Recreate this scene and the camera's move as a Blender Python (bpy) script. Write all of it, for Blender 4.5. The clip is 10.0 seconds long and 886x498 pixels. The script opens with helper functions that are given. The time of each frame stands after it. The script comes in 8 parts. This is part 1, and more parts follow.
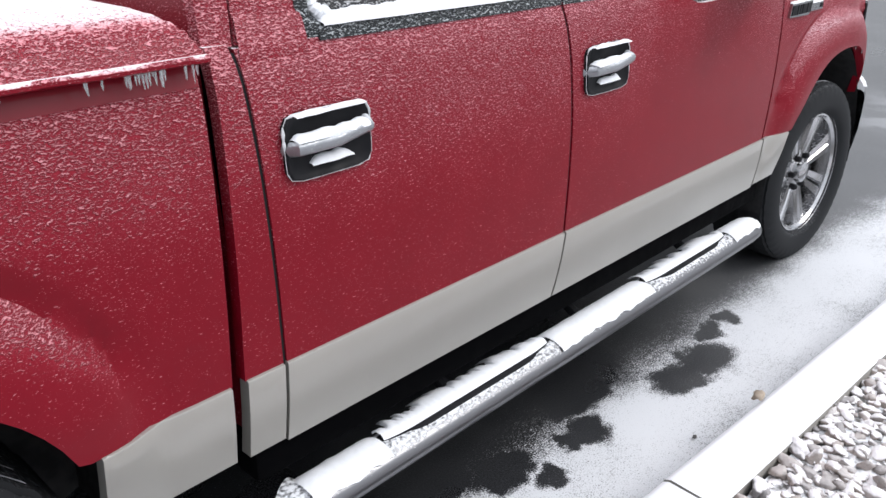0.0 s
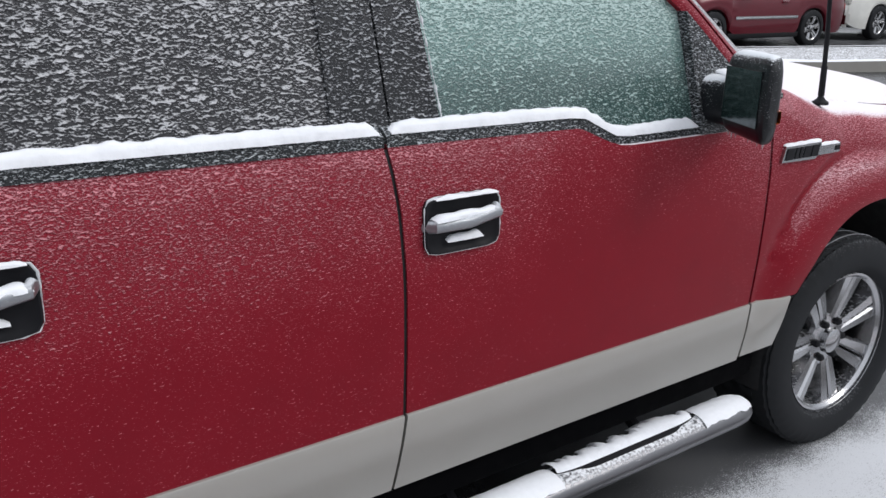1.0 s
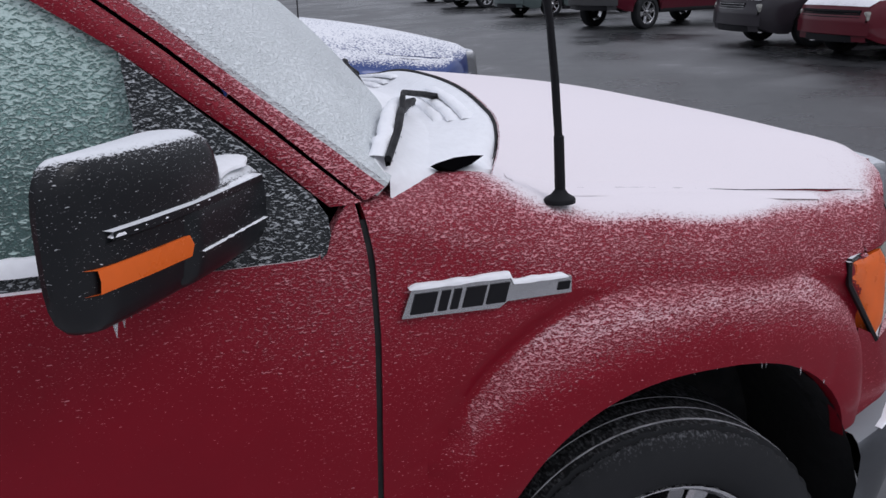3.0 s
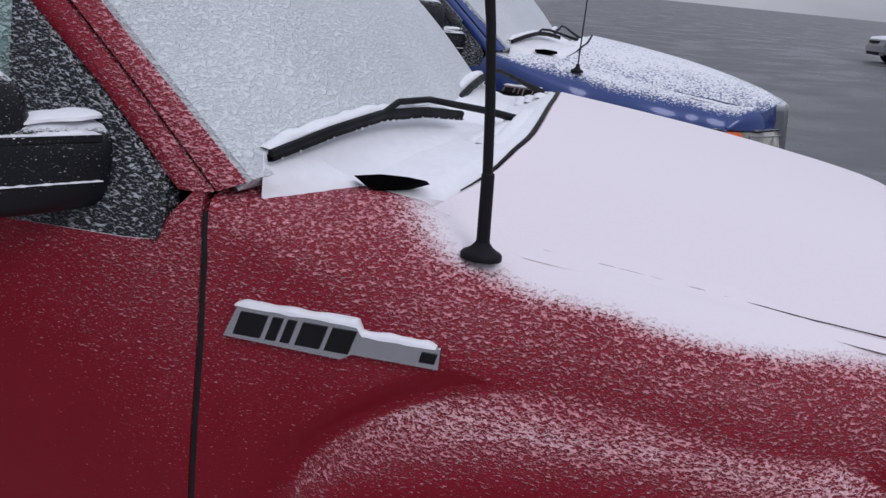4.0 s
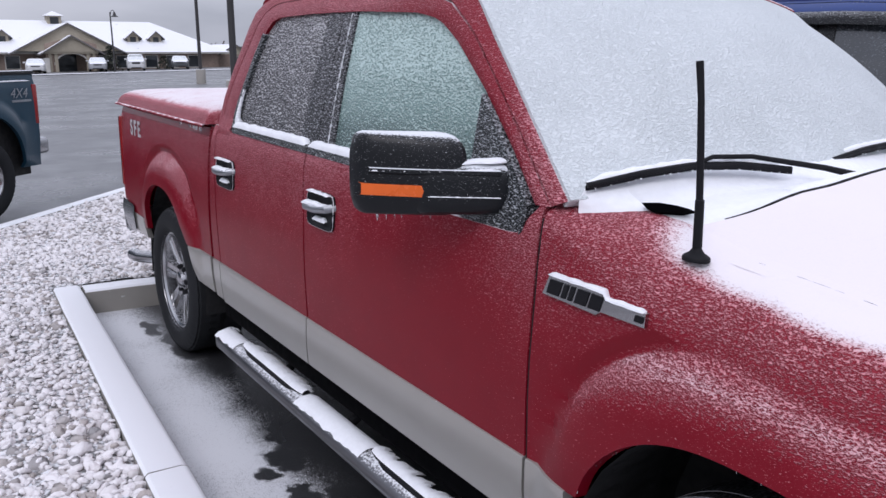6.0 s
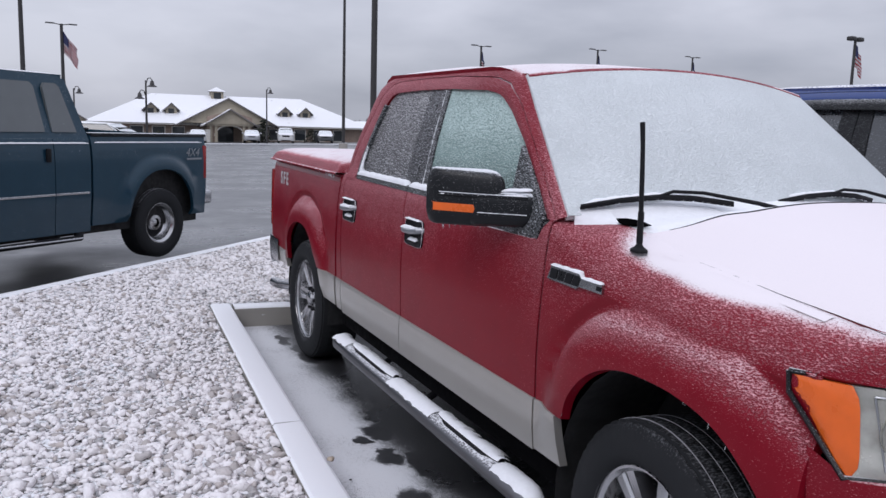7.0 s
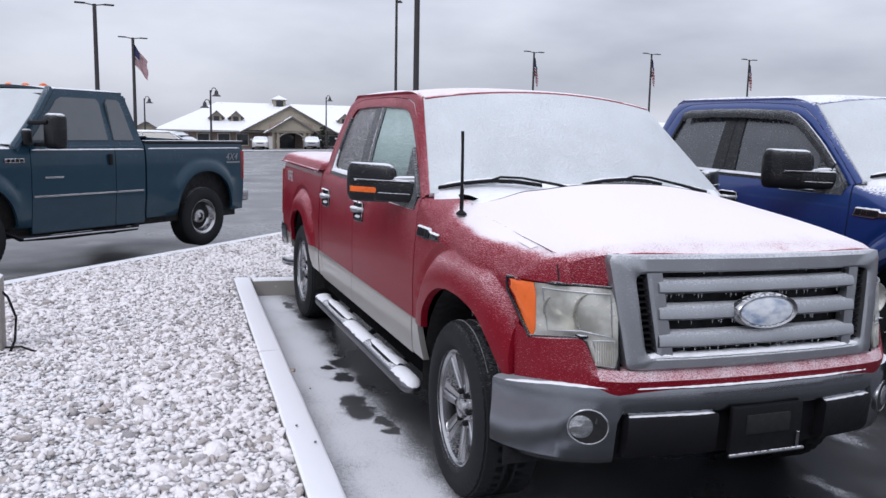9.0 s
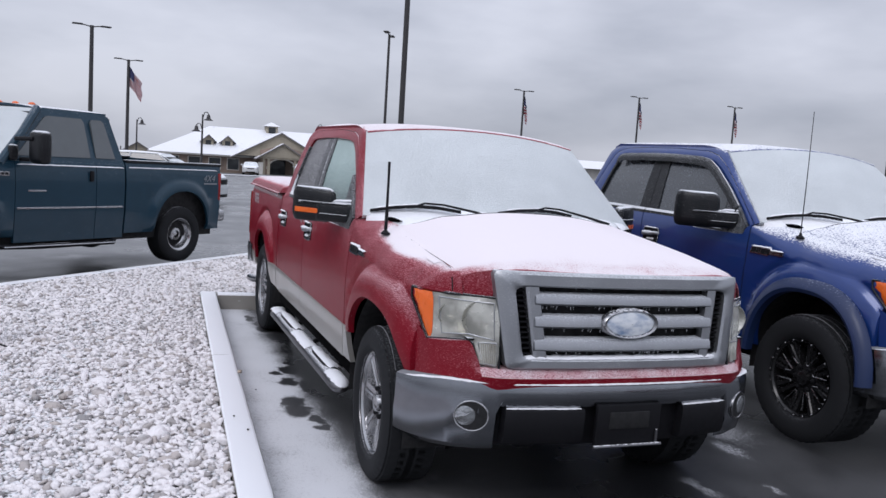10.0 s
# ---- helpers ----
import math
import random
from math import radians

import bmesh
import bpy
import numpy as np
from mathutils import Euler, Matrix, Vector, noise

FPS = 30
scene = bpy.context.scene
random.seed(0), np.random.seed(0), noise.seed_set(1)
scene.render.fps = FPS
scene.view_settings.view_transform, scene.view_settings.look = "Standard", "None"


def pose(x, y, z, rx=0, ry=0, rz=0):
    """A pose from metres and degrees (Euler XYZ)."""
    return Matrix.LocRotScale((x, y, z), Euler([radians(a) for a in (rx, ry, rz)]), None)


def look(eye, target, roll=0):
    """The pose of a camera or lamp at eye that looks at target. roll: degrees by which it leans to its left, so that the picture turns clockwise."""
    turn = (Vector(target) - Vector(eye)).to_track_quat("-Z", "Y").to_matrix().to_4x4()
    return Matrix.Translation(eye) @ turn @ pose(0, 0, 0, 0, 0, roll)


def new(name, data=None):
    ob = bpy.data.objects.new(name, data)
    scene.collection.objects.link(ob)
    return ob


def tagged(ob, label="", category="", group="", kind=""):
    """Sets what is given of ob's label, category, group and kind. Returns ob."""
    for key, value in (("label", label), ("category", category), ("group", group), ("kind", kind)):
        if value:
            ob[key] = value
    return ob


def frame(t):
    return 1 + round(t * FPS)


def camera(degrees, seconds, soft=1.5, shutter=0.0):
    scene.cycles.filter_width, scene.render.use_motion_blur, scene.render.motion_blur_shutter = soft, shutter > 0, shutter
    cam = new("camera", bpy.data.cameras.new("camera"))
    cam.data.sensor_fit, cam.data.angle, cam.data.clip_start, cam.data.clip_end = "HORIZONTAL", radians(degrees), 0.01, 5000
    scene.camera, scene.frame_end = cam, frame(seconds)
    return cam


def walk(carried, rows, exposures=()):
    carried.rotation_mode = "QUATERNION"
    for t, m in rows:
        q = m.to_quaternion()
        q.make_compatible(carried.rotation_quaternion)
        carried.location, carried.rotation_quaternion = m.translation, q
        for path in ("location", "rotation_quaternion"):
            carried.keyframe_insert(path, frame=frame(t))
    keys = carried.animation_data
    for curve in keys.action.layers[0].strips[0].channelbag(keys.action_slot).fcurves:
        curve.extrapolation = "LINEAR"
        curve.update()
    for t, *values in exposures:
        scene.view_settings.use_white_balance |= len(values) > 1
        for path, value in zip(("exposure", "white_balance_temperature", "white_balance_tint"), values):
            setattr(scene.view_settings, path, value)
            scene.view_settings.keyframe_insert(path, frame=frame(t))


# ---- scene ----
cam = camera(56.6, 10.0)
PATH = [
    (0, (-3.675, -2.165, 1.571), (-2.348, -0.903, 0.767), 0.0),
    (0.5, (-3.233, -2.293, 1.587), (-1.985, -0.919, 0.842), 0.7),
    (1, (-2.807, -2.356, 1.624), (-1.704, -0.803, 1.015), 1.1),
    (1.5, (-2.308, -2.253, 1.628), (-1.162, -0.691, 1.132), -0.2),
    (2, (-1.815, -2.27, 1.662), (-0.925, -0.546, 1.178), -2.0),
    (2.5, (-1.393, -2.162, 1.664), (-0.616, -0.401, 1.118), -1.1),
    (3, (-0.919, -2.173, 1.649), (-0.298, -0.367, 1.055), -0.8),
    (3.2, (-0.716, -2.175, 1.663), (-0.257, -0.313, 1.095), -0.9),
    (4.3, (0.073, -1.901, 1.613), (-0.658, -0.139, 1.011), 7.6),
    (4.5, (0.2, -1.884, 1.677), (-0.85, -0.321, 1.002), 5.6),
    (4.7, (0.308, -1.924, 1.686), (-0.962, -0.518, 1.047), 3.0),
    (5, (0.422, -2.027, 1.704), (-0.997, -0.762, 1.082), 0.5),
    (5.2, (0.494, -2.129, 1.677), (-0.963, -0.887, 1.1), 1.0),
    (6.3, (1.03, -2.227, 1.69), (-0.63, -1.192, 1.275), 1.0),
    (6.5, (1.222, -2.287, 1.647), (-0.476, -1.291, 1.29), 1.4),
    (7, (1.779, -2.461, 1.636), (-0.011, -1.62, 1.338), 2.7),
    (7.5, (2.264, -2.443, 1.659), (0.461, -1.624, 1.379), 1.8),
    (8, (2.684, -2.462, 1.674), (0.889, -1.619, 1.411), 2.6),
    (8.5, (3.058, -2.355, 1.654), (1.242, -1.575, 1.348), 3.7),
    (9, (3.403, -2.319, 1.687), (1.554, -1.616, 1.395), 2.2),
    (9.5, (3.77, -2.3, 1.71), (1.911, -1.598, 1.483), 3.3),
    (9.7, (3.906, -2.284, 1.728), (2.054, -1.565, 1.499), 4.1),
    (10, (4.063, -2.197, 1.698), (2.213, -1.468, 1.487), 4.6),
]
walk(cam, [(t, look(eye, target, roll)) for t, eye, target, roll in PATH],
     [(0, 0.95, 6500, 10), (0.5, 0.62, 6500, 10), (1.0, 0.45, 6450, 10), (1.5, 0.2, 6450, 11), (2.5, -0.05, 6350, 13), (3.0, -0.08, 6250, 15), (4.5, -0.25, 6100, 18), (5.2, 0.05, 6100, 18), (6.4, 0.28, 6120, 17), (7.0, 0.14, 6150, 16), (9.0, 0.36, 6150, 15), (10.0, 0.2, 6150, 15)])

# ---------------------------------------------------------------- world and light
world = bpy.data.worlds.new("overcast")
scene.world = world
world.use_nodes = True
wn = world.node_tree
wn.nodes.clear()
w_out = wn.nodes.new("ShaderNodeOutputWorld")
w_bg = wn.nodes.new("ShaderNodeBackground")
# an overcast sky is brightest overhead and dims towards the horizon
w_sep = wn.nodes.new("ShaderNodeSeparateXYZ")
w_dim = wn.nodes.new("ShaderNodeMapRange")
for key, val in (("From Min", 0.0), ("From Max", 0.9), ("To Min", 0.72), ("To Max", 1.55)):
    w_dim.inputs[key].default_value = val
w_mul = wn.nodes.new("ShaderNodeVectorMath")
w_mul.operation = "SCALE"
w_sky = wn.nodes.new("ShaderNodeTexSky")
w_sky.sky_type, w_sky.sun_disc = "NISHITA", False
w_sky.sun_elevation, w_sky.sun_rotation = radians(38), radians(60)
w_co = wn.nodes.new("ShaderNodeTexCoord")
w_map = wn.nodes.new("ShaderNodeMapping")
w_map.inputs["Scale"].default_value = (1.6, 1.6, 5.0)
w_noise = wn.nodes.new("ShaderNodeTexNoise")
w_noise.inputs["Scale"].default_value, w_noise.inputs["Detail"].default_value = 1.7, 5.0
w_ramp = wn.nodes.new("ShaderNodeValToRGB")
w_ramp.color_ramp.elements[0].position, w_ramp.color_ramp.elements[1].position = 0.32, 0.68
w_ramp.color_ramp.elements[0].color = (5.0, 5.3, 5.85, 1)
w_ramp.color_ramp.elements[1].color = (8.35, 8.6, 9.1, 1)
w_mix = wn.nodes.new("ShaderNodeMix")
w_mix.data_type, w_mix.inputs["Factor"].default_value = "RGBA", 0.93
wn.links.new(w_co.outputs["Generated"], w_map.inputs["Vector"])
wn.links.new(w_map.outputs[0], w_noise.inputs["Vector"])
wn.links.new(w_noise.outputs["Fac"], w_ramp.inputs[0])
wn.links.new(w_sky.outputs[0], w_mix.inputs["A"])
wn.links.new(w_ramp.outputs[0], w_mix.inputs["B"])
wn.links.new(w_co.outputs["Generated"], w_sep.inputs[0])
wn.links.new(w_sep.outputs["Z"], w_dim.inputs["Value"])
wn.links.new(w_mix.outputs["Result"], w_mul.inputs[0])
wn.links.new(w_dim.outputs["Result"], w_mul.inputs["Scale"])
wn.links.new(w_mul.outputs[0], w_bg.inputs["Color"])
w_bg.inputs["Strength"].default_value = 0.09
wn.links.new(w_bg.outputs[0], w_out.inputs["Surface"])
sun = new("sun", bpy.data.lights.new("sun", "SUN"))
sun.data.energy, sun.data.angle, sun.data.color = 0.7, radians(25), (1.0, 0.97, 0.93)
sun.matrix_world = look((20, -25, 30), (0, 0, 0))


# ---------------------------------------------------------------- materials
def nodes_of(name):
    m = bpy.data.materials.new(name)
    m.use_nodes = True
    nt = m.node_tree
    return m, nt, nt.nodes["Principled BSDF"]


def tex(nt, kind, scale, detail=3.0, stretch=(1, 1, 1), coord="Object", lift=0.0):
    co = nt.nodes.new("ShaderNodeTexCoord")
    mp = nt.nodes.new("ShaderNodeMapping")
    mp.inputs["Scale"].default_value = stretch
    mp.inputs["Location"].default_value = (0, 0, lift * stretch[2])
    t = nt.nodes.new(kind)
    t.inputs["Scale"].default_value = scale
    if "Detail" in t.inputs:
        t.inputs["Detail"].default_value = detail
    nt.links.new(co.outputs[coord], mp.inputs["Vector"])
    nt.links.new(mp.outputs[0], t.inputs["Vector"])
    return t


def math_node(nt, op, a, b=None, c=None):
    n = nt.nodes.new("ShaderNodeMath")
    n.operation = op
    for i, v in enumerate((a, b, c)):
        if v is None:
            continue
        if isinstance(v, (int, float)):
            n.inputs[i].default_value = v
        else:
            nt.links.new(v, n.inputs[i])
    return n.outputs[0]


def ramp_val(nt, v, a, b, lo=0.0, hi=1.0, smooth=True):
    n = nt.nodes.new("ShaderNodeMapRange")
    n.interpolation_type = "SMOOTHSTEP" if smooth else "LINEAR"
    nt.links.new(v, n.inputs["Value"])
    for k, x in zip(("From Min", "From Max", "To Min", "To Max"), (a, b, lo, hi)):
        n.inputs[k].default_value = x
    return n.outputs["Result"]


def mix_col(nt, fac, a, b):
    n = nt.nodes.new("ShaderNodeMix")
    n.data_type = "RGBA"
    if isinstance(fac, (int, float)):
        n.inputs["Factor"].default_value = fac
    else:
        nt.links.new(fac, n.inputs["Factor"])
    for key, v in (("A", a), ("B", b)):
        if isinstance(v, tuple):
            n.inputs[key].default_value = (*v[:3], 1)
        else:
            nt.links.new(v, n.inputs[key])
    return n.outputs["Result"]


def mix_val(nt, fac, a, b):
    n = nt.nodes.new("ShaderNodeMix")
    nt.links.new(fac, n.inputs["Factor"])
    n.inputs["A"].default_value, n.inputs["B"].default_value = a, b
    return n.outputs["Result"]


def bump(nt, bsdf, height, strength, distance):
    b = nt.nodes.new("ShaderNodeBump")
    b.inputs["Strength"].default_value, b.inputs["Distance"].default_value = strength, distance
    nt.links.new(height, b.inputs["Height"])
    nt.links.new(b.outputs[0], bsdf.inputs["Normal"])


SNOW = (0.86, 0.87, 0.90)


def frosted(name, color, rough=0.35, metal=0.0, coat=0.0, height=None, up=(0.25, 0.75, 1.0), even=0.0, wind=None,
            fleck=150.0, snow=SNOW, edge=0.28, grit=0.003, stretch=(0.55, 0.55, 1.1), vary=0.10, alpha_noise=6.0, spec=0.5, lip=None, film=0.0, slope=0.5, detail=4.0, patch=0.5, thick0=0.93, glint=0.0, thin=None):
    """A surface with frozen snow on it. height: (z0, z1, most), more snow the higher; up: (n0, n1, most), more on what faces up;
    lip: the same for faces that lean back a little; wind: (x0, x1, most), more on what faces the front; even: everywhere."""
    m, nt, p = nodes_of(name)
    n1 = tex(nt, "ShaderNodeTexNoise", fleck, detail, stretch)
    n2 = tex(nt, "ShaderNodeTexNoise", alpha_noise, 3.0)
    geo = nt.nodes.new("ShaderNodeNewGeometry")
    xyz = nt.nodes.new("ShaderNodeSeparateXYZ")
    nt.links.new(geo.outputs["Normal"], xyz.inputs[0])
    d = math_node(nt, "MULTIPLY_ADD", n2.outputs["Fac"], patch, even - patch * 0.5)
    if up:
        d = math_node(nt, "ADD", d, ramp_val(nt, xyz.outputs["Z"], up[0], up[1], 0.0, up[2]))
    if lip:
        lean = ramp_val(nt, xyz.outputs["Z"], lip[0], lip[1], 0.0, lip[2])
        if len(lip) > 3:
            lc = nt.nodes.new("ShaderNodeTexCoord")
            lz = nt.nodes.new("ShaderNodeSeparateXYZ")
            nt.links.new(lc.outputs["Object"], lz.inputs[0])
            lean = math_node(nt, "MULTIPLY", lean, ramp_val(nt, lz.outputs["Z"], lip[3], lip[4], 1.0, 0.22))
        d = math_node(nt, "ADD", d, lean)
    if wind:
        d = math_node(nt, "ADD", d, ramp_val(nt, xyz.outputs["X"], wind[0], wind[1], 0.0, wind[2]))
    if height:
        co = nt.nodes.new("ShaderNodeTexCoord")
        pos = nt.nodes.new("ShaderNodeSeparateXYZ")
        nt.links.new(co.outputs["Object"], pos.inputs[0])
        d = math_node(nt, "ADD", d, ramp_val(nt, pos.outputs["Z"], height[0], height[1], 0.0, height[2]))
    over = math_node(nt, "MULTIPLY_ADD", d, slope, -0.5 - slope * 0.5)
    over = math_node(nt, "ADD", over, n1.outputs["Fac"])
    mask = ramp_val(nt, over, 0.0, edge)
    if thin:
        mask = math_node(nt, "MAXIMUM", mask, ramp_val(nt, d, 0.70, 1.08))
    tone = mix_col(nt, n2.outputs["Fac"], tuple(c * (1 - vary) for c in color), tuple(min(1, c * (1 + vary)) for c in color))
    if film:
        tone = mix_col(nt, ramp_val(nt, d, 0.15, 1.0, 0.0, film), tone, snow)
    thick = ramp_val(nt, d, 0.5, 1.15, thick0, 0.95)
    if glint:
        n3 = tex(nt, "ShaderNodeTexNoise", fleck * 1.3, 2.0, stretch)
        dots = math_node(nt, "MULTIPLY_ADD", ramp_val(nt, d, 0.0, 0.8), 0.12, n3.outputs["Fac"])
        thick = math_node(nt, "MAXIMUM", thick, ramp_val(nt, dots, 0.70, 0.82, 0.0, glint))
    if thin:
        nt.links.new(mix_col(nt, math_node(nt, "MULTIPLY", mask, 0.9), tone, mix_col(nt, thick, thin, snow)), p.inputs["Base Color"])
    else:
        nt.links.new(mix_col(nt, math_node(nt, "MULTIPLY", mask, thick), tone, snow), p.inputs["Base Color"])
    nt.links.new(mix_val(nt, mask, rough, 0.75), p.inputs["Roughness"])
    if metal:
        nt.links.new(mix_val(nt, mask, metal, 0.0), p.inputs["Metallic"])
    if coat:
        nt.links.new(mix_val(nt, mask, coat, 0.0), p.inputs["Coat Weight"])
        p.inputs["Coat Roughness"].default_value = 0.06
    p.inputs["Specular IOR Level"].default_value = spec
    relief = math_node(nt, "MULTIPLY_ADD", n1.outputs["Fac"], 0.45, mask) if thin else mask
    bump(nt, p, relief, 0.55, grit)
    return m


def iced(name, color, glaze, snow=SNOW, even=0.0, height=None, up=None, lip=None, size=190.0, small=370.0, stretch=(0.66, 0.66, 1.1), rough=0.35, coat=0.1, spec=0.3,
         patch=0.3, patch_scale=9.0, full=(0.88, 1.22), relief=0.006, white=0.85, gain=0.27, level=0.685, film=0.0, tone_vary=0.10, crest_col=None, lee=None, thin_at=(0.35, 1.3), fuzz=0.18, calm=None, glassy=0.0):
    """A hard surface with grains of frozen sleet on it: lumps that stand proud, thicker and closer where more of it has settled.
    height, up, lip and even say where it settles, as in frosted(); lee: (x0, x1, less, x2, x3, less) the share that up loses behind x1 and before x2;
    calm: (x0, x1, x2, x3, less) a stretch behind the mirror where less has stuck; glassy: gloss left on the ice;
    glaze is the colour of thin ice over the surface, crest_col that of the lumps."""
    m, nt, p = nodes_of(name)
    co = nt.nodes.new("ShaderNodeTexCoord")
    pos = nt.nodes.new("ShaderNodeSeparateXYZ")
    nt.links.new(co.outputs["Object"], pos.inputs[0])
    geo = nt.nodes.new("ShaderNodeNewGeometry")
    nrm = nt.nodes.new("ShaderNodeSeparateXYZ")
    nt.links.new(geo.outputs["Normal"], nrm.inputs[0])
    soft = tex(nt, "ShaderNodeTexNoise", patch_scale, 3.0)
    grain = tex(nt, "ShaderNodeTexNoise", 420.0, 2.0, stretch)
    d = math_node(nt, "MULTIPLY_ADD", soft.outputs["Fac"], patch, even - patch * 0.5)
    if up:
        settled = ramp_val(nt, nrm.outputs["Z"], up[0], up[1], 0.0, up[2])
        if lee:
            settled = math_node(nt, "MULTIPLY", settled, ramp_val(nt, pos.outputs["X"], lee[0], lee[1], 1.0 - lee[2], 1.0))
            settled = math_node(nt, "MULTIPLY", settled, ramp_val(nt, pos.outputs["X"], lee[3], lee[4], 1.0, 1.0 - lee[5]))
        d = math_node(nt, "ADD", d, settled)
    if lip:
        lean = ramp_val(nt, nrm.outputs["Z"], lip[0], lip[1], 0.0, lip[2])
        d = math_node(nt, "ADD", d, math_node(nt, "MULTIPLY", lean, ramp_val(nt, pos.outputs["Z"], lip[3], lip[4], 1.0, 0.3)))
    if height:
        d = math_node(nt, "ADD", d, ramp_val(nt, pos.outputs["Z"], height[0], height[1], 0.0, height[2]))
    if lip:
        # overhung faces catch nothing
        d = math_node(nt, "ADD", d, ramp_val(nt, nrm.outputs["Z"], -0.32, -0.04, -0.7, 0.0))
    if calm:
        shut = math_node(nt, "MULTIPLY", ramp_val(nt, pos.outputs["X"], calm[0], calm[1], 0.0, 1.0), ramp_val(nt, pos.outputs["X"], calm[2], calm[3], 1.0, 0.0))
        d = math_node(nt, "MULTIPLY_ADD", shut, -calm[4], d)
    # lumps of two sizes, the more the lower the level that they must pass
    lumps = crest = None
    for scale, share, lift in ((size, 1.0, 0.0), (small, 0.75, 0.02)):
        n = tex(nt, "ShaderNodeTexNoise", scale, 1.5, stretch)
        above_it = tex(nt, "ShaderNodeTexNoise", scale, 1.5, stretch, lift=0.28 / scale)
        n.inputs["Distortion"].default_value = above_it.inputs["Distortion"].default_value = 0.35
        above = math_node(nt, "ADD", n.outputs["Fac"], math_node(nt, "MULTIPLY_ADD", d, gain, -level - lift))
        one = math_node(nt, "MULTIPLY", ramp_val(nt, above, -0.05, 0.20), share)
        # upper sides of the lumps are coloured paler, a painted light from above
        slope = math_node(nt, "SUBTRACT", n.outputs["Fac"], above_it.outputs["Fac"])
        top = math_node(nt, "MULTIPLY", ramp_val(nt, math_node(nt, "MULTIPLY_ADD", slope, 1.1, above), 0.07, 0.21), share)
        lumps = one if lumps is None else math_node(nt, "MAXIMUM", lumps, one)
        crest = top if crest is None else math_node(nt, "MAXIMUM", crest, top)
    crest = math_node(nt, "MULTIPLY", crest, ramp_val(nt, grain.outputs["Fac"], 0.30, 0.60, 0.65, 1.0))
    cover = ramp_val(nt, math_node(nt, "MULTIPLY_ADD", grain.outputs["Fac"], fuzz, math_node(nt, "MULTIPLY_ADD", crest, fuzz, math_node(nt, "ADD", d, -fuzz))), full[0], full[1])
    tone = mix_col(nt, soft.outputs["Fac"], tuple(c * (1 - tone_vary) for c in color), tuple(min(1, c * (1 + tone_vary)) for c in color))
    thin = math_node(nt, "MAXIMUM", math_node(nt, "MULTIPLY", lumps, 0.9), ramp_val(nt, math_node(nt, "MULTIPLY_ADD", grain.outputs["Fac"], 0.8, d), thin_at[0], thin_at[1], 0.0, film))
    tone = mix_col(nt, thin, tone, glaze)
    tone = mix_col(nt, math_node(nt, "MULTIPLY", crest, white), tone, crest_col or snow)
    nt.links.new(mix_col(nt, math_node(nt, "MULTIPLY", cover, 0.92), tone, snow), p.inputs["Base Color"])
    ice = math_node(nt, "MAXIMUM", ramp_val(nt, lumps, 0.1, 0.8), cover)
    nt.links.new(mix_val(nt, ice, rough, 0.62), p.inputs["Roughness"])
    if coat:
        nt.links.new(mix_val(nt, ice, coat, glassy), p.inputs["Coat Weight"])
        p.inputs["Coat Roughness"].default_value = 0.07 + 0.15 * glassy
    p.inputs["Specular IOR Level"].default_value = spec
    tall = math_node(nt, "MULTIPLY_ADD", grain.outputs["Fac"], math_node(nt, "MULTIPLY", ice, 0.25), math_node(nt, "MULTIPLY_ADD", crest, 0.25, lumps))
    tall = math_node(nt, "MULTIPLY", tall, ramp_val(nt, cover, 0.0, 0.9, 1.0, 0.07))
    bump(nt, p, math_node(nt, "MULTIPLY_ADD", cover, 0.9, tall), 1.0, relief)
    return m


def plain(name, color, rough=0.5, metal=0.0, vary=0.12, scale=25.0, grit=0.001, stretch=(1, 1, 1), spec=0.5):
    m, nt, p = nodes_of(name)
    n = tex(nt, "ShaderNodeTexNoise", scale, 5.0, stretch)
    n2 = tex(nt, "ShaderNodeTexNoise", scale * 0.09, 2.0, stretch)
    f = math_node(nt, "MULTIPLY_ADD", n.outputs["Fac"], 0.5, 0.0)
    f = math_node(nt, "MULTIPLY_ADD", n2.outputs["Fac"], 0.5, f)
    f = ramp_val(nt, f, 0.3, 0.7)
    nt.links.new(mix_col(nt, f, tuple(c * (1 - vary) for c in color), tuple(min(1, c * (1 + vary)) for c in color)), p.inputs["Base Color"])
    nt.links.new(ramp_val(nt, n.outputs["Fac"], 0.3, 0.7, rough * 0.85, min(1, rough * 1.15)), p.inputs["Roughness"])
    p.inputs["Metallic"].default_value = metal
    p.inputs["Specular IOR Level"].default_value = spec
    bump(nt, p, n.outputs["Fac"], 0.3, grit)
    return m


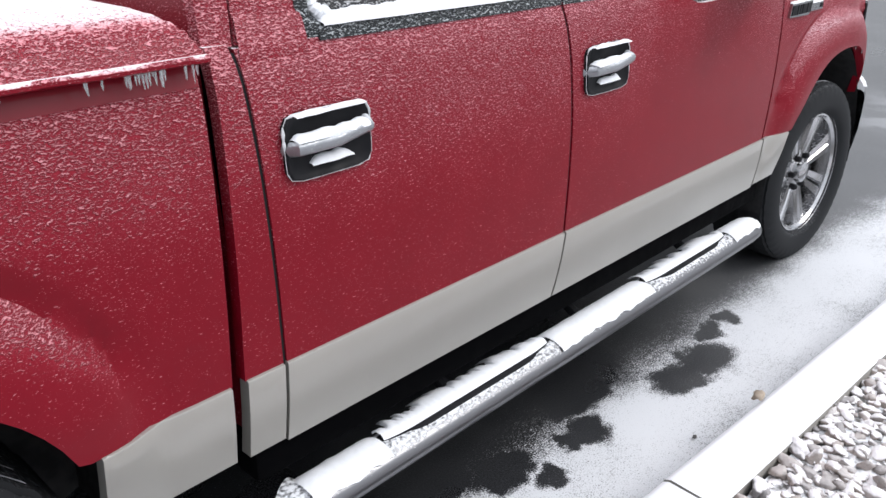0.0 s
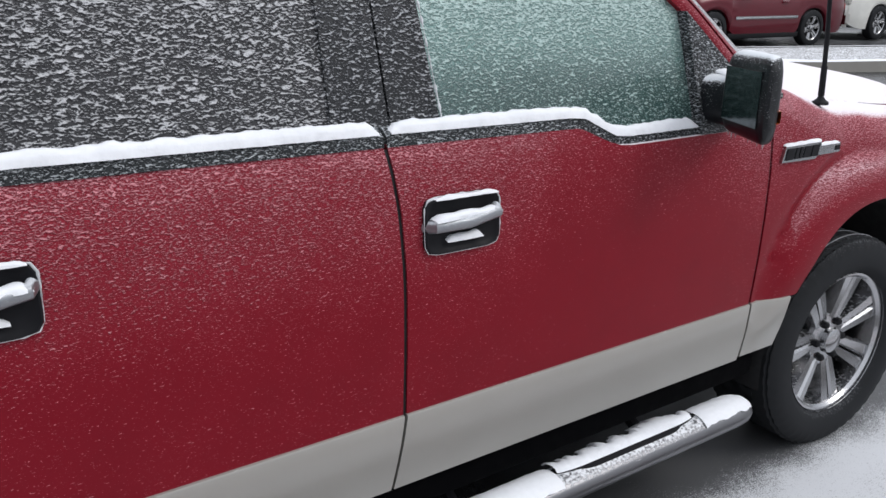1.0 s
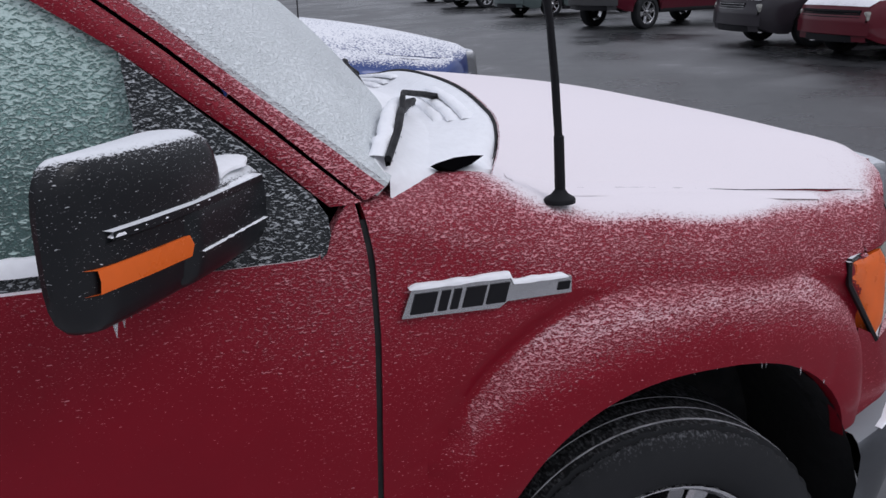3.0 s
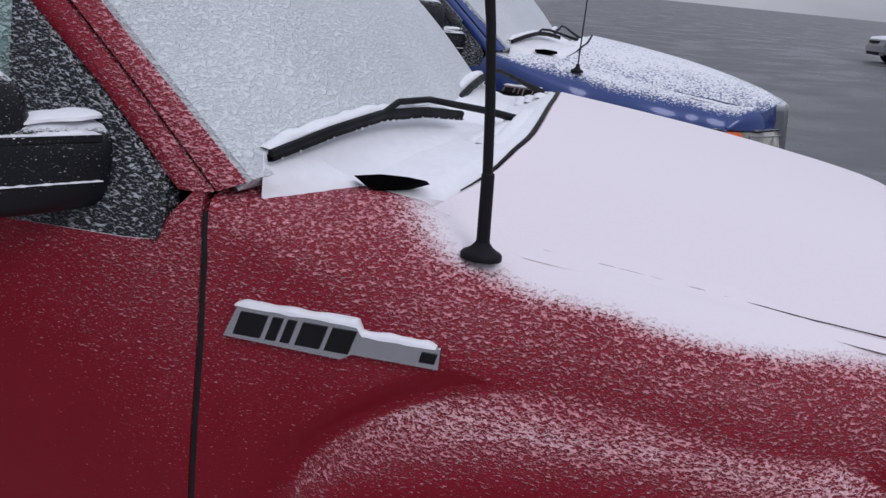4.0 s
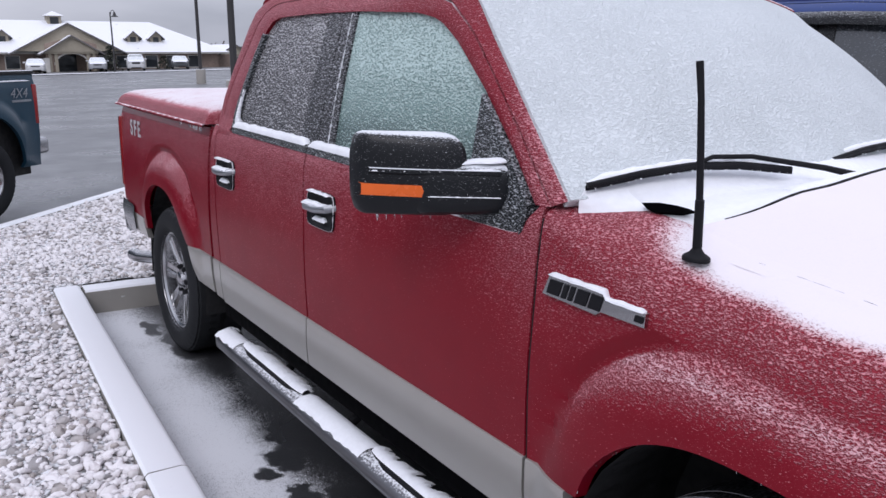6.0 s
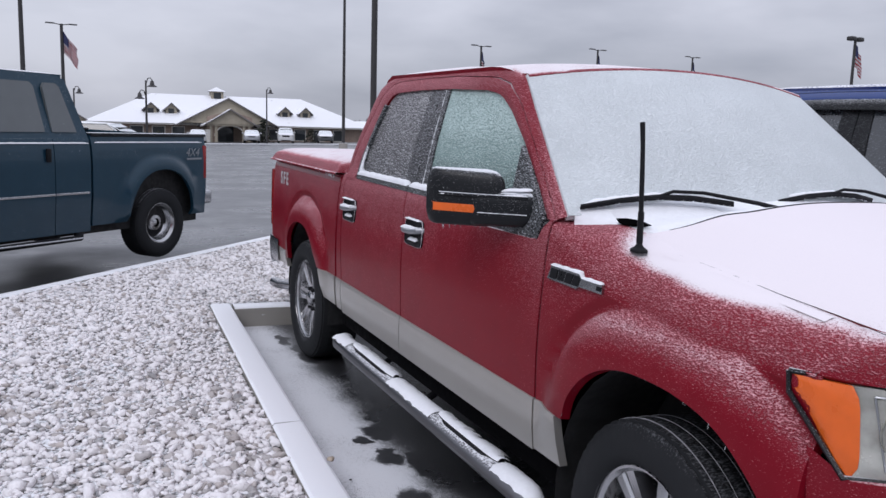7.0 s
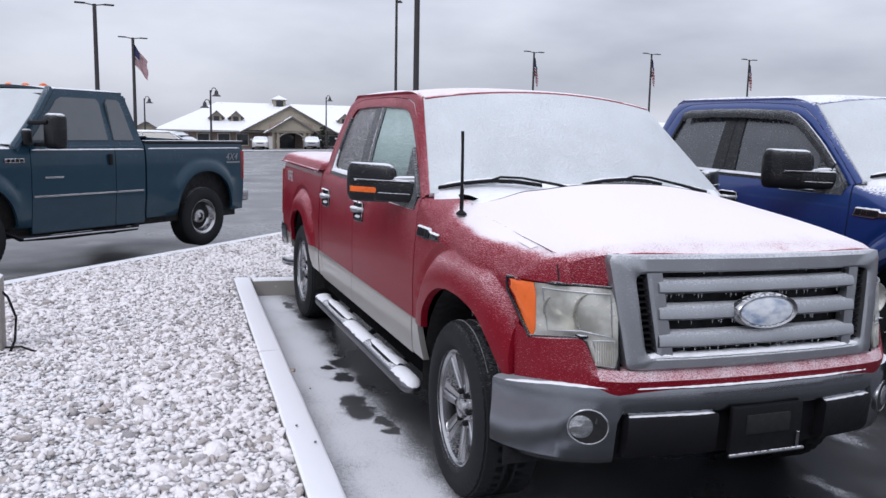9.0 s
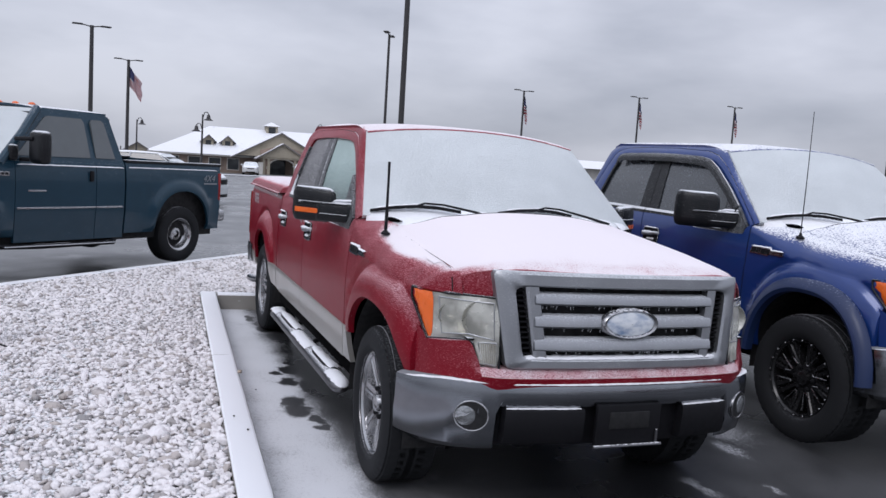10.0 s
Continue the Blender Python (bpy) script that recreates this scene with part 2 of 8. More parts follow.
RED = (0.188, 0.0032, 0.0122)
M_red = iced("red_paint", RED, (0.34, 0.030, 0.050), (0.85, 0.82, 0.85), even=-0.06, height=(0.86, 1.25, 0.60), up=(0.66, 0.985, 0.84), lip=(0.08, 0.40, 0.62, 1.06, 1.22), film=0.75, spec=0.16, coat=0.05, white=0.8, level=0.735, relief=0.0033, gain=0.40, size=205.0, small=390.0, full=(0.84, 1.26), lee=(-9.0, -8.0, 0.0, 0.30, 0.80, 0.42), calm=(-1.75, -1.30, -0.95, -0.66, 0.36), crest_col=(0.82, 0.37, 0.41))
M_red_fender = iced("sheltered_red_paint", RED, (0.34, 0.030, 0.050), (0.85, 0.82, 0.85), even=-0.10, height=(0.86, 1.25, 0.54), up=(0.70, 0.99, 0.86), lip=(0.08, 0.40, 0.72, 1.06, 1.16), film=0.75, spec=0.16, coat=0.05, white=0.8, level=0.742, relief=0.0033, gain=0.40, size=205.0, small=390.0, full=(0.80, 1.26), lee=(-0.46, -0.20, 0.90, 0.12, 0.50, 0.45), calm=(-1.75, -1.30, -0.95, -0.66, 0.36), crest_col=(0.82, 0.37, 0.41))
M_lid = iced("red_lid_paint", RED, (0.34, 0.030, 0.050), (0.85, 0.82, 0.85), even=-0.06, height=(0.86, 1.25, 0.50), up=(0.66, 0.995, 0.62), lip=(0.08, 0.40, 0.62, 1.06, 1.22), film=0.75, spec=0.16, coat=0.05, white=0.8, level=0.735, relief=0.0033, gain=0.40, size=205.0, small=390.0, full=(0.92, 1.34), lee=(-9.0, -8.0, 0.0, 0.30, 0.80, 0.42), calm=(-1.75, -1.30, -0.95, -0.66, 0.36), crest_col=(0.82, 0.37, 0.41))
M_red_low = iced("red_paint_low", RED, (0.34, 0.030, 0.050), (0.84, 0.82, 0.85), even=0.04, up=(0.05, 0.60, 0.95), film=0.45, spec=0.2, coat=0.08, white=0.8, level=0.715, relief=0.0033, gain=0.40, size=205.0, small=390.0, crest_col=(0.82, 0.37, 0.41))
M_red_clean = frosted("bare_red_paint", RED, 0.34, 0.0, 0.3, up=None, even=-0.25, fleck=185, spec=0.25)
M_beige = frosted("beige_paint", (0.40, 0.385, 0.355), 0.34, 0.55, 0.4, up=(0.3, 0.9, 0.3), vary=0.05)
M_blue = frosted("blue_paint", (0.010, 0.040, 0.19), 0.28, 0.2, 0.6, height=(1.0, 1.5, 0.10), up=(0.5, 1.0, 1.0))
M_teal = frosted("teal_paint", (0.011, 0.040, 0.066), 0.30, 0.1, 0.35, even=0.16, height=(1.1, 1.45, 0.10), up=(0.5, 1.0, 0.75), spec=0.3)
M_black = plain("black_plastic", (0.007, 0.007, 0.009), 0.6, spec=0.2)
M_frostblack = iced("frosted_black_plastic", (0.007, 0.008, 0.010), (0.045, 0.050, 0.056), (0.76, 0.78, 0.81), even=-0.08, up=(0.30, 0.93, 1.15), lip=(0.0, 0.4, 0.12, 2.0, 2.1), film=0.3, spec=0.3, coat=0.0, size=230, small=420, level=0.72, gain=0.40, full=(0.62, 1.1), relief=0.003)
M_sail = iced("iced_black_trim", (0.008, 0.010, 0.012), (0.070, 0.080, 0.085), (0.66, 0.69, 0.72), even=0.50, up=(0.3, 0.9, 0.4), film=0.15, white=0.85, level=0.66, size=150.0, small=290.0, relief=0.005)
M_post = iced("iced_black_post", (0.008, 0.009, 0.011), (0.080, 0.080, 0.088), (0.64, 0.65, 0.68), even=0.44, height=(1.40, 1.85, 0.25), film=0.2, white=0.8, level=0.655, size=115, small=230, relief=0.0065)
# near-black that carries the shade of the rocker and the cowl vent in its colour
M_shade = plain("shade_black", (0.0016, 0.0016, 0.002), 0.95, spec=0.03)
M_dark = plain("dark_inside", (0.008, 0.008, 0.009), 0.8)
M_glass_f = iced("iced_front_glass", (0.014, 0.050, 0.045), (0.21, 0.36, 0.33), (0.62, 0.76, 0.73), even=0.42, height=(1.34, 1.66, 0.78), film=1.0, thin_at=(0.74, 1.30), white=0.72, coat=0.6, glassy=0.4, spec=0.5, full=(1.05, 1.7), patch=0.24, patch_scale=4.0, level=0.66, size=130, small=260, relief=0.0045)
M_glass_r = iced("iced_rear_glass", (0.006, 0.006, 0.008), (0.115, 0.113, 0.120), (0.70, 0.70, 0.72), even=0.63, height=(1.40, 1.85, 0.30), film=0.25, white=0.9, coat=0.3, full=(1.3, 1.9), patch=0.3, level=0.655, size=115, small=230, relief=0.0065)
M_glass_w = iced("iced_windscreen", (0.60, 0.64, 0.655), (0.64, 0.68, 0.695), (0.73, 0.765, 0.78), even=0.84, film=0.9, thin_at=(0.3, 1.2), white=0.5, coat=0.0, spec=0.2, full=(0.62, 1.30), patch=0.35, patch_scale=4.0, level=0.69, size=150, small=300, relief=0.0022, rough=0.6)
M_snow = plain("snow", SNOW, 0.8, vary=0.04, scale=60, grit=0.006)
M_chrome = frosted("frosted_chrome", (0.42, 0.42, 0.43), 0.24, 1.0, up=(0.5, 1.0, 0.75), even=0.04, fleck=140, grit=0.002, vary=0.03)
M_silver = frosted("frosted_silver_grille", (0.33, 0.34, 0.36), 0.34, 0.85, up=(0.3, 0.9, 0.9), even=0.42, fleck=200, edge=0.5, grit=0.002, snow=(0.62, 0.64, 0.67))
M_bumper = frosted("hazed_chrome", (0.24, 0.25, 0.27), 0.20, 1.0, up=(0.6, 1.0, 1.5), even=0.14, fleck=60, edge=0.4, grit=0.0015, snow=(0.20, 0.21, 0.225), stretch=(1.3, 1.3, 0.12), detail=5.0)
M_rim = frosted("chrome_rim", (0.46, 0.46, 0.47), 0.22, 1.0, up=(0.5, 1.0, 0.5), even=0.20, fleck=130, edge=0.5, snow=(0.55, 0.56, 0.58), grit=0.001, vary=0.08)
M_rim_black = plain("black_rim", (0.012, 0.012, 0.013), 0.25, 0.2)
# flecks of frost; the greyer upward tread also has its skylight painted in
M_tyre = frosted("tyre_rubber", (0.019, 0.020, 0.022), 0.75, spec=0.15, up=(0.15, 0.75, 0.60), even=0.15, fleck=150, edge=0.5, snow=(0.20, 0.205, 0.22), stretch=(1.2, 0.5, 1.2))
M_flare = frosted("frosted_blue_flare", (0.012, 0.026, 0.085), 0.4, up=(0.2, 0.95, 0.55), even=0.10, fleck=120, edge=0.4, snow=(0.40, 0.45, 0.58))
M_decal = plain("pale_decal", (0.50, 0.46, 0.47), 0.5, vary=0.2, scale=120)
M_step = frosted("step_metal", (0.20, 0.20, 0.21), 0.30, 1.0, up=(0.45, 0.95, 0.8), even=0.10, fleck=170, grit=0.002, vary=0.05)
M_rime = plain("white_rime", (0.62, 0.63, 0.65), 0.8, vary=0.2, scale=150, grit=0.004)
M_slush = plain("grey_slush", (0.30, 0.30, 0.32), 0.8, vary=0.35, scale=160, grit=0.004)
M_amber = plain("amber_lens", (0.78, 0.135, 0.014), 0.3, vary=0.08)
M_redlens = plain("red_lens", (0.25, 0.012, 0.012), 0.2)
M_lens, nt, p = nodes_of("hazed_headlight_lens")
haze = tex(nt, "ShaderNodeTexNoise", 7.0, 5.0)
nt.links.new(ramp_val(nt, haze.outputs["Fac"], 0.35, 0.65, 0.25, 0.62), p.inputs["Transmission Weight"])
nt.links.new(ramp_val(nt, haze.outputs["Fac"], 0.3, 0.7, 0.30, 0.10), p.inputs["Roughness"])
nt.links.new(mix_col(nt, ramp_val(nt, haze.outputs["Fac"], 0.35, 0.65), (0.66, 0.66, 0.61), (0.52, 0.52, 0.48)), p.inputs["Base Color"])
p.inputs["IOR"].default_value = 1.25
M_reflector = plain("reflector", (0.66, 0.65, 0.58), 0.3, 0.8, vary=0.2, scale=40)
M_signal = plain("signal_lens", (0.34, 0.31, 0.25), 0.2, vary=0.35, scale=30)
M_foglens = plain("fog_lamp_glass", (0.34, 0.35, 0.36), 0.08, 0.8, vary=0.45, scale=50)
M_mirror = plain("mirror_glass", (0.10, 0.115, 0.12), 0.12, 1.0, vary=0.3, scale=60)
M_emblem = frosted("iced_blue_emblem", (0.03, 0.13, 0.32), 0.25, up=None, even=1.25, fleck=26, edge=0.55, snow=(0.80, 0.83, 0.86))


# ---------------------------------------------------------------- mesh helpers
def part(name, bm, mat, parent=None, label="", sharp=38.0, smooth=True):
    """One mesh object from a bmesh, under a thing or a part."""
    bmesh.ops.recalc_face_normals(bm, faces=bm.faces)
    if smooth:
        for f in bm.faces:
            f.smooth = True
        lim = radians(sharp)
        for e in bm.edges:
            if len(e.link_faces) == 2 and e.calc_face_angle(0) > lim:
                e.smooth = False
    me = bpy.data.meshes.new(name)
    bm.to_mesh(me)
    bm.free()
    me.materials.append(mat)
    ob = new(name, me)
    if parent is not None:
        ob.parent = parent
    if label:
        ob["label"] = label
    return ob


def thing(name, m, label, category, group="", kind=""):
    ob = new(name)
    ob.empty_display_size = 0.2
    ob.matrix_world = m
    return tagged(ob, label, category, group, kind)


def sheet(bm, rows, close=False):
    """Quads over a grid of points."""
    vs = [[bm.verts.new(p) for p in r] for r in rows]
    for a, b in zip(vs, vs[1:]):
        for i in range(len(a) - 1):
            bm.faces.new((a[i], a[i + 1], b[i + 1], b[i]))
        if close:
            bm.faces.new((a[-1], a[0], b[0], b[-1]))
    return vs


def hem(bm, vs, inward):
    """Folds the rim of a sheet inward; inward(p) gives the moved point."""
    loop = list(vs[0]) + [r[-1] for r in vs[1:]] + list(reversed(vs[-1][:-1])) + [r[0] for r in reversed(vs[1:-1])]
    back = [bm.verts.new(inward(v.co)) for v in loop]
    n = len(loop)
    for i in range(n):
        j = (i + 1) % n
        bm.faces.new((loop[i], back[i], back[j], loop[j]))


def block(bm, lo, hi, bevel=0.0, seg=2, m=None):
    g = bmesh.ops.create_cube(bm, size=1.0)["verts"]
    c = [(a + b) / 2 for a, b in zip(lo, hi)]
    s = [abs(b - a) for a, b in zip(lo, hi)]
    bmesh.ops.scale(bm, vec=s, verts=g)
    bmesh.ops.translate(bm, vec=c, verts=g)
    if bevel:
        es = list({e for v in g for e in v.link_edges})
        r = bmesh.ops.bevel(bm, geom=es, offset=bevel, segments=seg, affect="EDGES", profile=0.5)
        g = list({v for f in r["faces"] for v in f.verts} | {v for v in g if v.is_valid})
    if m is not None:
        bmesh.ops.transform(bm, matrix=m, verts=g)
    return g


def lathe(bm, prof, n=40, axis="y", at=(0, 0, 0)):
    """prof: (radius, along) pairs turned round an axis."""
    rows = []
    for r, h in prof:
        row = []
        for k in range(n):
            a = 2 * math.pi * k / n
            c, s = r * math.cos(a), r * math.sin(a)
            p = (c, h, s) if axis == "y" else (c, s, h) if axis == "z" else (h, c, s)
            row.append((p[0] + at[0], p[1] + at[1], p[2] + at[2]))
        rows.append(row)
    return sheet(bm, rows, True)


def tube(bm, path, radius, n=10, squash=1.0, caps=True):
    """A round bar along points; radius a number or one per point; squash flattens it upward."""
    path = [Vector(p) for p in path]
    rows = []
    for i, p in enumerate(path):
        d = (path[min(i + 1, len(path) - 1)] - path[max(i - 1, 0)]).normalized()
        up = Vector((0, 0, 1)) if abs(d.z) < 0.9 else Vector((1, 0, 0))
        a = d.cross(up).normalized()
        b = a.cross(d).normalized()
        r = radius[i] if isinstance(radius, (list, tuple)) else radius
        rows.append([p + a * r * math.cos(2 * math.pi * k / n) + b * r * squash * math.sin(2 * math.pi * k / n) for k in range(n)])
    vs = sheet(bm, rows, True)
    if caps:
        bm.faces.new(vs[0])
        bm.faces.new(list(reversed(vs[-1])))


def prism(bm, poly, f0, f1):
    """A closed plate: poly of 2D points, f0 and f1 place its two faces."""
    a = [bm.verts.new(f0(*p)) for p in poly]
    b = [bm.verts.new(f1(*p)) for p in poly]
    bm.faces.new(a)
    bm.faces.new(list(reversed(b)))
    for i in range(len(poly)):
        j = (i + 1) % len(poly)
        bm.faces.new((a[i], b[i], b[j], a[j]))


def interp(x, xs, ys):
    return float(np.interp(x, xs, ys))


def lin(a, b, n):
    return [a + (b - a) * i / (n - 1) for i in range(n)]


def rough_bar(bm, path, width, height, n=9, amp=0.3, seed=0, freq=40.0):
    """A ridge of snow along points: half-round on top, uneven, flat below."""
    path = [Vector(p) for p in path]
    rows = []
    for i, p in enumerate(path):
        d = (path[min(i + 1, len(path) - 1)] - path[max(i - 1, 0)]).normalized()
        a = d.cross(Vector((0, 0, 1))).normalized()
        e = min(1.0, 0.25 + min(i, len(path) - 1 - i) * 0.5)
        row = []
        for k in range(n):
            t = math.pi * k / (n - 1)
            w = width * math.cos(t)
            h = height * math.sin(t) ** 0.7 * e
            q = p + a * w + Vector((0, 0, h))
            k2 = 1 + amp * noise.noise(q * freq + Vector((seed, 0, 0)))
            row.append(p + a * w * k2 + Vector((0, 0, h * k2)))
        rows.append(row)
    sheet(bm, rows)


# ---------------------------------------------------------------- the pickup with a crew cab
SIDE_Z = (0.44, 0.50, 0.60, 0.69, 0.85, 0.97, 1.10, 1.20, 1.26, 1.30, 1.34)
SIDE_Y = (0.905, 0.930, 0.942, 0.946, 0.953, 0.954, 0.950, 0.944, 0.936, 0.925, 0.905)
NOSE_Y = (0.0, 0.30, 0.55, 0.63, 0.70, 0.76, 0.82, 0.86, 0.893, 0.92, 0.945)
NOSE_X = (0.840, 0.832, 0.808, 0.790, 0.752, 0.698, 0.632, 0.572, 0.478, 0.36, 0.15)
GLASS_Z = (1.28, 1.34, 1.57, 1.80, 1.86, 1.92)
GLASS_Y = (0.915, 0.900, 0.843, 0.775, 0.745, 0.690)
F_ARCH = (0.02, 0.40, 0.475, 0.56, 2.4)
R_ARCH = (-3.67, 0.39, 0.428, 0.545, 2.4)


def arch_r(x, z, arch):
    cx, cz, a, b, n = arch
    return (abs((x - cx) / a) ** n + abs(max(z - cz, 0) / b) ** n) ** (1 / n)


def arch_z(x, arch, low):
    cx, cz, a, b, n = arch
    t = abs((x - cx) / a)
    return max(low, cz + b * (1 - t ** n) ** (1 / n)) if t < 1 else low


def side_y(x, z):
    y = interp(z, SIDE_Z, SIDE_Y)
    if x > 0.05:
        y -= interp(x, (0.05, 0.15, 0.36, 0.475, 0.572, 0.63), (0.0, 0.005, 0.032, 0.060, 0.094, 0.134))
    for arch in (F_ARCH, R_ARCH):
        r = arch_r(x, z, arch)
        if 0.9 < r < 1.5 and z > 0.45:
            t = (r - 1.0) / 0.30
            y += 0.040 * (1 - max(0.0, min(1.0, t)) ** 2.2) * min(1.0, max(0.0, z - 0.50) / 0.28) - (0.016 * math.exp(-((t - 1.08) / 0.15) ** 2)) * min(1.0, max(0.0, z - 0.6) / 0.3)
    return y


def nose_x(y, z):
    return interp(abs(y), NOSE_Y, NOSE_X) - 0.12 * (z - 0.95)


def glass_y(z):
    return interp(z, GLASS_Z, GLASS_Y)


def gap_f(z):
    return interp(z, (0.5, 0.69, 0.92, 1.11, 1.24, 1.35), (-0.628, -0.622, -0.619, -0.614, -0.617, -0.632))


def gap_m(z):
    return interp(z, (0.49, 0.68, 1.03, 1.17, 1.35), (-1.930, -1.903, -1.908, -1.918, -1.945))


def gap_r(z):
    return interp(z, (0.5, 0.69, 0.87, 1.10, 1.28, 1.40), (-2.862, -2.857, -2.864, -2.873, -2.885, -2.900))


def sill_z(x):
    return interp(x, (-3.0, -1.42, -1.37, -1.31, -1.26, -1.20, -0.705, -0.66, -0.63, -0.6), (1.318, 1.308, 1.303, 1.275, 1.252, 1.247, 1.250, 1.305, 1.342, 1.342))


def side_panel(name, mat, par, s, xl, xr, z0, z1, nu=14, nv=12, push=0.0, us=None, fold=0.03, label="", lip=0.0):
    """A skin on the flank between two cut lines xl(z), xr(z) and two heights z0(x), z1(x); s is -1 on the right side."""
    bm = bmesh.new()
    us = us or lin(0, 1, nu)
    rows = []
    for u in us:
        xm = xl(0.8) + (xr(0.8) - xl(0.8)) * u
        col = []
        for v in lin(0, 1, nv):
            z = z0(xm) + (z1(xm) - z0(xm)) * v
            x = xl(z) + (xr(z) - xl(z)) * u
            col.append((x, s * (side_y(x, z) + push), z))
        if lip:
            x, y, z = col[-1]
            col += [(x, y - s * lip * 0.3, z + lip * 0.6), (x, y - s * lip * 1.3, z + lip)]
        rows.append(col)
    vs = sheet(bm, rows)
    hem(bm, vs, lambda p: (p.x, p.y - s * fold, p.z))
    return part(name, bm, mat, par, label)


def wheel(par, x, y, s, R=0.405, width=0.27, rim=0.238, spokes=7, rim_mat=None, tyre_mat=None, hubz=0.4, detail=True, steer=0.0):
    """A road wheel: tyre, rim with spokes, hub and nuts; s is the side that its face looks to."""
    rim_mat, tyre_mat = rim_mat or M_rim, tyre_mat or M_tyre
    turn = Matrix.Translation((x, y, hubz)) @ Matrix.Rotation(radians(steer), 4, "Z") @ Matrix.Translation((-x, -y, -hubz))

    def piece(name, bm, mat, under, label="", sharp=38.0):
        bmesh.ops.transform(bm, matrix=turn, verts=bm.verts)
        return part(name, bm, mat, under, label, sharp)

    bm = bmesh.new()
    w = width / 2
    prof = [(rim, -w * 0.8), (rim + 0.02, -w * 0.92), (R - 0.09, -w), (R - 0.035, -w * 0.97), (R - 0.008, -w * 0.80)]
    for k in range(4 if detail else 0):
        c = w * (-0.55 + 0.365 * k)
        prof += [(R, c - 0.055 * w / 0.135), (R, c + 0.028), (R - 0.011, c + 0.031), (R - 0.011, c + 0.040)]
    if not detail:
        prof += [(R, -w * 0.6), (R, w * 0.6)]
    prof += [(R - 0.008, w * 0.84), (R - 0.03, w * 0.97), (R - 0.06, w * 0.995), (R - 0.064, w * 1.0), (R - 0.10, w), (rim + 0.022, w * 0.93), (rim + 0.004, w * 0.80)]
    lathe(bm, [(r, s * h) for r, h in prof], 144 if detail else 40, "y", (x, y, hubz))
    if detail:
        for v in bm.verts:
            o = Vector((v.co.x - x, 0, v.co.z - hubz))
            yy = abs(v.co.y - y)
            if o.length > R - 0.036 and yy > w * 0.66 and int(math.atan2(o.z, o.x) / (2 * math.pi) * 144 + 1000.5) % 3 == 0:
                v.co -= o.normalized() * 0.005
    tyre = piece("tyre", bm, tyre_mat, par)
    if detail and tyre_mat is M_tyre:
        for k, (r, h, rad) in enumerate(((R + 0.0005, w * -0.13, 0.0014), (R + 0.0005, w * 0.23, 0.0019), (R + 0.0005, w * 0.60, 0.0026))):
            bm = bmesh.new()
            arc = lin(0.22 * math.pi, 0.83 * math.pi, 90)
            tube(bm, [(x + r * math.cos(a), y + s * h, hubz + r * math.sin(a)) for a in arc], [rad * (0.35 + 0.65 * math.sin(math.pi * i / 89)) * (0.85 + 0.4 * noise.noise(Vector((i * 0.35, k, x)))) for i in range(90)], 6)
            piece("tread_snow", bm, M_slush, tyre, "thin line of snow on the tread edge")
    bm = bmesh.new()
    lathe(bm, [(rim + 0.006, s * w * 0.86), (rim + 0.008, s * w * 0.80), (rim - 0.004, s * w * 0.80), (rim - 0.014, s * w * 0.72), (rim - 0.020, s * w * 0.2), (rim - 0.03, -s * w * 0.7)], 48, "y", (x, y, hubz))
    face = w * 0.52
    if not spokes:
        lathe(bm, [(rim - 0.004, s * w * 0.78), (rim - 0.03, s * w * 0.62), (rim - 0.05, s * w * 0.1), (rim - 0.07, -s * w * 0.05), (0.10, -s * w * 0.02), (0.085, s * w * 0.25), (0.05, s * w * 0.3)], 40, "y", (x, y, hubz))
        face = -w * 0.02
    for k in range(spokes):
        a = 2 * math.pi * (k + 0.3) / spokes
        m = Matrix.Translation((x, y, hubz)) @ Matrix.Rotation(a, 4, "Y")
        for o in (-1, 1):
            wd = math.pi * rim / spokes * 0.36
            pts = []
            for r, yy, hw in ((0.055, face - 0.005, wd * 0.62), (rim * 0.62, face + 0.012, wd * 0.9), (rim - 0.012, face + 0.022, wd * 1.12)):
                pts.append([(o * hw * 0.10, s * (yy - 0.045), r), (o * hw * 0.10, s * (yy - 0.008), r), (o * hw * 0.30, s * yy, r), (o * hw * 1.05, s * (yy - 0.002), r), (o * hw * 1.25, s * (yy - 0.05), r)])
            pts = [[m @ Vector(q) for q in row] for row in pts]
            sheet(bm, pts)
    rm = piece("rim", bm, rim_mat, par, sharp=30)
    bm = bmesh.new()
    lathe(bm, [(0.105, s * (face - 0.02)), (0.10, s * (face - 0.004)), (0.052, s * (face + 0.002)), (0.046, s * (face + 0.022)), (0.03, s * (face + 0.030)), (0.001, s * (face + 0.032))], 28, "y", (x, y, hubz))
    piece("hub_cap", bm, rim_mat, rm)
    for k in range(6):
        a = 2 * math.pi * k / 6
        bm = bmesh.new()
        lathe(bm, [(0.014, s * (face - 0.01)), (0.014, s * (face + 0.012)), (0.008, s * (face + 0.018)), (0.001, s * (face + 0.018))], 6, "y", (x + 0.075 * math.cos(a), y, hubz + 0.075 * math.sin(a)))
        piece("lug_nut", bm, M_black, rm)
    if rim_mat is M_rim_black:
        # bright cut edges along the spokes, and studs round the lip
        for k in range(8):
            a = 2 * math.pi * (k + 0.5) / 8
            pts = []
            for r, da in ((rim - 0.040, -0.20), (rim * 0.62, -0.14), (0.098, -0.05), (0.098, 0.10), (rim * 0.58, 0.24)):
                pts.append((x + r * math.cos(a + da), y + s * (face + 0.022 + 0.06 * max(0.0, r - 0.1)), hubz + r * math.sin(a + da)))
            bm = bmesh.new()
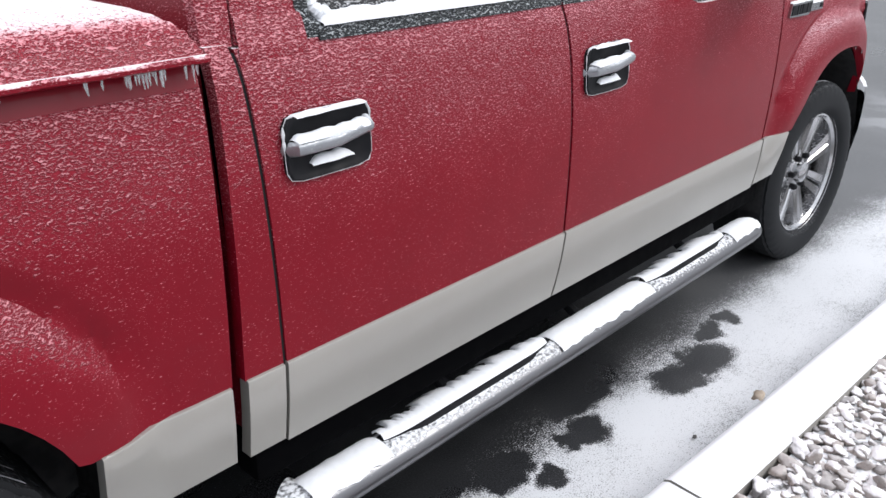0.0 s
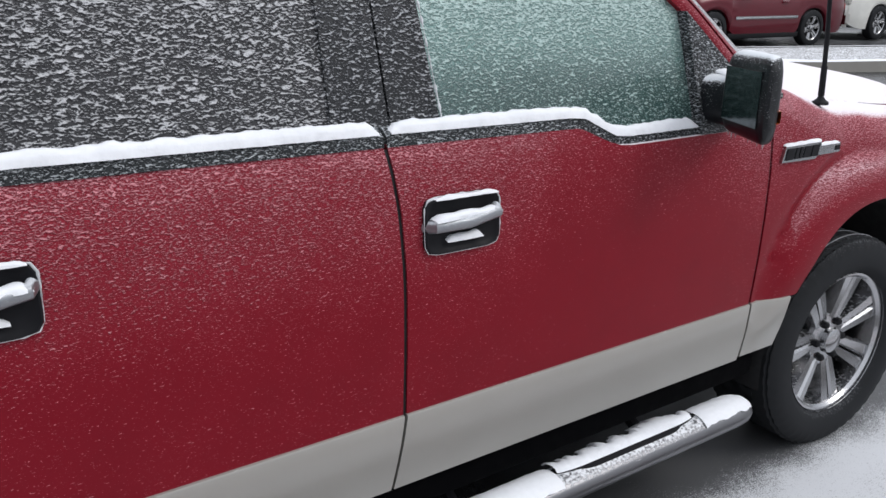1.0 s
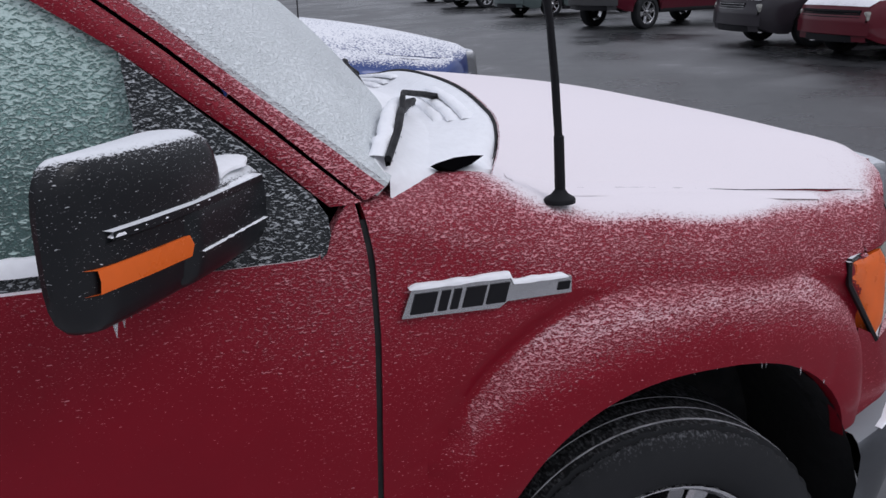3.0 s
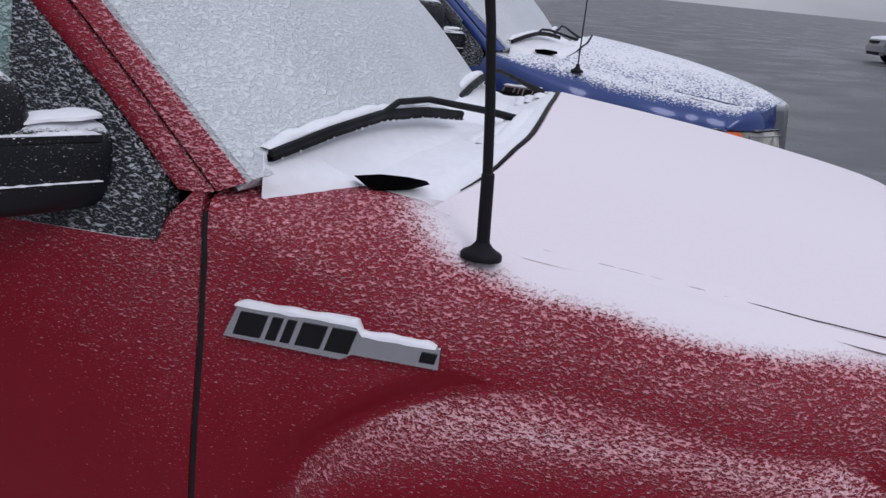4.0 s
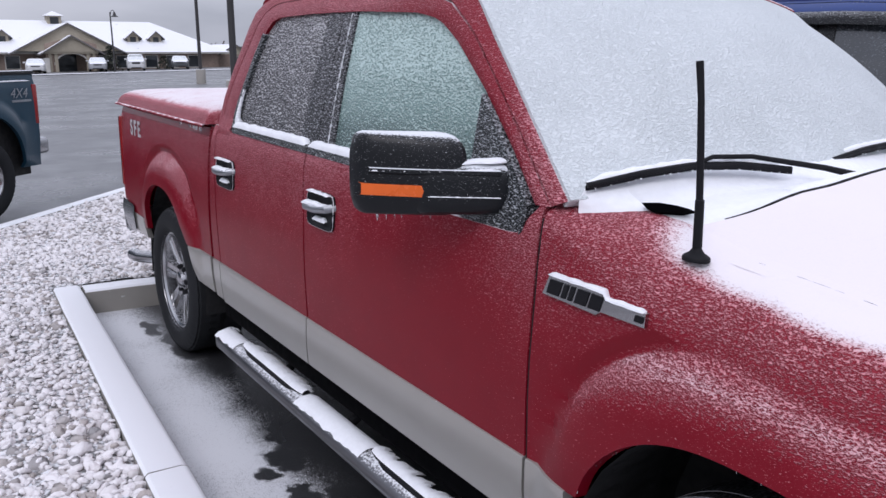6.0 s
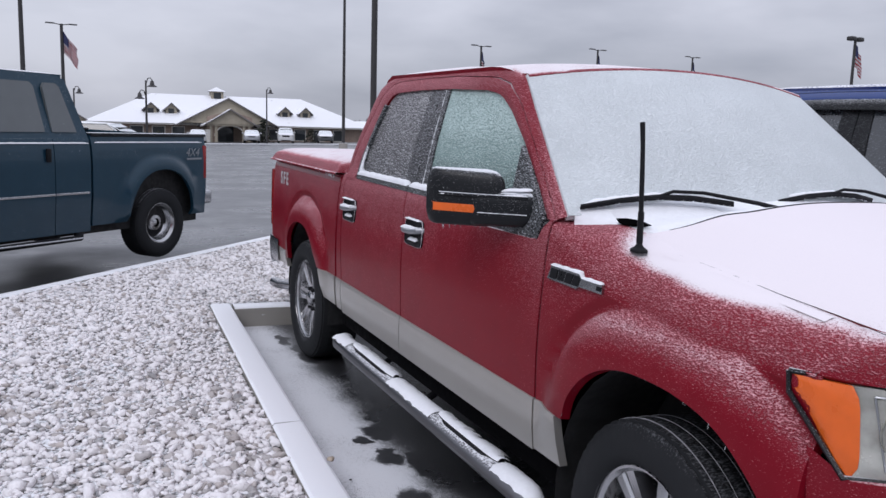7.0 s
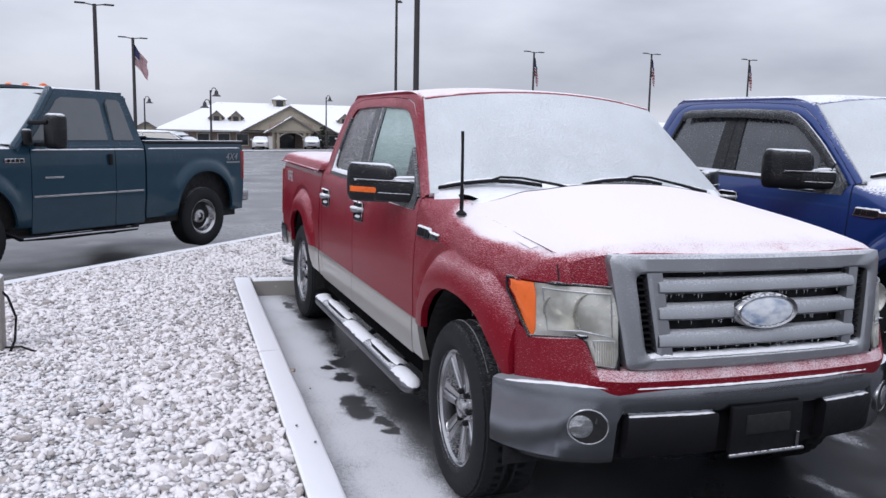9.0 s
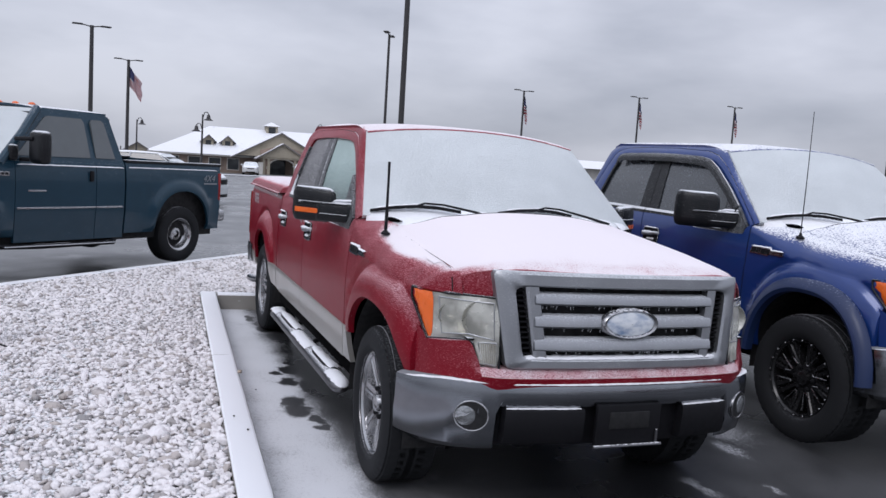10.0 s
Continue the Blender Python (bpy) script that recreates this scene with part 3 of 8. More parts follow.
            tube(bm, pts, 0.0028, 6)
            piece("spoke_edge", bm, M_chrome, rm, "bright cut edge of a spoke")
        for k in range(20):
            a = 2 * math.pi * k / 20
            bm = bmesh.new()
            lathe(bm, [(0.006, s * (w * 0.84)), (0.005, s * (w * 0.88)), (0.001, s * (w * 0.90))], 8, "y", (x + (rim - 0.002) * math.cos(a), y, hubz + (rim - 0.002) * math.sin(a)))
            piece("stud", bm, M_chrome, rm)
    bm = bmesh.new()
    lathe(bm, [(0.17, -s * 0.02), (0.17, 0.0), (0.05, s * 0.004)], 24, "y", (x, y, hubz))
    piece("brake_disc", bm, M_black, par)
    return tyre


def strip(bm, outer, inner, s, n=40, out=0.0, fold=0.03, depth_in=0.0, sink=0.0):
    """A band on the cab's flank between two outlines of (x, z); sink: how far the outer rim of the windscreen pillar lies in."""
    def along(poly, t):
        d = [0.0]
        for a, b in zip(poly, poly[1:]):
            d.append(d[-1] + math.hypot(b[0] - a[0], b[1] - a[1]))
        return interp(t * d[-1], d, [p[0] for p in poly]), interp(t * d[-1], d, [p[1] for p in poly])
    rows = []
    for t in lin(0, 1, n):
        ox, oz = along(outer, t)
        ix, iz = along(inner, t)
        row = []
        for k in (0.0, 0.33, 0.66, 1.0):
            x, z = ox + (ix - ox) * k, oz + (iz - oz) * k
            bulge = 0.006 * math.sin(math.pi * k)
            lay = sink * (1 - k) * interp(x, (-1.30, -1.05, -0.75, -0.55), (0.2, 1.0, 0.6, 0.2))
            row.append((x, s * (glass_y(z) + out - lay - depth_in * k + bulge), z))
        rows.append(row)
    vs = sheet(bm, rows)
    hem(bm, vs, lambda p: (p.x, p.y - s * fold, p.z))


P_IN = [(-2.735, 1.32), (-2.705, 1.46), (-2.60, 1.735), (-2.565, 1.775), (-2.50, 1.796), (-2.2, 1.806), (-1.8, 1.806), (-1.42, 1.793), (-1.29, 1.772), (-1.17, 1.712), (-0.965, 1.575), (-0.80, 1.440), (-0.675, 1.325)]
P_MID = [(-2.877, 1.32), (-2.858, 1.46), (-2.70, 1.78), (-2.64, 1.835), (-2.53, 1.858), (-2.2, 1.866), (-1.8, 1.866), (-1.40, 1.848), (-1.25, 1.816), (-1.11, 1.737), (-0.905, 1.577), (-0.758, 1.450), (-0.622, 1.328)]
P_MID2 = [(-2.882, 1.32), (-2.863, 1.46), (-2.705, 1.783), (-2.643, 1.839), (-2.533, 1.862), (-2.2, 1.870), (-1.8, 1.870), (-1.397, 1.852), (-1.245, 1.820), (-1.105, 1.741), (-0.899, 1.581), (-0.752, 1.454), (-0.616, 1.330)]
P_OUT = [(-2.937, 1.32), (-2.926, 1.46), (-2.80, 1.82), (-2.72, 1.885), (-2.58, 1.908), (-2.2, 1.916), (-1.8, 1.916), (-1.36, 1.895), (-1.20, 1.862), (-1.06, 1.748), (-0.850, 1.570), (-0.715, 1.458), (-0.578, 1.346)]


def ws_bottom(y):
    k = 1 - (y / 0.90) ** 2
    return Vector((-0.575 + 0.20 * k, y, 1.350 + 0.035 * k))


def ws_top(y):
    k = 1 - (y / 0.735) ** 2
    return Vector((-1.180 + 0.06 * k, y, 1.856 + 0.060 * k))


def hood_edge(x):
    """Height of the seam between hood and fender."""
    return interp(x, (-0.65, -0.3, 0.0, 0.25, 0.40, 0.50, 0.60, 0.70), (1.332, 1.290, 1.264, 1.238, 1.226, 1.217, 1.209, 1.202))


def fender_in(x):
    """Height of the fender's inner edge, which rises beside the cowl."""
    return hood_edge(x) + interp(x, (-0.66, -0.55, -0.48, -0.42, -0.36, -0.28, -0.18), (0.002, 0.007, 0.014, 0.026, 0.028, 0.014, 0.0))


def fender_f(x):
    return interp(x, (-0.62, -0.42, -0.2), (0.22, 0.6, 1.0))


FENDER_ROLL = ((0.004, 0.128), (0.010, 0.105), (0.020, 0.082), (0.036, 0.060), (0.058, 0.040), (0.084, 0.023), (0.11, 0.011), (0.14, 0.004), (0.17, 0.0), (0.185, 0.004))


def fender_top(x, y):
    """Height of the rolled top of the front fender."""
    f = fender_f(x)
    dy = side_y(x, hood_edge(x) - 0.150 * f) - y
    z = hood_edge(x) + 0.016 * (1 - f) - interp(dy, [q[0] for q in FENDER_ROLL], [q[1] for q in FENDER_ROLL]) * f
    return z + (fender_in(x) - hood_edge(x)) * max(0.0, min(1.0, (dy - 0.03) / 0.12))


def hood_z(x, y):
    t = max(0.0, min(1.0, (x + 0.35) / 1.15))
    mid = 1.452 - 0.115 * t - 0.085 * t ** 3
    k = min(1.0, abs(y) / 0.76)
    e = fender_in(x)
    crease = 0.012 * math.exp(-((k - 0.72) / 0.10) ** 2)
    return mid + (e - mid) * k ** (2.6 + 4.0 * t ** 3) + crease * (1 - t * 0.6)


def hood_front(y):
    return nose_x(y, 1.2) - 0.02


def mirror_head(par, s, amber=True, mat=None, tall=0.0):
    """A towing mirror on two arms: shell, lower housing, glass, lamp."""
    mat = mat or M_frostblack
    mir = part("mirror_foot", make_sail_bm(s), M_sail, par, "iced black triangular mirror mount")

    def front(y):
        return interp(y - tall * max(0.0, min(1.0, (y - 1.0) / 0.2)), (0.80, 0.93, 1.083, 1.15, 1.205, 1.22, 1.3), (-0.775, -0.808, -0.913, -0.972, -1.026, -1.046, -1.15))

    def shell(z0, z1, y0, y1, back, lead, name, round_top):
        bm = bmesh.new()
        rows = []
        for y in lin(y0, y0 + 0.045, 5)[:-1] + lin(y0 + 0.045, y1 - 0.05, 8) + lin(y1 - 0.05, y1, 7)[1:]:
            fx = front(y) + lead
            e = math.sqrt(max(0.01, 1 - max(0.0, 1 - (y1 - y) / 0.025) ** 2)) * math.sqrt(max(0.1, 1 - max(0.0, 1 - (y - y0) / 0.045) ** 2))
            bk = min(fx - 0.05, back - 0.53 * max(0.0, y - 0.985))
            zc, hz, xc, hx = (z0 + z1) / 2, (z1 - z0) / 2 * (0.60 + 0.40 * e), (fx + bk) / 2, abs(fx - bk) / 2 * (0.45 + 0.55 * e)
            row = []
            for k in range(28):
                a = 2 * math.pi * k / 28
                c, d = math.cos(a), math.sin(a)
                q = (abs(c) ** 3.4 + abs(d) ** 3.4) ** (-1 / 3.4)
                row.append((xc + hx * c * q, s * y, zc + hz * d * q * (1.0 if d < 0 else round_top)))
            rows.append(row)
        vs = sheet(bm, rows, True)
        bm.faces.new(vs[0])
        bm.faces.new(list(reversed(vs[-1])))
        return part(name, bm, mat, mir)
    shell(1.270, 1.482 + tall, 0.985 + tall * 0.6, 1.208 + tall, -0.955, 0.02, "mirror_shell", 1.0)
    shell(1.276, 1.408, 0.79, 1.10, -0.93, 0.030, "mirror_arm", 1.0)
    bm = bmesh.new()
    rows = []
    for y in lin(1.015 + tall * 0.6, 1.178 + tall, 8):
        bk = -0.954 - 0.53 * (y - 0.985)
        rows.append([(bk + 0.012, s * y, 1.306), (bk - 0.003, s * y, 1.310), (bk - 0.003, s * y, 1.444), (bk + 0.012, s * y, 1.448)])
    sheet(bm, rows)
    part("mirror_glass", bm, M_mirror, mir, "dark frosted mirror glass")
    bm = bmesh.new()
    rows = []
    for y in lin(0.93, 1.19, 14):
        fx = front(y)
        rows.append([(fx + 0.010, s * y, 1.396), (fx + 0.030, s * y, 1.392), (fx + 0.030, s * y, 1.382), (fx + 0.010, s * y, 1.374)])
    sheet(bm, rows)
    part("mirror_rib", bm, mat, mir)
    if amber:
        bm = bmesh.new()
        rows = []
        for y in lin(1.083, 1.205, 12):
            fx = front(y)
            rows.append([(fx - 0.005, s * y, 1.354), (fx + 0.024, s * y, 1.352), (fx + 0.026, s * y, 1.338), (fx + 0.024, s * y, 1.323), (fx - 0.005, s * y, 1.321)])
        sheet(bm, rows)
        part("turn_lamp", bm, M_amber, mir, "amber turn signal lens")
    bm = bmesh.new()
    rough_bar(bm, [(front(y) - 0.028, s * y, 1.404 + 0.006 * math.sin(17 * (y - 0.815))) for y in lin(0.830, 0.985, 40)], 0.034, 0.008, amp=0.45, seed=5, freq=25.0)
    part("snow_cap", bm, M_snow, mir, "wedge of snow on the mirror arm")
    bm = bmesh.new()
    rough_bar(bm, [(front(y) + 0.029, s * y, 1.325) for y in lin(0.93, 1.08, 44)], 0.004, 0.0020, amp=0.6, seed=2, freq=90.0)
    part("snow_line", bm, M_snow, mir)
    bm = bmesh.new()
    rough_bar(bm, [(front(y) + 0.016, s * y, 1.392 - 0.03 * (y - 0.94)) for y in lin(0.94, 1.185, 90)], 0.010, 0.0045, amp=0.45, seed=3, freq=120.0)
    part("snow_line", bm, M_snow, mir)
    return mir


def make_sail_bm(s):
    bm = bmesh.new()
    poly = [(-0.962, 1.572), (-0.80, 1.432), (-0.70, 1.345), (-0.682, 1.315), (-0.680, 1.285), (-0.688, 1.258), (-0.705, 1.240), (-0.73, 1.234), (-0.80, 1.238), (-0.937, 1.250)]
    prism(bm, poly, lambda x, z: (x, s * (glass_y(z) - 0.02), z), lambda x, z: (x, s * (glass_y(z) + 0.022), z))
    return bm


def door_handle(par, s, x0, x1, z0, z1):
    """A pull handle in a black bezel with snow on it."""
    yb = 0.955
    bm = bmesh.new()
    cx, cz, hx, hz = (x0 + x1) / 2, (z0 + z1) / 2, (x1 - x0) / 2, (z1 - z0) / 2

    def ring(k, y):
        out = []
        for i in range(32):
            a = 2 * math.pi * i / 32
            c, d = math.cos(a), math.sin(a)
            q = (abs(c) ** 7 + abs(d) ** 7) ** (-1 / 7)
            x, z = cx + hx * k * c * q, cz + hz * k * d * q
            out.append((x, s * (side_y(x, z) + y), z))
        return out
    rows = [ring(1.0, -0.004), ring(1.0, 0.009), ring(0.96, 0.012), ring(0.88, 0.008), ring(0.80, 0.004)]
    vs = sheet(bm, rows, True)
    bm.faces.new(list(reversed(vs[-1])))
    bez = part("handle_bezel", bm, M_black, par, "black handle bezel rimmed with frost")
    bm = bmesh.new()
    rim = ring(1.01, 0.009)
    rim = [Vector(q) for q in rim + rim[:2]]
    rim = [rim[i].lerp(rim[i + 1], t) for i in range(33) for t in (0.0, 0.25, 0.5, 0.75)]
    tube(bm, rim, [max(0.0006, 0.0020 * (0.6 + 0.4 * math.copysign(1, q.z - cz)) + 0.0030 * noise.noise(q * 75)) for q in rim], 6, caps=False)
    part("frost_rim", bm, M_rime, bez, "rim of white frost")
    bm = bmesh.new()
    hz0 = cz + 0.004
    tube(bm, [(x0 + 0.008, s * (yb - 0.012), hz0 - 0.006), (x0 + 0.018, s * (yb + 0.018), hz0), (cx, s * (yb + 0.026), hz0 + 0.003), (x1 - 0.018, s * (yb + 0.018), hz0 + 0.014), (x1 - 0.006, s * (yb - 0.012), hz0 + 0.018)], 0.0130, 12, 1.12)
    part("handle_grip", bm, M_silver, bez, "chrome pull handle under frost")
    bm = bmesh.new()
    rough_bar(bm, [(x, s * (yb + 0.016), hz0 + 0.012 + 0.05 * (x - x0) * 0.4) for x in lin(x0 + 0.012, x1 - 0.012, 22)], 0.016, 0.013, amp=0.4, seed=x0 * 7)
    rough_bar(bm, [(x, s * (yb + 0.000), cz - 0.038) for x in lin(x0 + 0.055, x1 - 0.05, 14)], 0.012, 0.016, amp=0.4, seed=x0 * 9)
    rough_bar(bm, [(x, s * (yb + 0.008), z1 - 0.004) for x in lin(x0 + 0.02, x1 - 0.015, 22)], 0.008, 0.008, amp=0.6, seed=x0 * 3)
    part("snow_cap", bm, M_snow, bez, "crust of snow")


def crew_truck(name, m, label, paint, paint_low, stripe, wheels, snowy=True, lift=0.0, steps=True, visors=False, flares=False, whip=False, two_tone=True, snow_side=True):
    T = thing(name, m, label, "pickup truck", "pickup trucks in the parking bays")
    glass_f, glass_r = (M_glass_f, M_glass_r) if snow_side else (M_glass_clean, M_glass_clean)
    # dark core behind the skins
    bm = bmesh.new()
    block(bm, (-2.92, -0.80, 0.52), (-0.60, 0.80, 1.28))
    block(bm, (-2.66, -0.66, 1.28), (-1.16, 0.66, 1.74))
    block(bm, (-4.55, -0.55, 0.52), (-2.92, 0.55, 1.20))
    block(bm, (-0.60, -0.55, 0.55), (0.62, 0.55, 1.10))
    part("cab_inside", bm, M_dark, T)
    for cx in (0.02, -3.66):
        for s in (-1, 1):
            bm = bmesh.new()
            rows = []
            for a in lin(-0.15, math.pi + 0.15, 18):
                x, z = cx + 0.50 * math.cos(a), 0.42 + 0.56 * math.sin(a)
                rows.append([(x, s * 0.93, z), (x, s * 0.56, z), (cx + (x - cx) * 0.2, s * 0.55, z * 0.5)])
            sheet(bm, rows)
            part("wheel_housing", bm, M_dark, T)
    # the rocker is coloured black for the shadow below the doors
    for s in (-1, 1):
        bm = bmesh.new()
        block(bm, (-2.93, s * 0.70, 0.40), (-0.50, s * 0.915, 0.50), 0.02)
        part("rocker", bm, M_shade, T)
    bm = bmesh.new()
    for y in (-0.42, 0.42):
        block(bm, (-4.6, y - 0.05, 0.40), (0.75, y + 0.05, 0.54), 0.01)
    for x in (0.0, -3.66):
        tube(bm, [(x, -0.80, 0.40), (x, 0.80, 0.40)], 0.05, 12)
    part("chassis", bm, M_black, T)
    for s in (-1, 1):
        top = lambda x: sill_z(x)
        lo = lambda z, d=0.0: 0.686
        zs = (lambda x: 0.690) if two_tone else (lambda x: 0.500)
        for nm, xl, xr, hx in (("front_door", gap_m, gap_f, (-1.862, -1.658)), ("rear_door", gap_r, gap_m, (-2.824, -2.616))):
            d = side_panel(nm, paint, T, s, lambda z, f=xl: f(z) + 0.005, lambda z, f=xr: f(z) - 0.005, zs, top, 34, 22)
            if two_tone:
                side_panel("lower_panel", stripe, d, s, lambda z, f=xl: f(z) + 0.004, lambda z, f=xr: f(z) - 0.004, lambda x: 0.495, lambda x: 0.686, 14, 6, 0.007, label="champagne beige lower panel", lip=0.006)
            door_handle(d, s, hx[0], hx[1], 1.065, 1.193)
            x0, x1 = (-2.700, gap_m(1.3) - 0.004) if nm == "rear_door" else (gap_m(1.3) + 0.004, -0.70)
            bm = bmesh.new()
            vs = sheet(bm, [[(x, s * (glass_y(1.30) + 0.014), sill_z(x) - 0.006), (x, s * (glass_y(1.32) + 0.014), sill_z(x) + 0.016), (x, s * (glass_y(1.34) - 0.004), sill_z(x) + 0.034)] for x in lin(x0, x1, 30)])
            hem(bm, vs, lambda p: (p.x, p.y - s * 0.03, p.z))
            part("weather_strip", bm, M_sail if snow_side else M_frostblack, d, "black rubber weather strip")
            if snowy and snow_side:
                bm = bmesh.new()
                rough_bar(bm, [(x, s * (glass_y(1.34) + 0.006), sill_z(x) + 0.020) for x in lin(x0 + 0.01, x1 - (0.24 if nm == "front_door" else 0.01), 60)], 0.017, 0.026, amp=0.25, seed=s * x0)
                part("snow_ridge", bm, M_snow, d, "ridge of snow along the window sill")
        # the seal turns up round the rear corner of the rear window
        rear_door = d
        curve = [(-2.694, 1.310), (-2.713, 1.315), (-2.729, 1.330), (-2.737, 1.356), (-2.736, 1.400), (-2.724, 1.450), (-2.694, 1.530), (-2.655, 1.640), (-2.615, 1.735)]
        bm = bmesh.new()
        vs = sheet(bm, [[(x + (q * 0.028) * cx, s * (glass_y(z) + 0.013 - 0.004 * abs(2 * q - 1)), z + (q * 0.028) * cz) for q in (0.0, 0.5, 1.0)] for (x, z), (cx, cz) in zip(curve, [(0.2, 1.0), (0.5, 0.85), (0.85, 0.5), (1, 0.1), (1, 0), (1, -0.15), (1, -0.3), (1, -0.3), (1, -0.3)])])
        hem(bm, vs, lambda p: (p.x, p.y - s * 0.03, p.z))
        part("weather_strip", bm, M_sail if snow_side else M_frostblack, rear_door, "black rubber weather strip")
        if snowy and snow_side:
            bm = bmesh.new()
            pts = [(-2.665, 1.352), (-2.680, 1.356), (-2.692, 1.366), (-2.699, 1.382), (-2.702, 1.405), (-2.698, 1.450), (-2.674, 1.525), (-2.655, 1.58)]
            pts = [(interp(t, range(8), [q[0] for q in pts]), interp(t, range(8), [q[1] for q in pts])) for t in lin(0, 7, 40)]
            tube(bm, [(x, s * (glass_y(z) + 0.003), z) for x, z in pts], [0.016 * (1 - 0.75 * k / 39) * (1 + 0.18 * math.sin(2.3 * k)) for k in range(40)], 8)
            part("snow_ridge", bm, M_snow, rear_door, "ridge of snow along the window sill")
        # the door skin runs on into the window frame behind the glass
        bm = bmesh.new()
        sheet(bm, [[(max(x, -2.880 + (z - 1.29) * 0.125), s * y, z) for z, y in ((1.290, side_y(x, 1.290) - 0.002), (1.300, side_y(x, 1.300) + 0.0015), (1.318, 0.6 * side_y(x, 1.305) + 0.4 * (glass_y(1.318) + 0.012)), (1.340, glass_y(1.340) + 0.0125), (1.362, glass_y(1.362) + 0.011), (1.375, glass_y(1.375) + 0.002))] for x in lin(-2.880, -2.728, 12)])
        part("frame_corner", bm, paint, rear_door)
        # dark strips added behind the door gaps to stand for the shade in them
        for gp, zt in ((gap_f, 1.30), (gap_m, 1.30), (gap_r, 1.31)):
            side_panel("door_gasket", M_dark, T, s, lambda z, f=gp: f(z) - 0.014, lambda z, f=gp: f(z) + 0.014, lambda x: 0.50, lambda x, zt=zt: zt, 3, 20, -0.005, fold=0.01)
        # window glass, pillars, frame
        def pane(nm, poly, mat, d, par=T, lab=""):
            bm = bmesh.new()
            bm.faces.new([bm.verts.new((x, 0, z)) for x, z in poly])
            for zc in lin(1.27, 1.80, 16):
                bmesh.ops.bisect_plane(bm, geom=bm.verts[:] + bm.edges[:] + bm.faces[:], plane_co=(0, 0, zc), plane_no=(0, 0, 1))
            for v in bm.verts:
                v.co.y = s * (glass_y(v.co.z) - d)
            rim = bmesh.ops.extrude_edge_only(bm, edges=[e for e in bm.edges if e.is_boundary])
            bmesh.ops.translate(bm, vec=(0, -s * 0.02, 0), verts=[v for v in rim["geom"] if isinstance(v, bmesh.types.BMVert)])
            return part(nm, bm, mat, par, lab)
        pane("rear_door_glass", [(-2.74, 1.325), (-2.715, 1.46), (-2.61, 1.735), (-2.57, 1.78), (-2.50, 1.80), (-2.04, 1.81), (-2.035, 1.325)], glass_r, 0.012, lab="dark tinted glass under frozen sleet")
        pane("front_door_glass", [(-1.785, 1.32), (-1.835, 1.81), (-1.42, 1.797), (-1.29, 1.779), (-1.17, 1.72), (-0.94, 1.56), (-0.92, 1.24), (-1.26, 1.24), (-1.40, 1.30)], glass_f, 0.012, lab="pale green glass under frozen sleet")
        pane("window_post", [(-2.045, 1.325), (-2.045, 1.812), (-1.93, 1.812), (-1.912, 1.325)], M_post if snow_side else M_frostblack, 0.004, lab="iced black centre pillar")
        pane("window_post", [(-1.924, 1.812), (-1.830, 1.812), (-1.780, 1.325), (-1.906, 1.325)], M_post if snow_side else M_frostblack, 0.004, lab="iced black centre pillar")
        bm = bmesh.new()
        strip(bm, P_MID, P_IN, s, 46, 0.004)
        part("door_frame", bm, paint, T)
        bm = bmesh.new()
        strip(bm, P_OUT, P_MID2, s, 46, 0.004, sink=0.036)
        part("roof_pillar", bm, paint, T)
        if visors:
            bm = bmesh.new()
            strip(bm, [(x, z + 0.012) for x, z in P_IN[3:12]], [(x - 0.0, z - 0.055) for x, z in P_IN[3:12]], s, 30, 0.035, 0.01, -0.01)
            part("window_visor", bm, M_frostblack, T, "smoked wind deflector")
        # cab corner strip and bed side
        cab_x = lambda z: interp(z, (0.5, 0.69, 1.10, 1.30), (-2.955, -2.952, -2.943, -2.939))
        bed_x = lambda z: interp(z, (0.5, 0.69, 1.10, 1.31), (-2.985, -2.981, -2.971, -2.967))
        side_panel("cab_corner", paint, T, s, cab_x, lambda z: gap_r(z) - 0.004, zs, lambda x: 1.325, 6, 20)
        if two_tone:
            side_panel("cab_corner_lower", stripe, T, s, lambda z: gap_r(z) - 0.092, lambda z: gap_r(z) - 0.004, lambda x: 0.505, lambda x: 0.686, 4, 6, 0.007, lip=0.006)
        bx0, bx1 = -4.62, -2.985
        us = sorted(set([0, 1] + [max(0, min(1, (x - bx0) / (bx1 - bx0))) for x in [-3.66 + 0.455 * math.cos(a) for a in lin(0, math.pi, 40)] + lin(bx0, -4.12, 8) + lin(-3.2, bx1, 6)]))
        bed = side_panel("bed_side", paint, T, s, lambda z: bx0, bed_x, lambda x: arch_z(x, R_ARCH, 0.690 if x > -3.4 else 0.62), lambda x: 1.312, us=us, nv=22)
        side_panel("bed_rail", M_red_clean if paint is M_red else paint, bed, s, lambda z: bx0 + 0.01, lambda z: bed_x(z) - 0.002, lambda x: 1.268, lambda x: 1.313, 40, 4, 0.0012, fold=0.005, label="bare paint sheltered under the lid")
        if two_tone:
            side_panel("bed_lower", stripe, bed, s, lambda z: -3.66 + 0.405, lambda z: bx1, lambda x: max(0.51, arch_z(x, R_ARCH, 0.51)) if x > -3.2 else min(0.68, arch_z(x, R_ARCH, 0.51)), lambda x: 0.686, 12, 6, 0.007, lip=0.006)
            side_panel("bed_lower", stripe, bed, s, lambda z: -4.60, lambda z: -4.125, lambda x: 0.55, lambda x: 0.66, 8, 5, 0.004)
        # front fender, swept in plan round to the headlamp
        bm = bmesh.new()
        rows = []
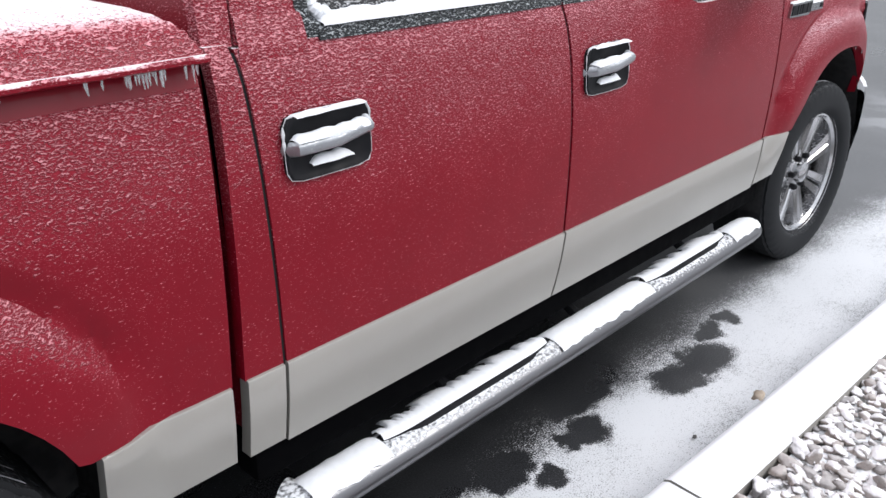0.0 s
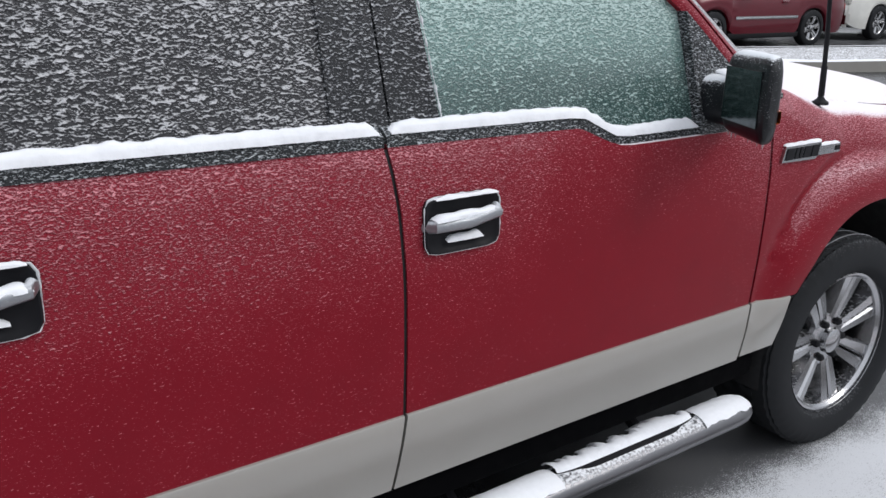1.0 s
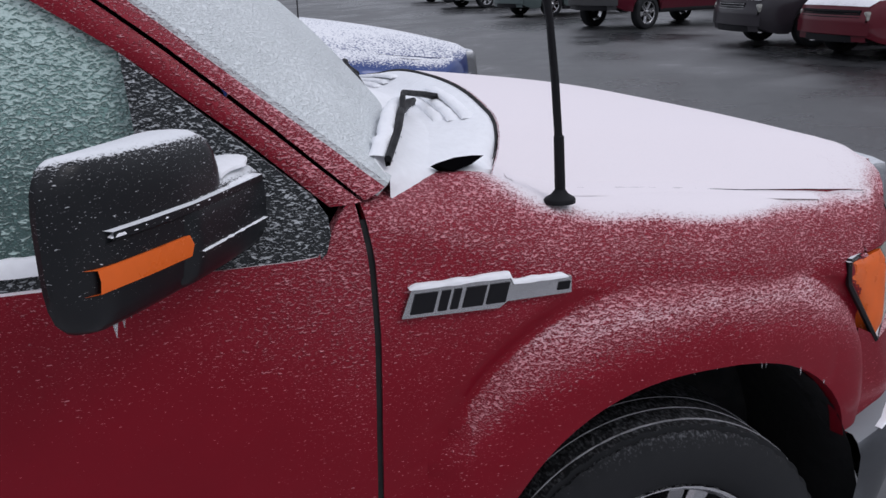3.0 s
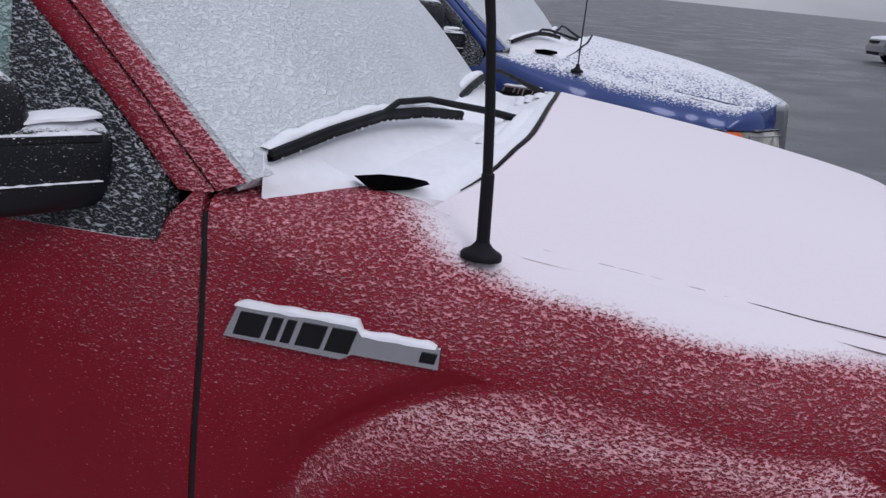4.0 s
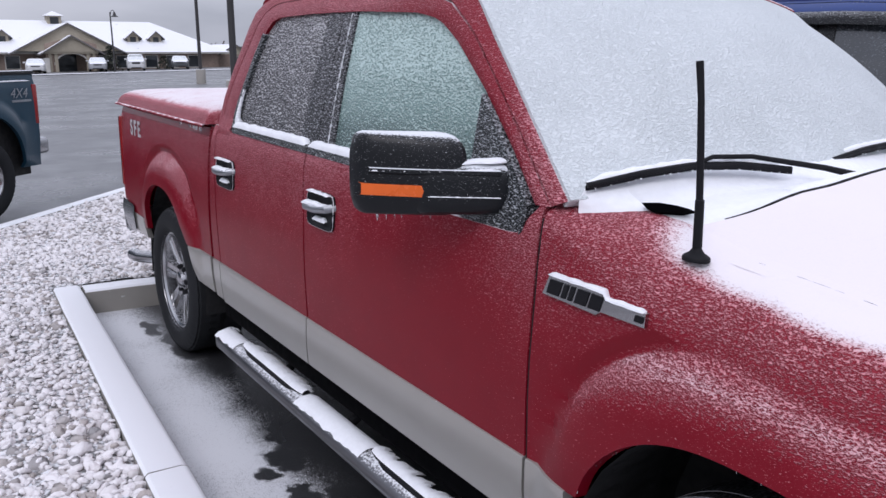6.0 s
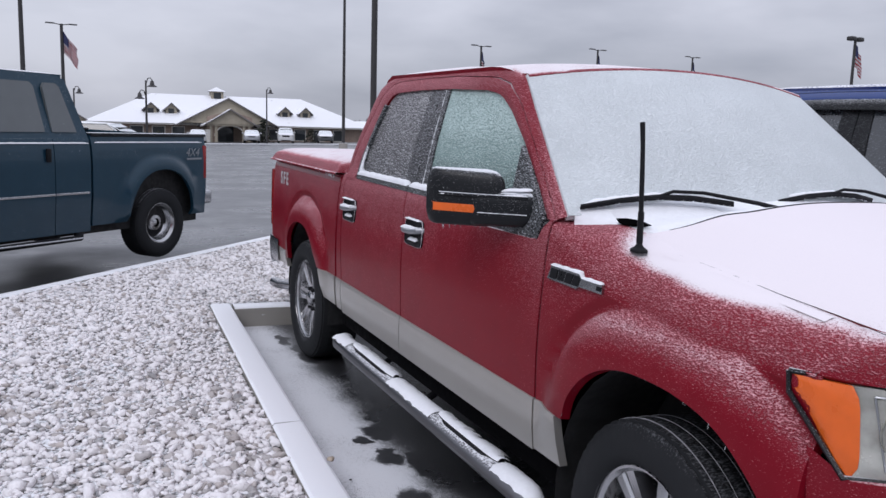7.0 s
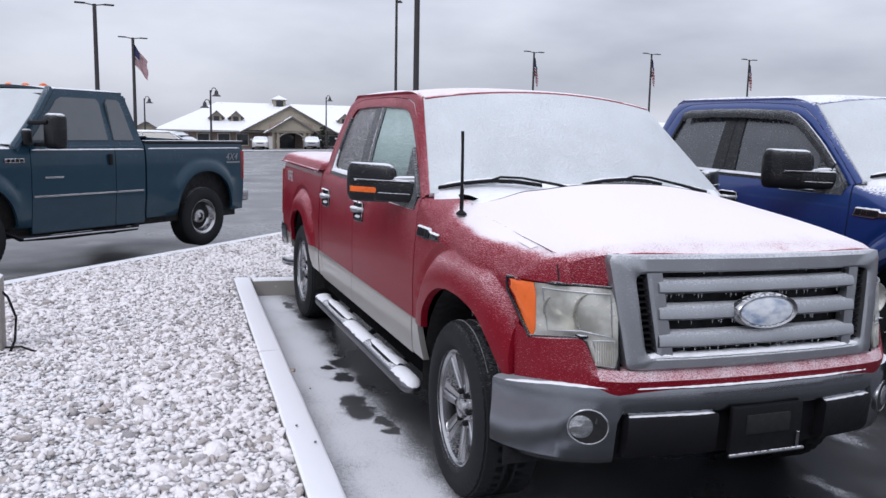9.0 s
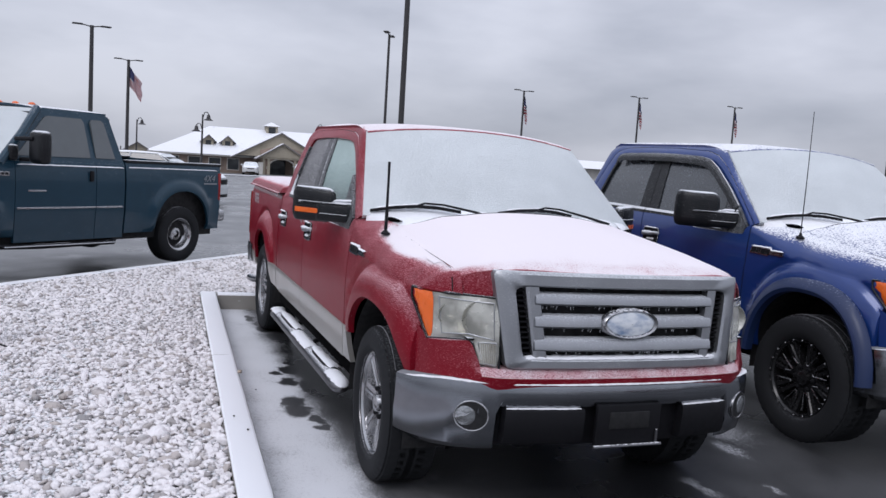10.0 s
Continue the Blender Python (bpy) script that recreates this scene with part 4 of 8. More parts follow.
        xs = sorted([gap_f(0.8) + 0.006] + [0.02 + 0.474 * math.cos(a) for a in lin(0.06, math.pi, 44)] + [-0.58, -0.53, -0.49])
        for x in xs:
            zt = hood_edge(x)
            bot = arch_z(x, F_ARCH, 0.690 if two_tone else 0.5)
            col = []
            xo = lambda z, x=x: (gap_f(z) + 0.006) if x == xs[0] else x
            f = fender_f(x)
            zt += 0.016 * (1 - f)
            for v in lin(0, 1, 36):
                z = bot + (zt - 0.150 * f - bot) * v
                col.append((xo(z), s * side_y(xo(z), z), z))
            ys = side_y(x, zt - 0.150 * f)
            for dy, dz in FENDER_ROLL:
                rise = (fender_in(x) - hood_edge(x)) * max(0.0, min(1.0, (dy - 0.03) / 0.12))
                col.append((xo(zt - dz * f), s * (ys - dy), zt - dz * f + rise))
            rows.append(col)
        vs = sheet(bm, rows)
        hem(bm, vs, lambda p: (p.x, p.y - s * 0.035, p.z - 0.005))
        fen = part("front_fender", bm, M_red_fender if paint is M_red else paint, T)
        bm = bmesh.new()
        rows = []
        xb = xs[-1] - 0.01
        yb, zt = side_y(xb, hood_edge(xb) - 0.150), hood_edge(xb)
        for y in (0.893, 0.886, 0.876, 0.866, 0.852, 0.836, 0.815, 0.79, 0.77, 0.757):
            zf = interp(yb - y, (-0.02, 0.0, 0.004, 0.010, 0.020, 0.036, 0.058, 0.084, 0.11, 0.14), (1.100, 1.100, 1.110, 1.115, 1.137, 1.158, 1.178, 1.195, 1.207, 1.214))
            xe = nose_x(y, 1.1) - 0.002
            rows.append([(xb + (xe - xb) * t, s * y, zf - (zf - 1.106) * t ** 8 + 0.001) for t in [0, 0.2, 0.4, 0.55, 0.67, 0.76, 0.83, 0.89, 0.94, 0.975, 1.0]] + [(xe - 0.02, s * y, 1.10)])
        sheet(bm, rows)
        part("fender_nose", bm, M_red_fender if paint is M_red else paint, fen)
        if two_tone:
            side_panel("fender_lower", stripe, fen, s, lambda z: gap_f(z) + 0.006, lambda z: -0.447, lambda x: 0.505, lambda x: 0.686, 8, 6, 0.007, lip=0.006)
        if flares:
            for arch in (F_ARCH, R_ARCH):
                bm = bmesh.new()
                rows = []
                for a in lin(0.12, math.pi - 0.12, 34):
                    c, d = math.cos(a), math.sin(a)
                    q = (abs(c) ** arch[4] + abs(d) ** arch[4]) ** (-1 / arch[4])
                    rows.append([(arch[0] + arch[2] * k * c * q, s * (0.958 + o), arch[1] + arch[3] * k * d * q) for k, o in ((0.97, 0.0), (0.975, 0.055), (1.02, 0.07), (1.10, 0.055), (1.15, 0.02), (1.15, 0.0))])
                sheet(bm, rows)
                part("fender_flare", bm, M_flare, T, "dark blue fender flare dusted with snow")
        # badge: silver plate with dark bars
        bm = bmesh.new()
        pl = [(-0.575, 1.136), (-0.555, 1.186), (-0.385, 1.186), (-0.372, 1.176), (-0.262, 1.172), (-0.262, 1.142), (-0.385, 1.142), (-0.400, 1.132)]
        prism(bm, pl, lambda x, z: (x, s * (side_y(x, z) - 0.004), z), lambda x, z: (x, s * (side_y(x, z) + 0.010), z))
        bdg = part("badge", bm, M_chrome, fen, "silver model badge edged with snow", smooth=False)
        for x0, x1 in ((-0.560, -0.520), (-0.512, -0.497), (-0.490, -0.477), (-0.468, -0.432), (-0.425, -0.390), (-0.290, -0.268)):
            bm = bmesh.new()
            zz0, zz1 = (1.142, 1.176) if x1 < -0.3 else (1.150, 1.164)
            sl = 0.010 if x1 < -0.3 else 0.003
            prism(bm, [(x0, zz0), (x0 + sl, zz1), (x1 + sl, zz1), (x1, zz0)], lambda x, z: (x, s * (side_y(x, z) + 0.008), z), lambda x, z: (x, s * (side_y(x, z) + 0.0125), z))
            part("dark_bar", bm, M_black, bdg, smooth=False)
        if snowy:
            bm = bmesh.new()
            rough_bar(bm, [(x, s * (side_y(x, 1.18) + 0.004), 1.184 if x < -0.38 else 1.171) for x in lin(-0.56, -0.268, 40)], 0.009, 0.008, amp=0.5, seed=s)
            part("snow_cap", bm, M_snow, bdg)
        mirror_head(T, s, amber=snow_side, tall=0.0 if snow_side else 0.05)
        # headlamp on the curve of the nose
        def np_(y, z, o):
            return (nose_x(y, z) + o, s * y, z)
        poly = [(0.898, 1.093), (0.862, 0.893), (0.735, 0.918), (0.715, 0.905), (0.690, 0.808), (0.618, 0.795), (0.628, 1.105), (0.70, 1.105), (0.80, 1.102)]
        bm = bmesh.new()
        rows = []
        top_h = lambda y: interp(y, (0.618, 0.80, 0.898), (1.106, 1.103, 1.094))
        bot_h = lambda y: interp(y, (0.618, 0.690, 0.715, 0.735, 0.862, 0.898), (0.796, 0.808, 0.900, 0.918, 0.893, 1.06))
        for y in lin(0.852, 0.620, 24):
            rows.append([np_(y, z, 0.012 - 0.02 * (abs(2 * v - 1) ** 6)) for v in lin(0, 1, 12) for z in [bot_h(y) + (top_h(y) - bot_h(y)) * v]])
        vs = sheet(bm, rows)
        hem(bm, vs, lambda p: (p.x - 0.05, p.y, p.z))
        hl = part("headlight", bm, M_lens, T, "hazed headlight lens")
        bm = bmesh.new()
        rows = []
        for y in lin(0.899, 0.854, 8):
            rows.append([np_(y, bot_h(y) + (top_h(y) - bot_h(y)) * v, 0.012 - 0.02 * (abs(2 * v - 1) ** 6)) for v in lin(0, 1, 10)])
        vs = sheet(bm, rows)
        hem(bm, vs, lambda p: (p.x - 0.04, p.y - s * 0.02, p.z))
        part("side_marker", bm, M_amber, hl, "amber side marker lens")
        bm = bmesh.new()
        edge = [(0.903, 1.10), (0.903, 1.05), (0.866, 0.886), (0.735, 0.911), (0.720, 0.900), (0.694, 0.801), (0.614, 0.788), (0.622, 1.111), (0.80, 1.108), (0.903, 1.10)]
        tube(bm, [np_(y, z, 0.004) for y, z in edge], 0.007, 6)
        part("lamp_seal", bm, M_frostblack, hl)
        bm = bmesh.new()
        sheet(bm, [[np_(y, bot_h(y) + 0.012 + (top_h(y) - bot_h(y) - 0.024) * v, -0.045 - 0.02 * math.sin(3.14 * v)) for v in lin(0, 1, 8)] for y in lin(0.86, 0.632, 18)])
        part("lamp_housing", bm, M_reflector, hl)
        bm = bmesh.new()
        block(bm, (0.60, s * 0.632, 0.914), (nose_x(0.70, 0.92) - 0.004, s * 0.745, 0.924), 0.002)
        part("lamp_divider", bm, M_frostblack, hl)
        for y, z, r in ((0.70, 1.01, 0.070), (0.80, 1.01, 0.045)):
            bm = bmesh.new()
            lathe(bm, [(0.001, -0.02), (r * 0.5, -0.012), (r, 0.016), (r + 0.004, 0.016)], 24, "x", np_(y, z, -0.03))
            part("reflector", bm, M_reflector, hl)
        bm = bmesh.new()
        for k in range(9):
            y = 0.632 + 0.0075 * k
            tube(bm, [np_(y, 0.815, 0.013), np_(y, 0.905, 0.013)], 0.0035, 6)
        part("corner_lamp_ribs", bm, M_lens, hl)
        bm = bmesh.new()
        sheet(bm, [[np_(y, z, 0.0125) for z in lin(0.820, 0.905, 6)] for y in lin(0.634, 0.694, 8)])
        part("signal_lens", bm, M_signal, hl, "grey-brown ribbed signal lens")
        # pale inner bezels
        for loop in ([(0.838, 1.085), (0.826, 0.925), (0.735, 0.940), (0.640, 0.925), (0.645, 1.088), (0.838, 1.085)], [(0.632, 0.912), (0.702, 0.908), (0.682, 0.818), (0.632, 0.812), (0.632, 0.912)]):
            bm = bmesh.new()
            tube(bm, [np_(yy, zz, 0.0125) for p0, p1 in zip(loop, loop[1:]) for t in (0.0, 0.33, 0.66) for yy, zz in [(p0[0] + (p1[0] - p0[0]) * t, p0[1] + (p1[1] - p0[1]) * t)]] + [np_(*loop[-1], 0.0125)], 0.0028, 6)
            part("lamp_bezel", bm, M_silver, hl, "thin pale bezel")
        # gap between hood and fender on the nose
        if snow_side:
            bm = bmesh.new()
            tube(bm, [(0.566, s * 0.777, 1.206), (0.605, s * 0.785, 1.190), (0.620, s * 0.789, 1.175), (0.635, s * 0.791, 1.147), (0.641, s * 0.791, 1.118)], [0.002, 0.0035, 0.0035, 0.0035, 0.0035], 6)
            part("hood_gap", bm, M_dark, T)
        if snowy and snow_side:
            bm = bmesh.new()
            line = [Vector((interp(z, (1.32, 1.81), (-1.785, -1.835)), s * (glass_y(z) + 0.0125), z)) for z in lin(1.325, 1.80, 110)]
            tube(bm, line, [max(0.0006, 0.0014 + 0.0045 * noise.noise(q * 70)) for q in line], 7)
            part("frost_band", bm, M_rime, T, "ragged band of frost along the glass edge")
    # roof, windscreen, cowl, hood
    bm = bmesh.new()
    rows = []
    for y in lin(-0.735, 0.735, 29):
        k = 1 - abs(y / 0.735) ** 2.6
        f, zc = ws_top(y), 1.895 + 0.046 * k
        b = -2.80
        row = [(f.x + 0.016, y, f.z - 0.006), (f.x + 0.004, y, f.z + 0.003)]
        for x in lin(f.x - 0.06, b + 0.10, 18):
            q = (x - b) / (f.x - b)
            row.append((x, y, zc - 0.06 * max(0.0, (q - 0.80) / 0.2) ** 2 * (0.4 + 0.6) + 0.004))
        row += [(b + 0.03, y, zc - 0.025), (b, y, zc - 0.075)]
        rows.append(row)
    vs = sheet(bm, rows)
    hem(bm, vs, lambda p: (p.x, p.y * 0.99, p.z - 0.03))
    part("roof", bm, paint, T, "roof under a thin white crust of snow")
    bm = bmesh.new()
    rows = []
    for u in lin(-1, 1, 25):
        a, b = ws_bottom(u * 0.89), ws_top(u * 0.738)
        rows.append([a + (b - a) * v + Vector((0.048, 0, 0.054)) * math.sin(math.pi * v) * (1 - abs(u) ** 3) for v in lin(0, 1, 16)])
    vs = sheet(bm, rows)
    hem(bm, vs, lambda p: (p.x - 0.02, p.y, p.z - 0.02))
    part("windscreen", bm, M_glass_w, T, "windscreen iced over white")
    bm = bmesh.new()
    b = -2.80
    sheet(bm, [[(b + 0.03, t * 0.66, 1.90), (b - 0.06, t * 0.80, 1.60), (b - 0.133, t * 0.88, 1.30), (b - 0.135, t * 0.91, 0.9), (b - 0.14, t * 0.90, 0.55)] for t in lin(-1, 1, 8)])
    part("cab_back", bm, paint_low, T)
    bm = bmesh.new()
    rear_at = lambda y: interp(abs(y), (0.0, 0.3, 0.45, 0.55, 0.62, 0.68, 0.76, 0.9), (-0.205, -0.210, -0.220, -0.238, -0.262, -0.295, -0.345, -0.42))
    rear_x = lambda y: sum(rear_at(abs(y) + o) for o in (-0.06, -0.03, 0.0, 0.03, 0.06)) / 5

    def cowl_pt(y, v):
        a = ws_bottom(y)
        y *= 1 - 0.125 * max(0.0, min(1.0, v))
        ex = rear_x(min(0.8, abs(y)))
        q = a + (Vector((ex, y, hood_z(ex, y) - 0.002)) - a) * v - Vector((0, 0, 0.020 * (1 - (y / 0.8) ** 2) * math.sin(math.pi * v) ** 2))
        w = max(0.0, min(1.0, (abs(y) - 0.60) / 0.19))
        q.z += (fender_in(q.x) + 0.008 - 0.020 * max(0.0, min(1.0, (abs(y) - 0.74) / 0.04)) - q.z) * w * w * (3 - 2 * w) - 0.003 * max(0.0, (v - 0.92) / 0.08) * (1 - w)
        return q
    rows = []
    for y in lin(-0.80, 0.80, 31):
        rows.append([cowl_pt(y, v) for v in lin(-0.05, 0.90, 7) + [0.96, 1.02]])
    for r, s in ((rows[0], -1), (rows[-1], 1)):
        skirt = [[q + Vector((0, s * o, -d)) for q in r] for o, d in ((0.02, 0.004), (0.03, 0.03))]
        rows = list(reversed(skirt)) + rows if s < 0 else rows + skirt
    sheet(bm, rows)
    part("cowl", bm, M_snow if snowy else M_black, T, "cowl panel filled with snow")
    if snowy:
        bm = bmesh.new()
        rows = []
        for y in lin(-0.80, 0.80, 84):
            e = max(0.0, min(1.0, (0.80 - abs(y)) / 0.10))
            a, b = ws_bottom(y), ws_top(y * 0.83)
            wob = 0.005 * noise.noise(Vector((y * 14, 2, 0))) + 0.003 * noise.noise(Vector((y * 45, 5, 0)))
            up1 = a + (b - a) * (0.075 + 0.03 * noise.noise(Vector((y * 6, 0, 3)))) * (0.25 + 0.75 * e)
            low = [cowl_pt(y, v) for v in (0.10, 0.24, 0.40)]
            rows.append([up1 - Vector((0.006, 0, 0.004)), up1 + Vector((0.004, 0, 0.004)) * e, a + (b - a) * 0.035 * (0.4 + 0.6 * e) + Vector((0.012, 0, 0.010 + wob * e)) * (0.3 + 0.7 * e), low[0] + Vector((0, 0, 0.010 + wob)) * e, low[1] + Vector((0, 0, 0.004 + wob * 0.5)) * e, low[2] - Vector((0, 0, 0.006))])
        sheet(bm, rows)
        part("snow_bank", bm, M_snow, T, "bank of snow along the foot of the windscreen")
        for s in (-1, 1):
            bm = bmesh.new()
            rows = []
            for y in lin(0.765, 0.872, 20):
                a, b = ws_bottom(y), ws_top(y * 0.83)
                x = -0.563 + (0.872 - y) * 1.12
                k = min(1.0, (0.872 - y) / 0.03)
                foot = Vector((x, y, fender_top(x, y) + 0.002))
                up1 = a + (b - a) * 0.05 * k
                rows.append([Vector((q.x, s * q.y, q.z)) for q in (up1 - Vector((0.006, 0, 0.004)), up1 + Vector((0.003, 0, 0.003)) * k, a.lerp(foot, 0.30) + Vector((0, 0, 0.006 * k)), a.lerp(foot, 0.70) + Vector((0, 0, 0.004 * k)), foot, foot + Vector((0.008, 0.004, -0.012)))])
            sheet(bm, rows)
            part("snow_fillet", bm, M_snow, T, "snow packed between windscreen and fender")
    for s in (-1, 1):
        # a lens-shaped opening between cowl and fender
        bm = bmesh.new()
        lens = [(-0.452, 0.785, 1.355), (-0.432, 0.786, 1.3425), (-0.414, 0.783, 1.338), (-0.376, 0.769, 1.345), (-0.345, 0.752, 1.356), (-0.372, 0.760, 1.3595), (-0.412, 0.772, 1.3605)]
        vs = sheet(bm, [[(x, s * (y + o), z + dz) for x, y, z in lens] for o, dz in ((0.002, 0.0), (-0.030, -0.012))], True)
        bm.faces.new(vs[0])
        part("cowl_vent", bm, M_shade, T, "dark vent in the corner of the cowl")
    bm = bmesh.new()
    tube(bm, [(rear_x(y) + 0.003, y, hood_z(rear_x(y) + 0.012, y) - 0.002) for y in lin(-0.69, 0.69, 60)], [0.0012 + 0.0034 * min(1.0, (0.69 - abs(y)) / 0.2) for y in lin(-0.69, 0.69, 60)], 8)
    part("hood_gap", bm, M_dark, T)
    if snowy:
        for s in (-1, 1):
            for k, v in enumerate((0.50, 0.64, 0.78)):
                bm = bmesh.new()
                rough_bar(bm, [cowl_pt(s * y, v) - Vector((0, 0, 0.002)) for y in lin(0.16, 0.46 + 0.04 * k, 26)], 0.016, 0.010, amp=0.15, seed=k)
                part("cowl_louvre", bm, M_snow, T, "snowed cowl louvre")
    bm = bmesh.new()
    rows = []
    for y in lin(-0.760, 0.760, 41):
        x0, x1 = rear_x(y) + 0.012, hood_front(y)
        row = [(x0 - 0.004, y, hood_z(x0, y) - 0.003)]
        for t in lin(0, 1, 26):
            x = x0 + (x1 - x0) * t
            row.append((x, y, hood_z(x, y) - 0.015 * max(0, (t - 0.94) / 0.06) ** 2))
        fz = 1.238 if abs(y) < 0.64 else 1.108
        zl = row[-1][2]
        for t in (0.25, 0.6, 1.0):
            row.append((x1 + 0.012 * math.sin(t * 1.6), y, zl + (fz - zl) * t))
        rows.append(row)
    vs = sheet(bm, rows)
    hem(bm, vs, lambda p: (p.x + (0.012 if p.x < 0.3 else -0.01), p.y * 0.995, p.z - 0.03))
    part("hood", bm, paint, T, "hood covered by powdery snow")
    if snowy:
        for s in (-1, 1):
            bm = bmesh.new()
            sheet(bm, [[(x, s * y, (hood_z(x, y) if y < 0.76 else max(hood_z(x, 0.76), fender_top(x, y))) + h - 0.007 * max(0.0, (x - 0.12) / 0.30)) for y, h in ((0.728, -0.006), (0.745, 0.001), (0.762, 0.002), (0.782, 0.002), (0.805, -0.006))] for x in lin(-0.30, 0.42, 50)])
            part("seam_snow", bm, paint, T, "snow bridging the hood seam")
            bm = bmesh.new()
            tube(bm, [(x, s * interp(x, (0.44, 0.566), (0.764, 0.777)), max(hood_z(x, 0.76), fender_top(x, 0.764)) + interp(x, (0.05, 0.25), (0.0012, 0.0004)) + interp(x, (0.05, 0.25), (0.0016, 0.0005)) * noise.noise(Vector((x * 30, s, 0)))) for x in lin(-0.18, 0.566, 120)], 0.0009, 6)
            part("hood_seam", bm, M_dark, T, "hood seam showing through the snow")
    # grille shell, bars, fins, emblem
    gx = lambda y, z, o=0.0: (nose_x(y, z) + o, y, z)
    bm = bmesh.new()
    wo = lambda z: interp(z, (0.80, 1.24), (0.590, 0.657))
    wi = lambda z: interp(z, (0.845, 1.175), (0.518, 0.566))
    def ring_pts(wf, zt, zb, o, rad):
        out = []
        for i in range(120):
            a = 2 * math.pi * i / 120
            c, d = math.cos(a), math.sin(a)
            q = (abs(c) ** rad + abs(d) ** rad) ** (-1 / rad)
            z = (zt + zb) / 2 + (zt - zb) / 2 * d * q
            out.append(gx(wf(z) * c * q, z, o))
        return out
    sheet(bm, [ring_pts(wo, 1.238, 0.803, -0.03, 40), ring_pts(wo, 1.238, 0.803, 0.022, 40), ring_pts(lambda z: wo(z) - 0.02, 1.225, 0.812, 0.034, 30), ring_pts(lambda z: wi(z) + 0.012, 1.18, 0.842, 0.034, 24), ring_pts(wi, 1.173, 0.847, 0.026, 18), ring_pts(wi, 1.173, 0.847, -0.05, 18)], True)
    gr = part("grille", bm, M_silver, T, "silver grille surround coated with frost")
    bm = bmesh.new()
    sheet(bm, [[gx(y, z, -0.045) for z in (0.84, 1.18)] for y in lin(-0.57, 0.57, 20)])
    part("grille_backing", bm, M_dark, gr)
    for z0, z1 in ((1.087, 1.146), (0.985, 1.049), (0.881, 0.946)):
        bm = bmesh.new()
        rows = []
        for y in lin(-0.47, 0.47, 24):
            rows.append([gx(y, z0, -0.02), gx(y, z0 + 0.004, 0.02), gx(y, z0 + 0.014, 0.036), gx(y, z1 - 0.02, 0.034), gx(y, z1 - 0.004, 0.022), gx(y, z1, -0.02)])
        vs = sheet(bm, rows)
        bm.faces.new(vs[0])
        bm.faces.new(list(reversed(vs[-1])))
        part("grille_bar", bm, M_silver, gr)
    for s in (-1, 1):
        bm = bmesh.new()
        rows = []
        for z in lin(0.850, 1.172, 12):
            yo = wi(z) - 0.052
            rows.append([gx(s * yo, z, -0.02), gx(s * yo, z, 0.018), gx(s * (yo - 0.012), z, 0.027), gx(s * (yo - 0.06), z, 0.024), gx(s * (yo - 0.06), z, -0.02)])
        sheet(bm, rows)
        part("grille_upright", bm, M_silver, gr)
        for k in range(13):
            z = 0.865 + 0.0235 * k
            bm = bmesh.new()
            yo = wi(z)
            sheet(bm, [[gx(s * y, z, -0.03), gx(s * y, z + 0.003, 0.006), gx(s * y, z + 0.008, 0.006), gx(s * y, z + 0.011, -0.03)] for y in lin(yo - 0.054, yo - 0.002, 4)])
            part("grille_fin", bm, M_black, gr)
    if snowy:
        bm = bmesh.new()
        rng = random.Random(5)
        for z in (1.146, 1.087, 0.985, 0.881):
            for k in range(30):
                y = rng.uniform(-0.46, 0.46)
                h = rng.uniform(0.004, 0.018)
                x, _, _ = gx(y, z, 0.012)
                zz = z + 0.034 if z > 1.1 else z
                tube(bm, [(x, y, zz), (x, y, zz - h * 0.6), (x, y, zz - h)], [0.0028, 0.002, 0.0006], 5)
        part("ice_fringe", bm, M_ice, gr, "small icicles under the bars")["kind"] = "stuff"
        bm = bmesh.new()
        rough_bar(bm, [gx(y, 0.850, 0.0) for y in lin(-0.51, 0.51, 60)], 0.03, 0.012, amp=0.3)
        part("snow_ledge", bm, M_snow, gr)
    bm = bmesh.new()
    ez = 1.016
    def oval(k, o):
        out = []
        for i in range(48):
            a = 2 * math.pi * i / 48
            y, z = 0.148 * k * math.cos(a), ez + 0.069 * k * math.sin(a)
            out.append((nose_x(0, ez) + o - 0.10 * y * y, y, z))
        return out
    vs = sheet(bm, [oval(1.04, 0.015), oval(1.0, 0.046), oval(0.95, 0.052), oval(0.86, 0.047), oval(0.84, 0.042)], True)
    em = part("emblem", bm, M_chrome, gr, "oval emblem with a chrome rim")
    bm = bmesh.new()
    vs = sheet(bm, [oval(0.85, 0.040), oval(0.80, 0.047), oval(0.5, 0.052), oval(0.02, 0.054)], True)
    part("emblem_face", bm, M_emblem, em, "blue oval face under ice")
    # painted valance over the bumper
    bm = bmesh.new()
    vt = lambda y: interp(abs(y), (0.0, 0.595, 0.690, 0.712, 0.735, 0.862, 0.90, 0.935), (0.800, 0.798, 0.801, 0.88, 0.911, 0.886, 0.95, 1.0))
    vo = lambda y: min(1.0, max(0.0, (0.893 - abs(y)) / 0.04))
    rows = []
    for y in sorted(set(lin(-0.892, 0.892, 74) + [-0.88, 0.88] + [-0.735, 0.735, -0.69, 0.69, -0.862, 0.862])):
        rows.append([gx(y, 0.66, 0.0), gx(y, 0.715, 0.026 * vo(y)), gx(y, 0.765, 0.040 * vo(y))] + [gx(y, 0.775 + (vt(y) - 0.775) * t, (0.036 - 0.022 * t) * vo(y)) for t in (0.3, 0.65, 1.0)] + [gx(y, vt(y) + 0.002, -0.05)])
    sheet(bm, rows)
    part("valance", bm, M_red_low if paint is M_red else paint, T, "painted panel above the bumper")
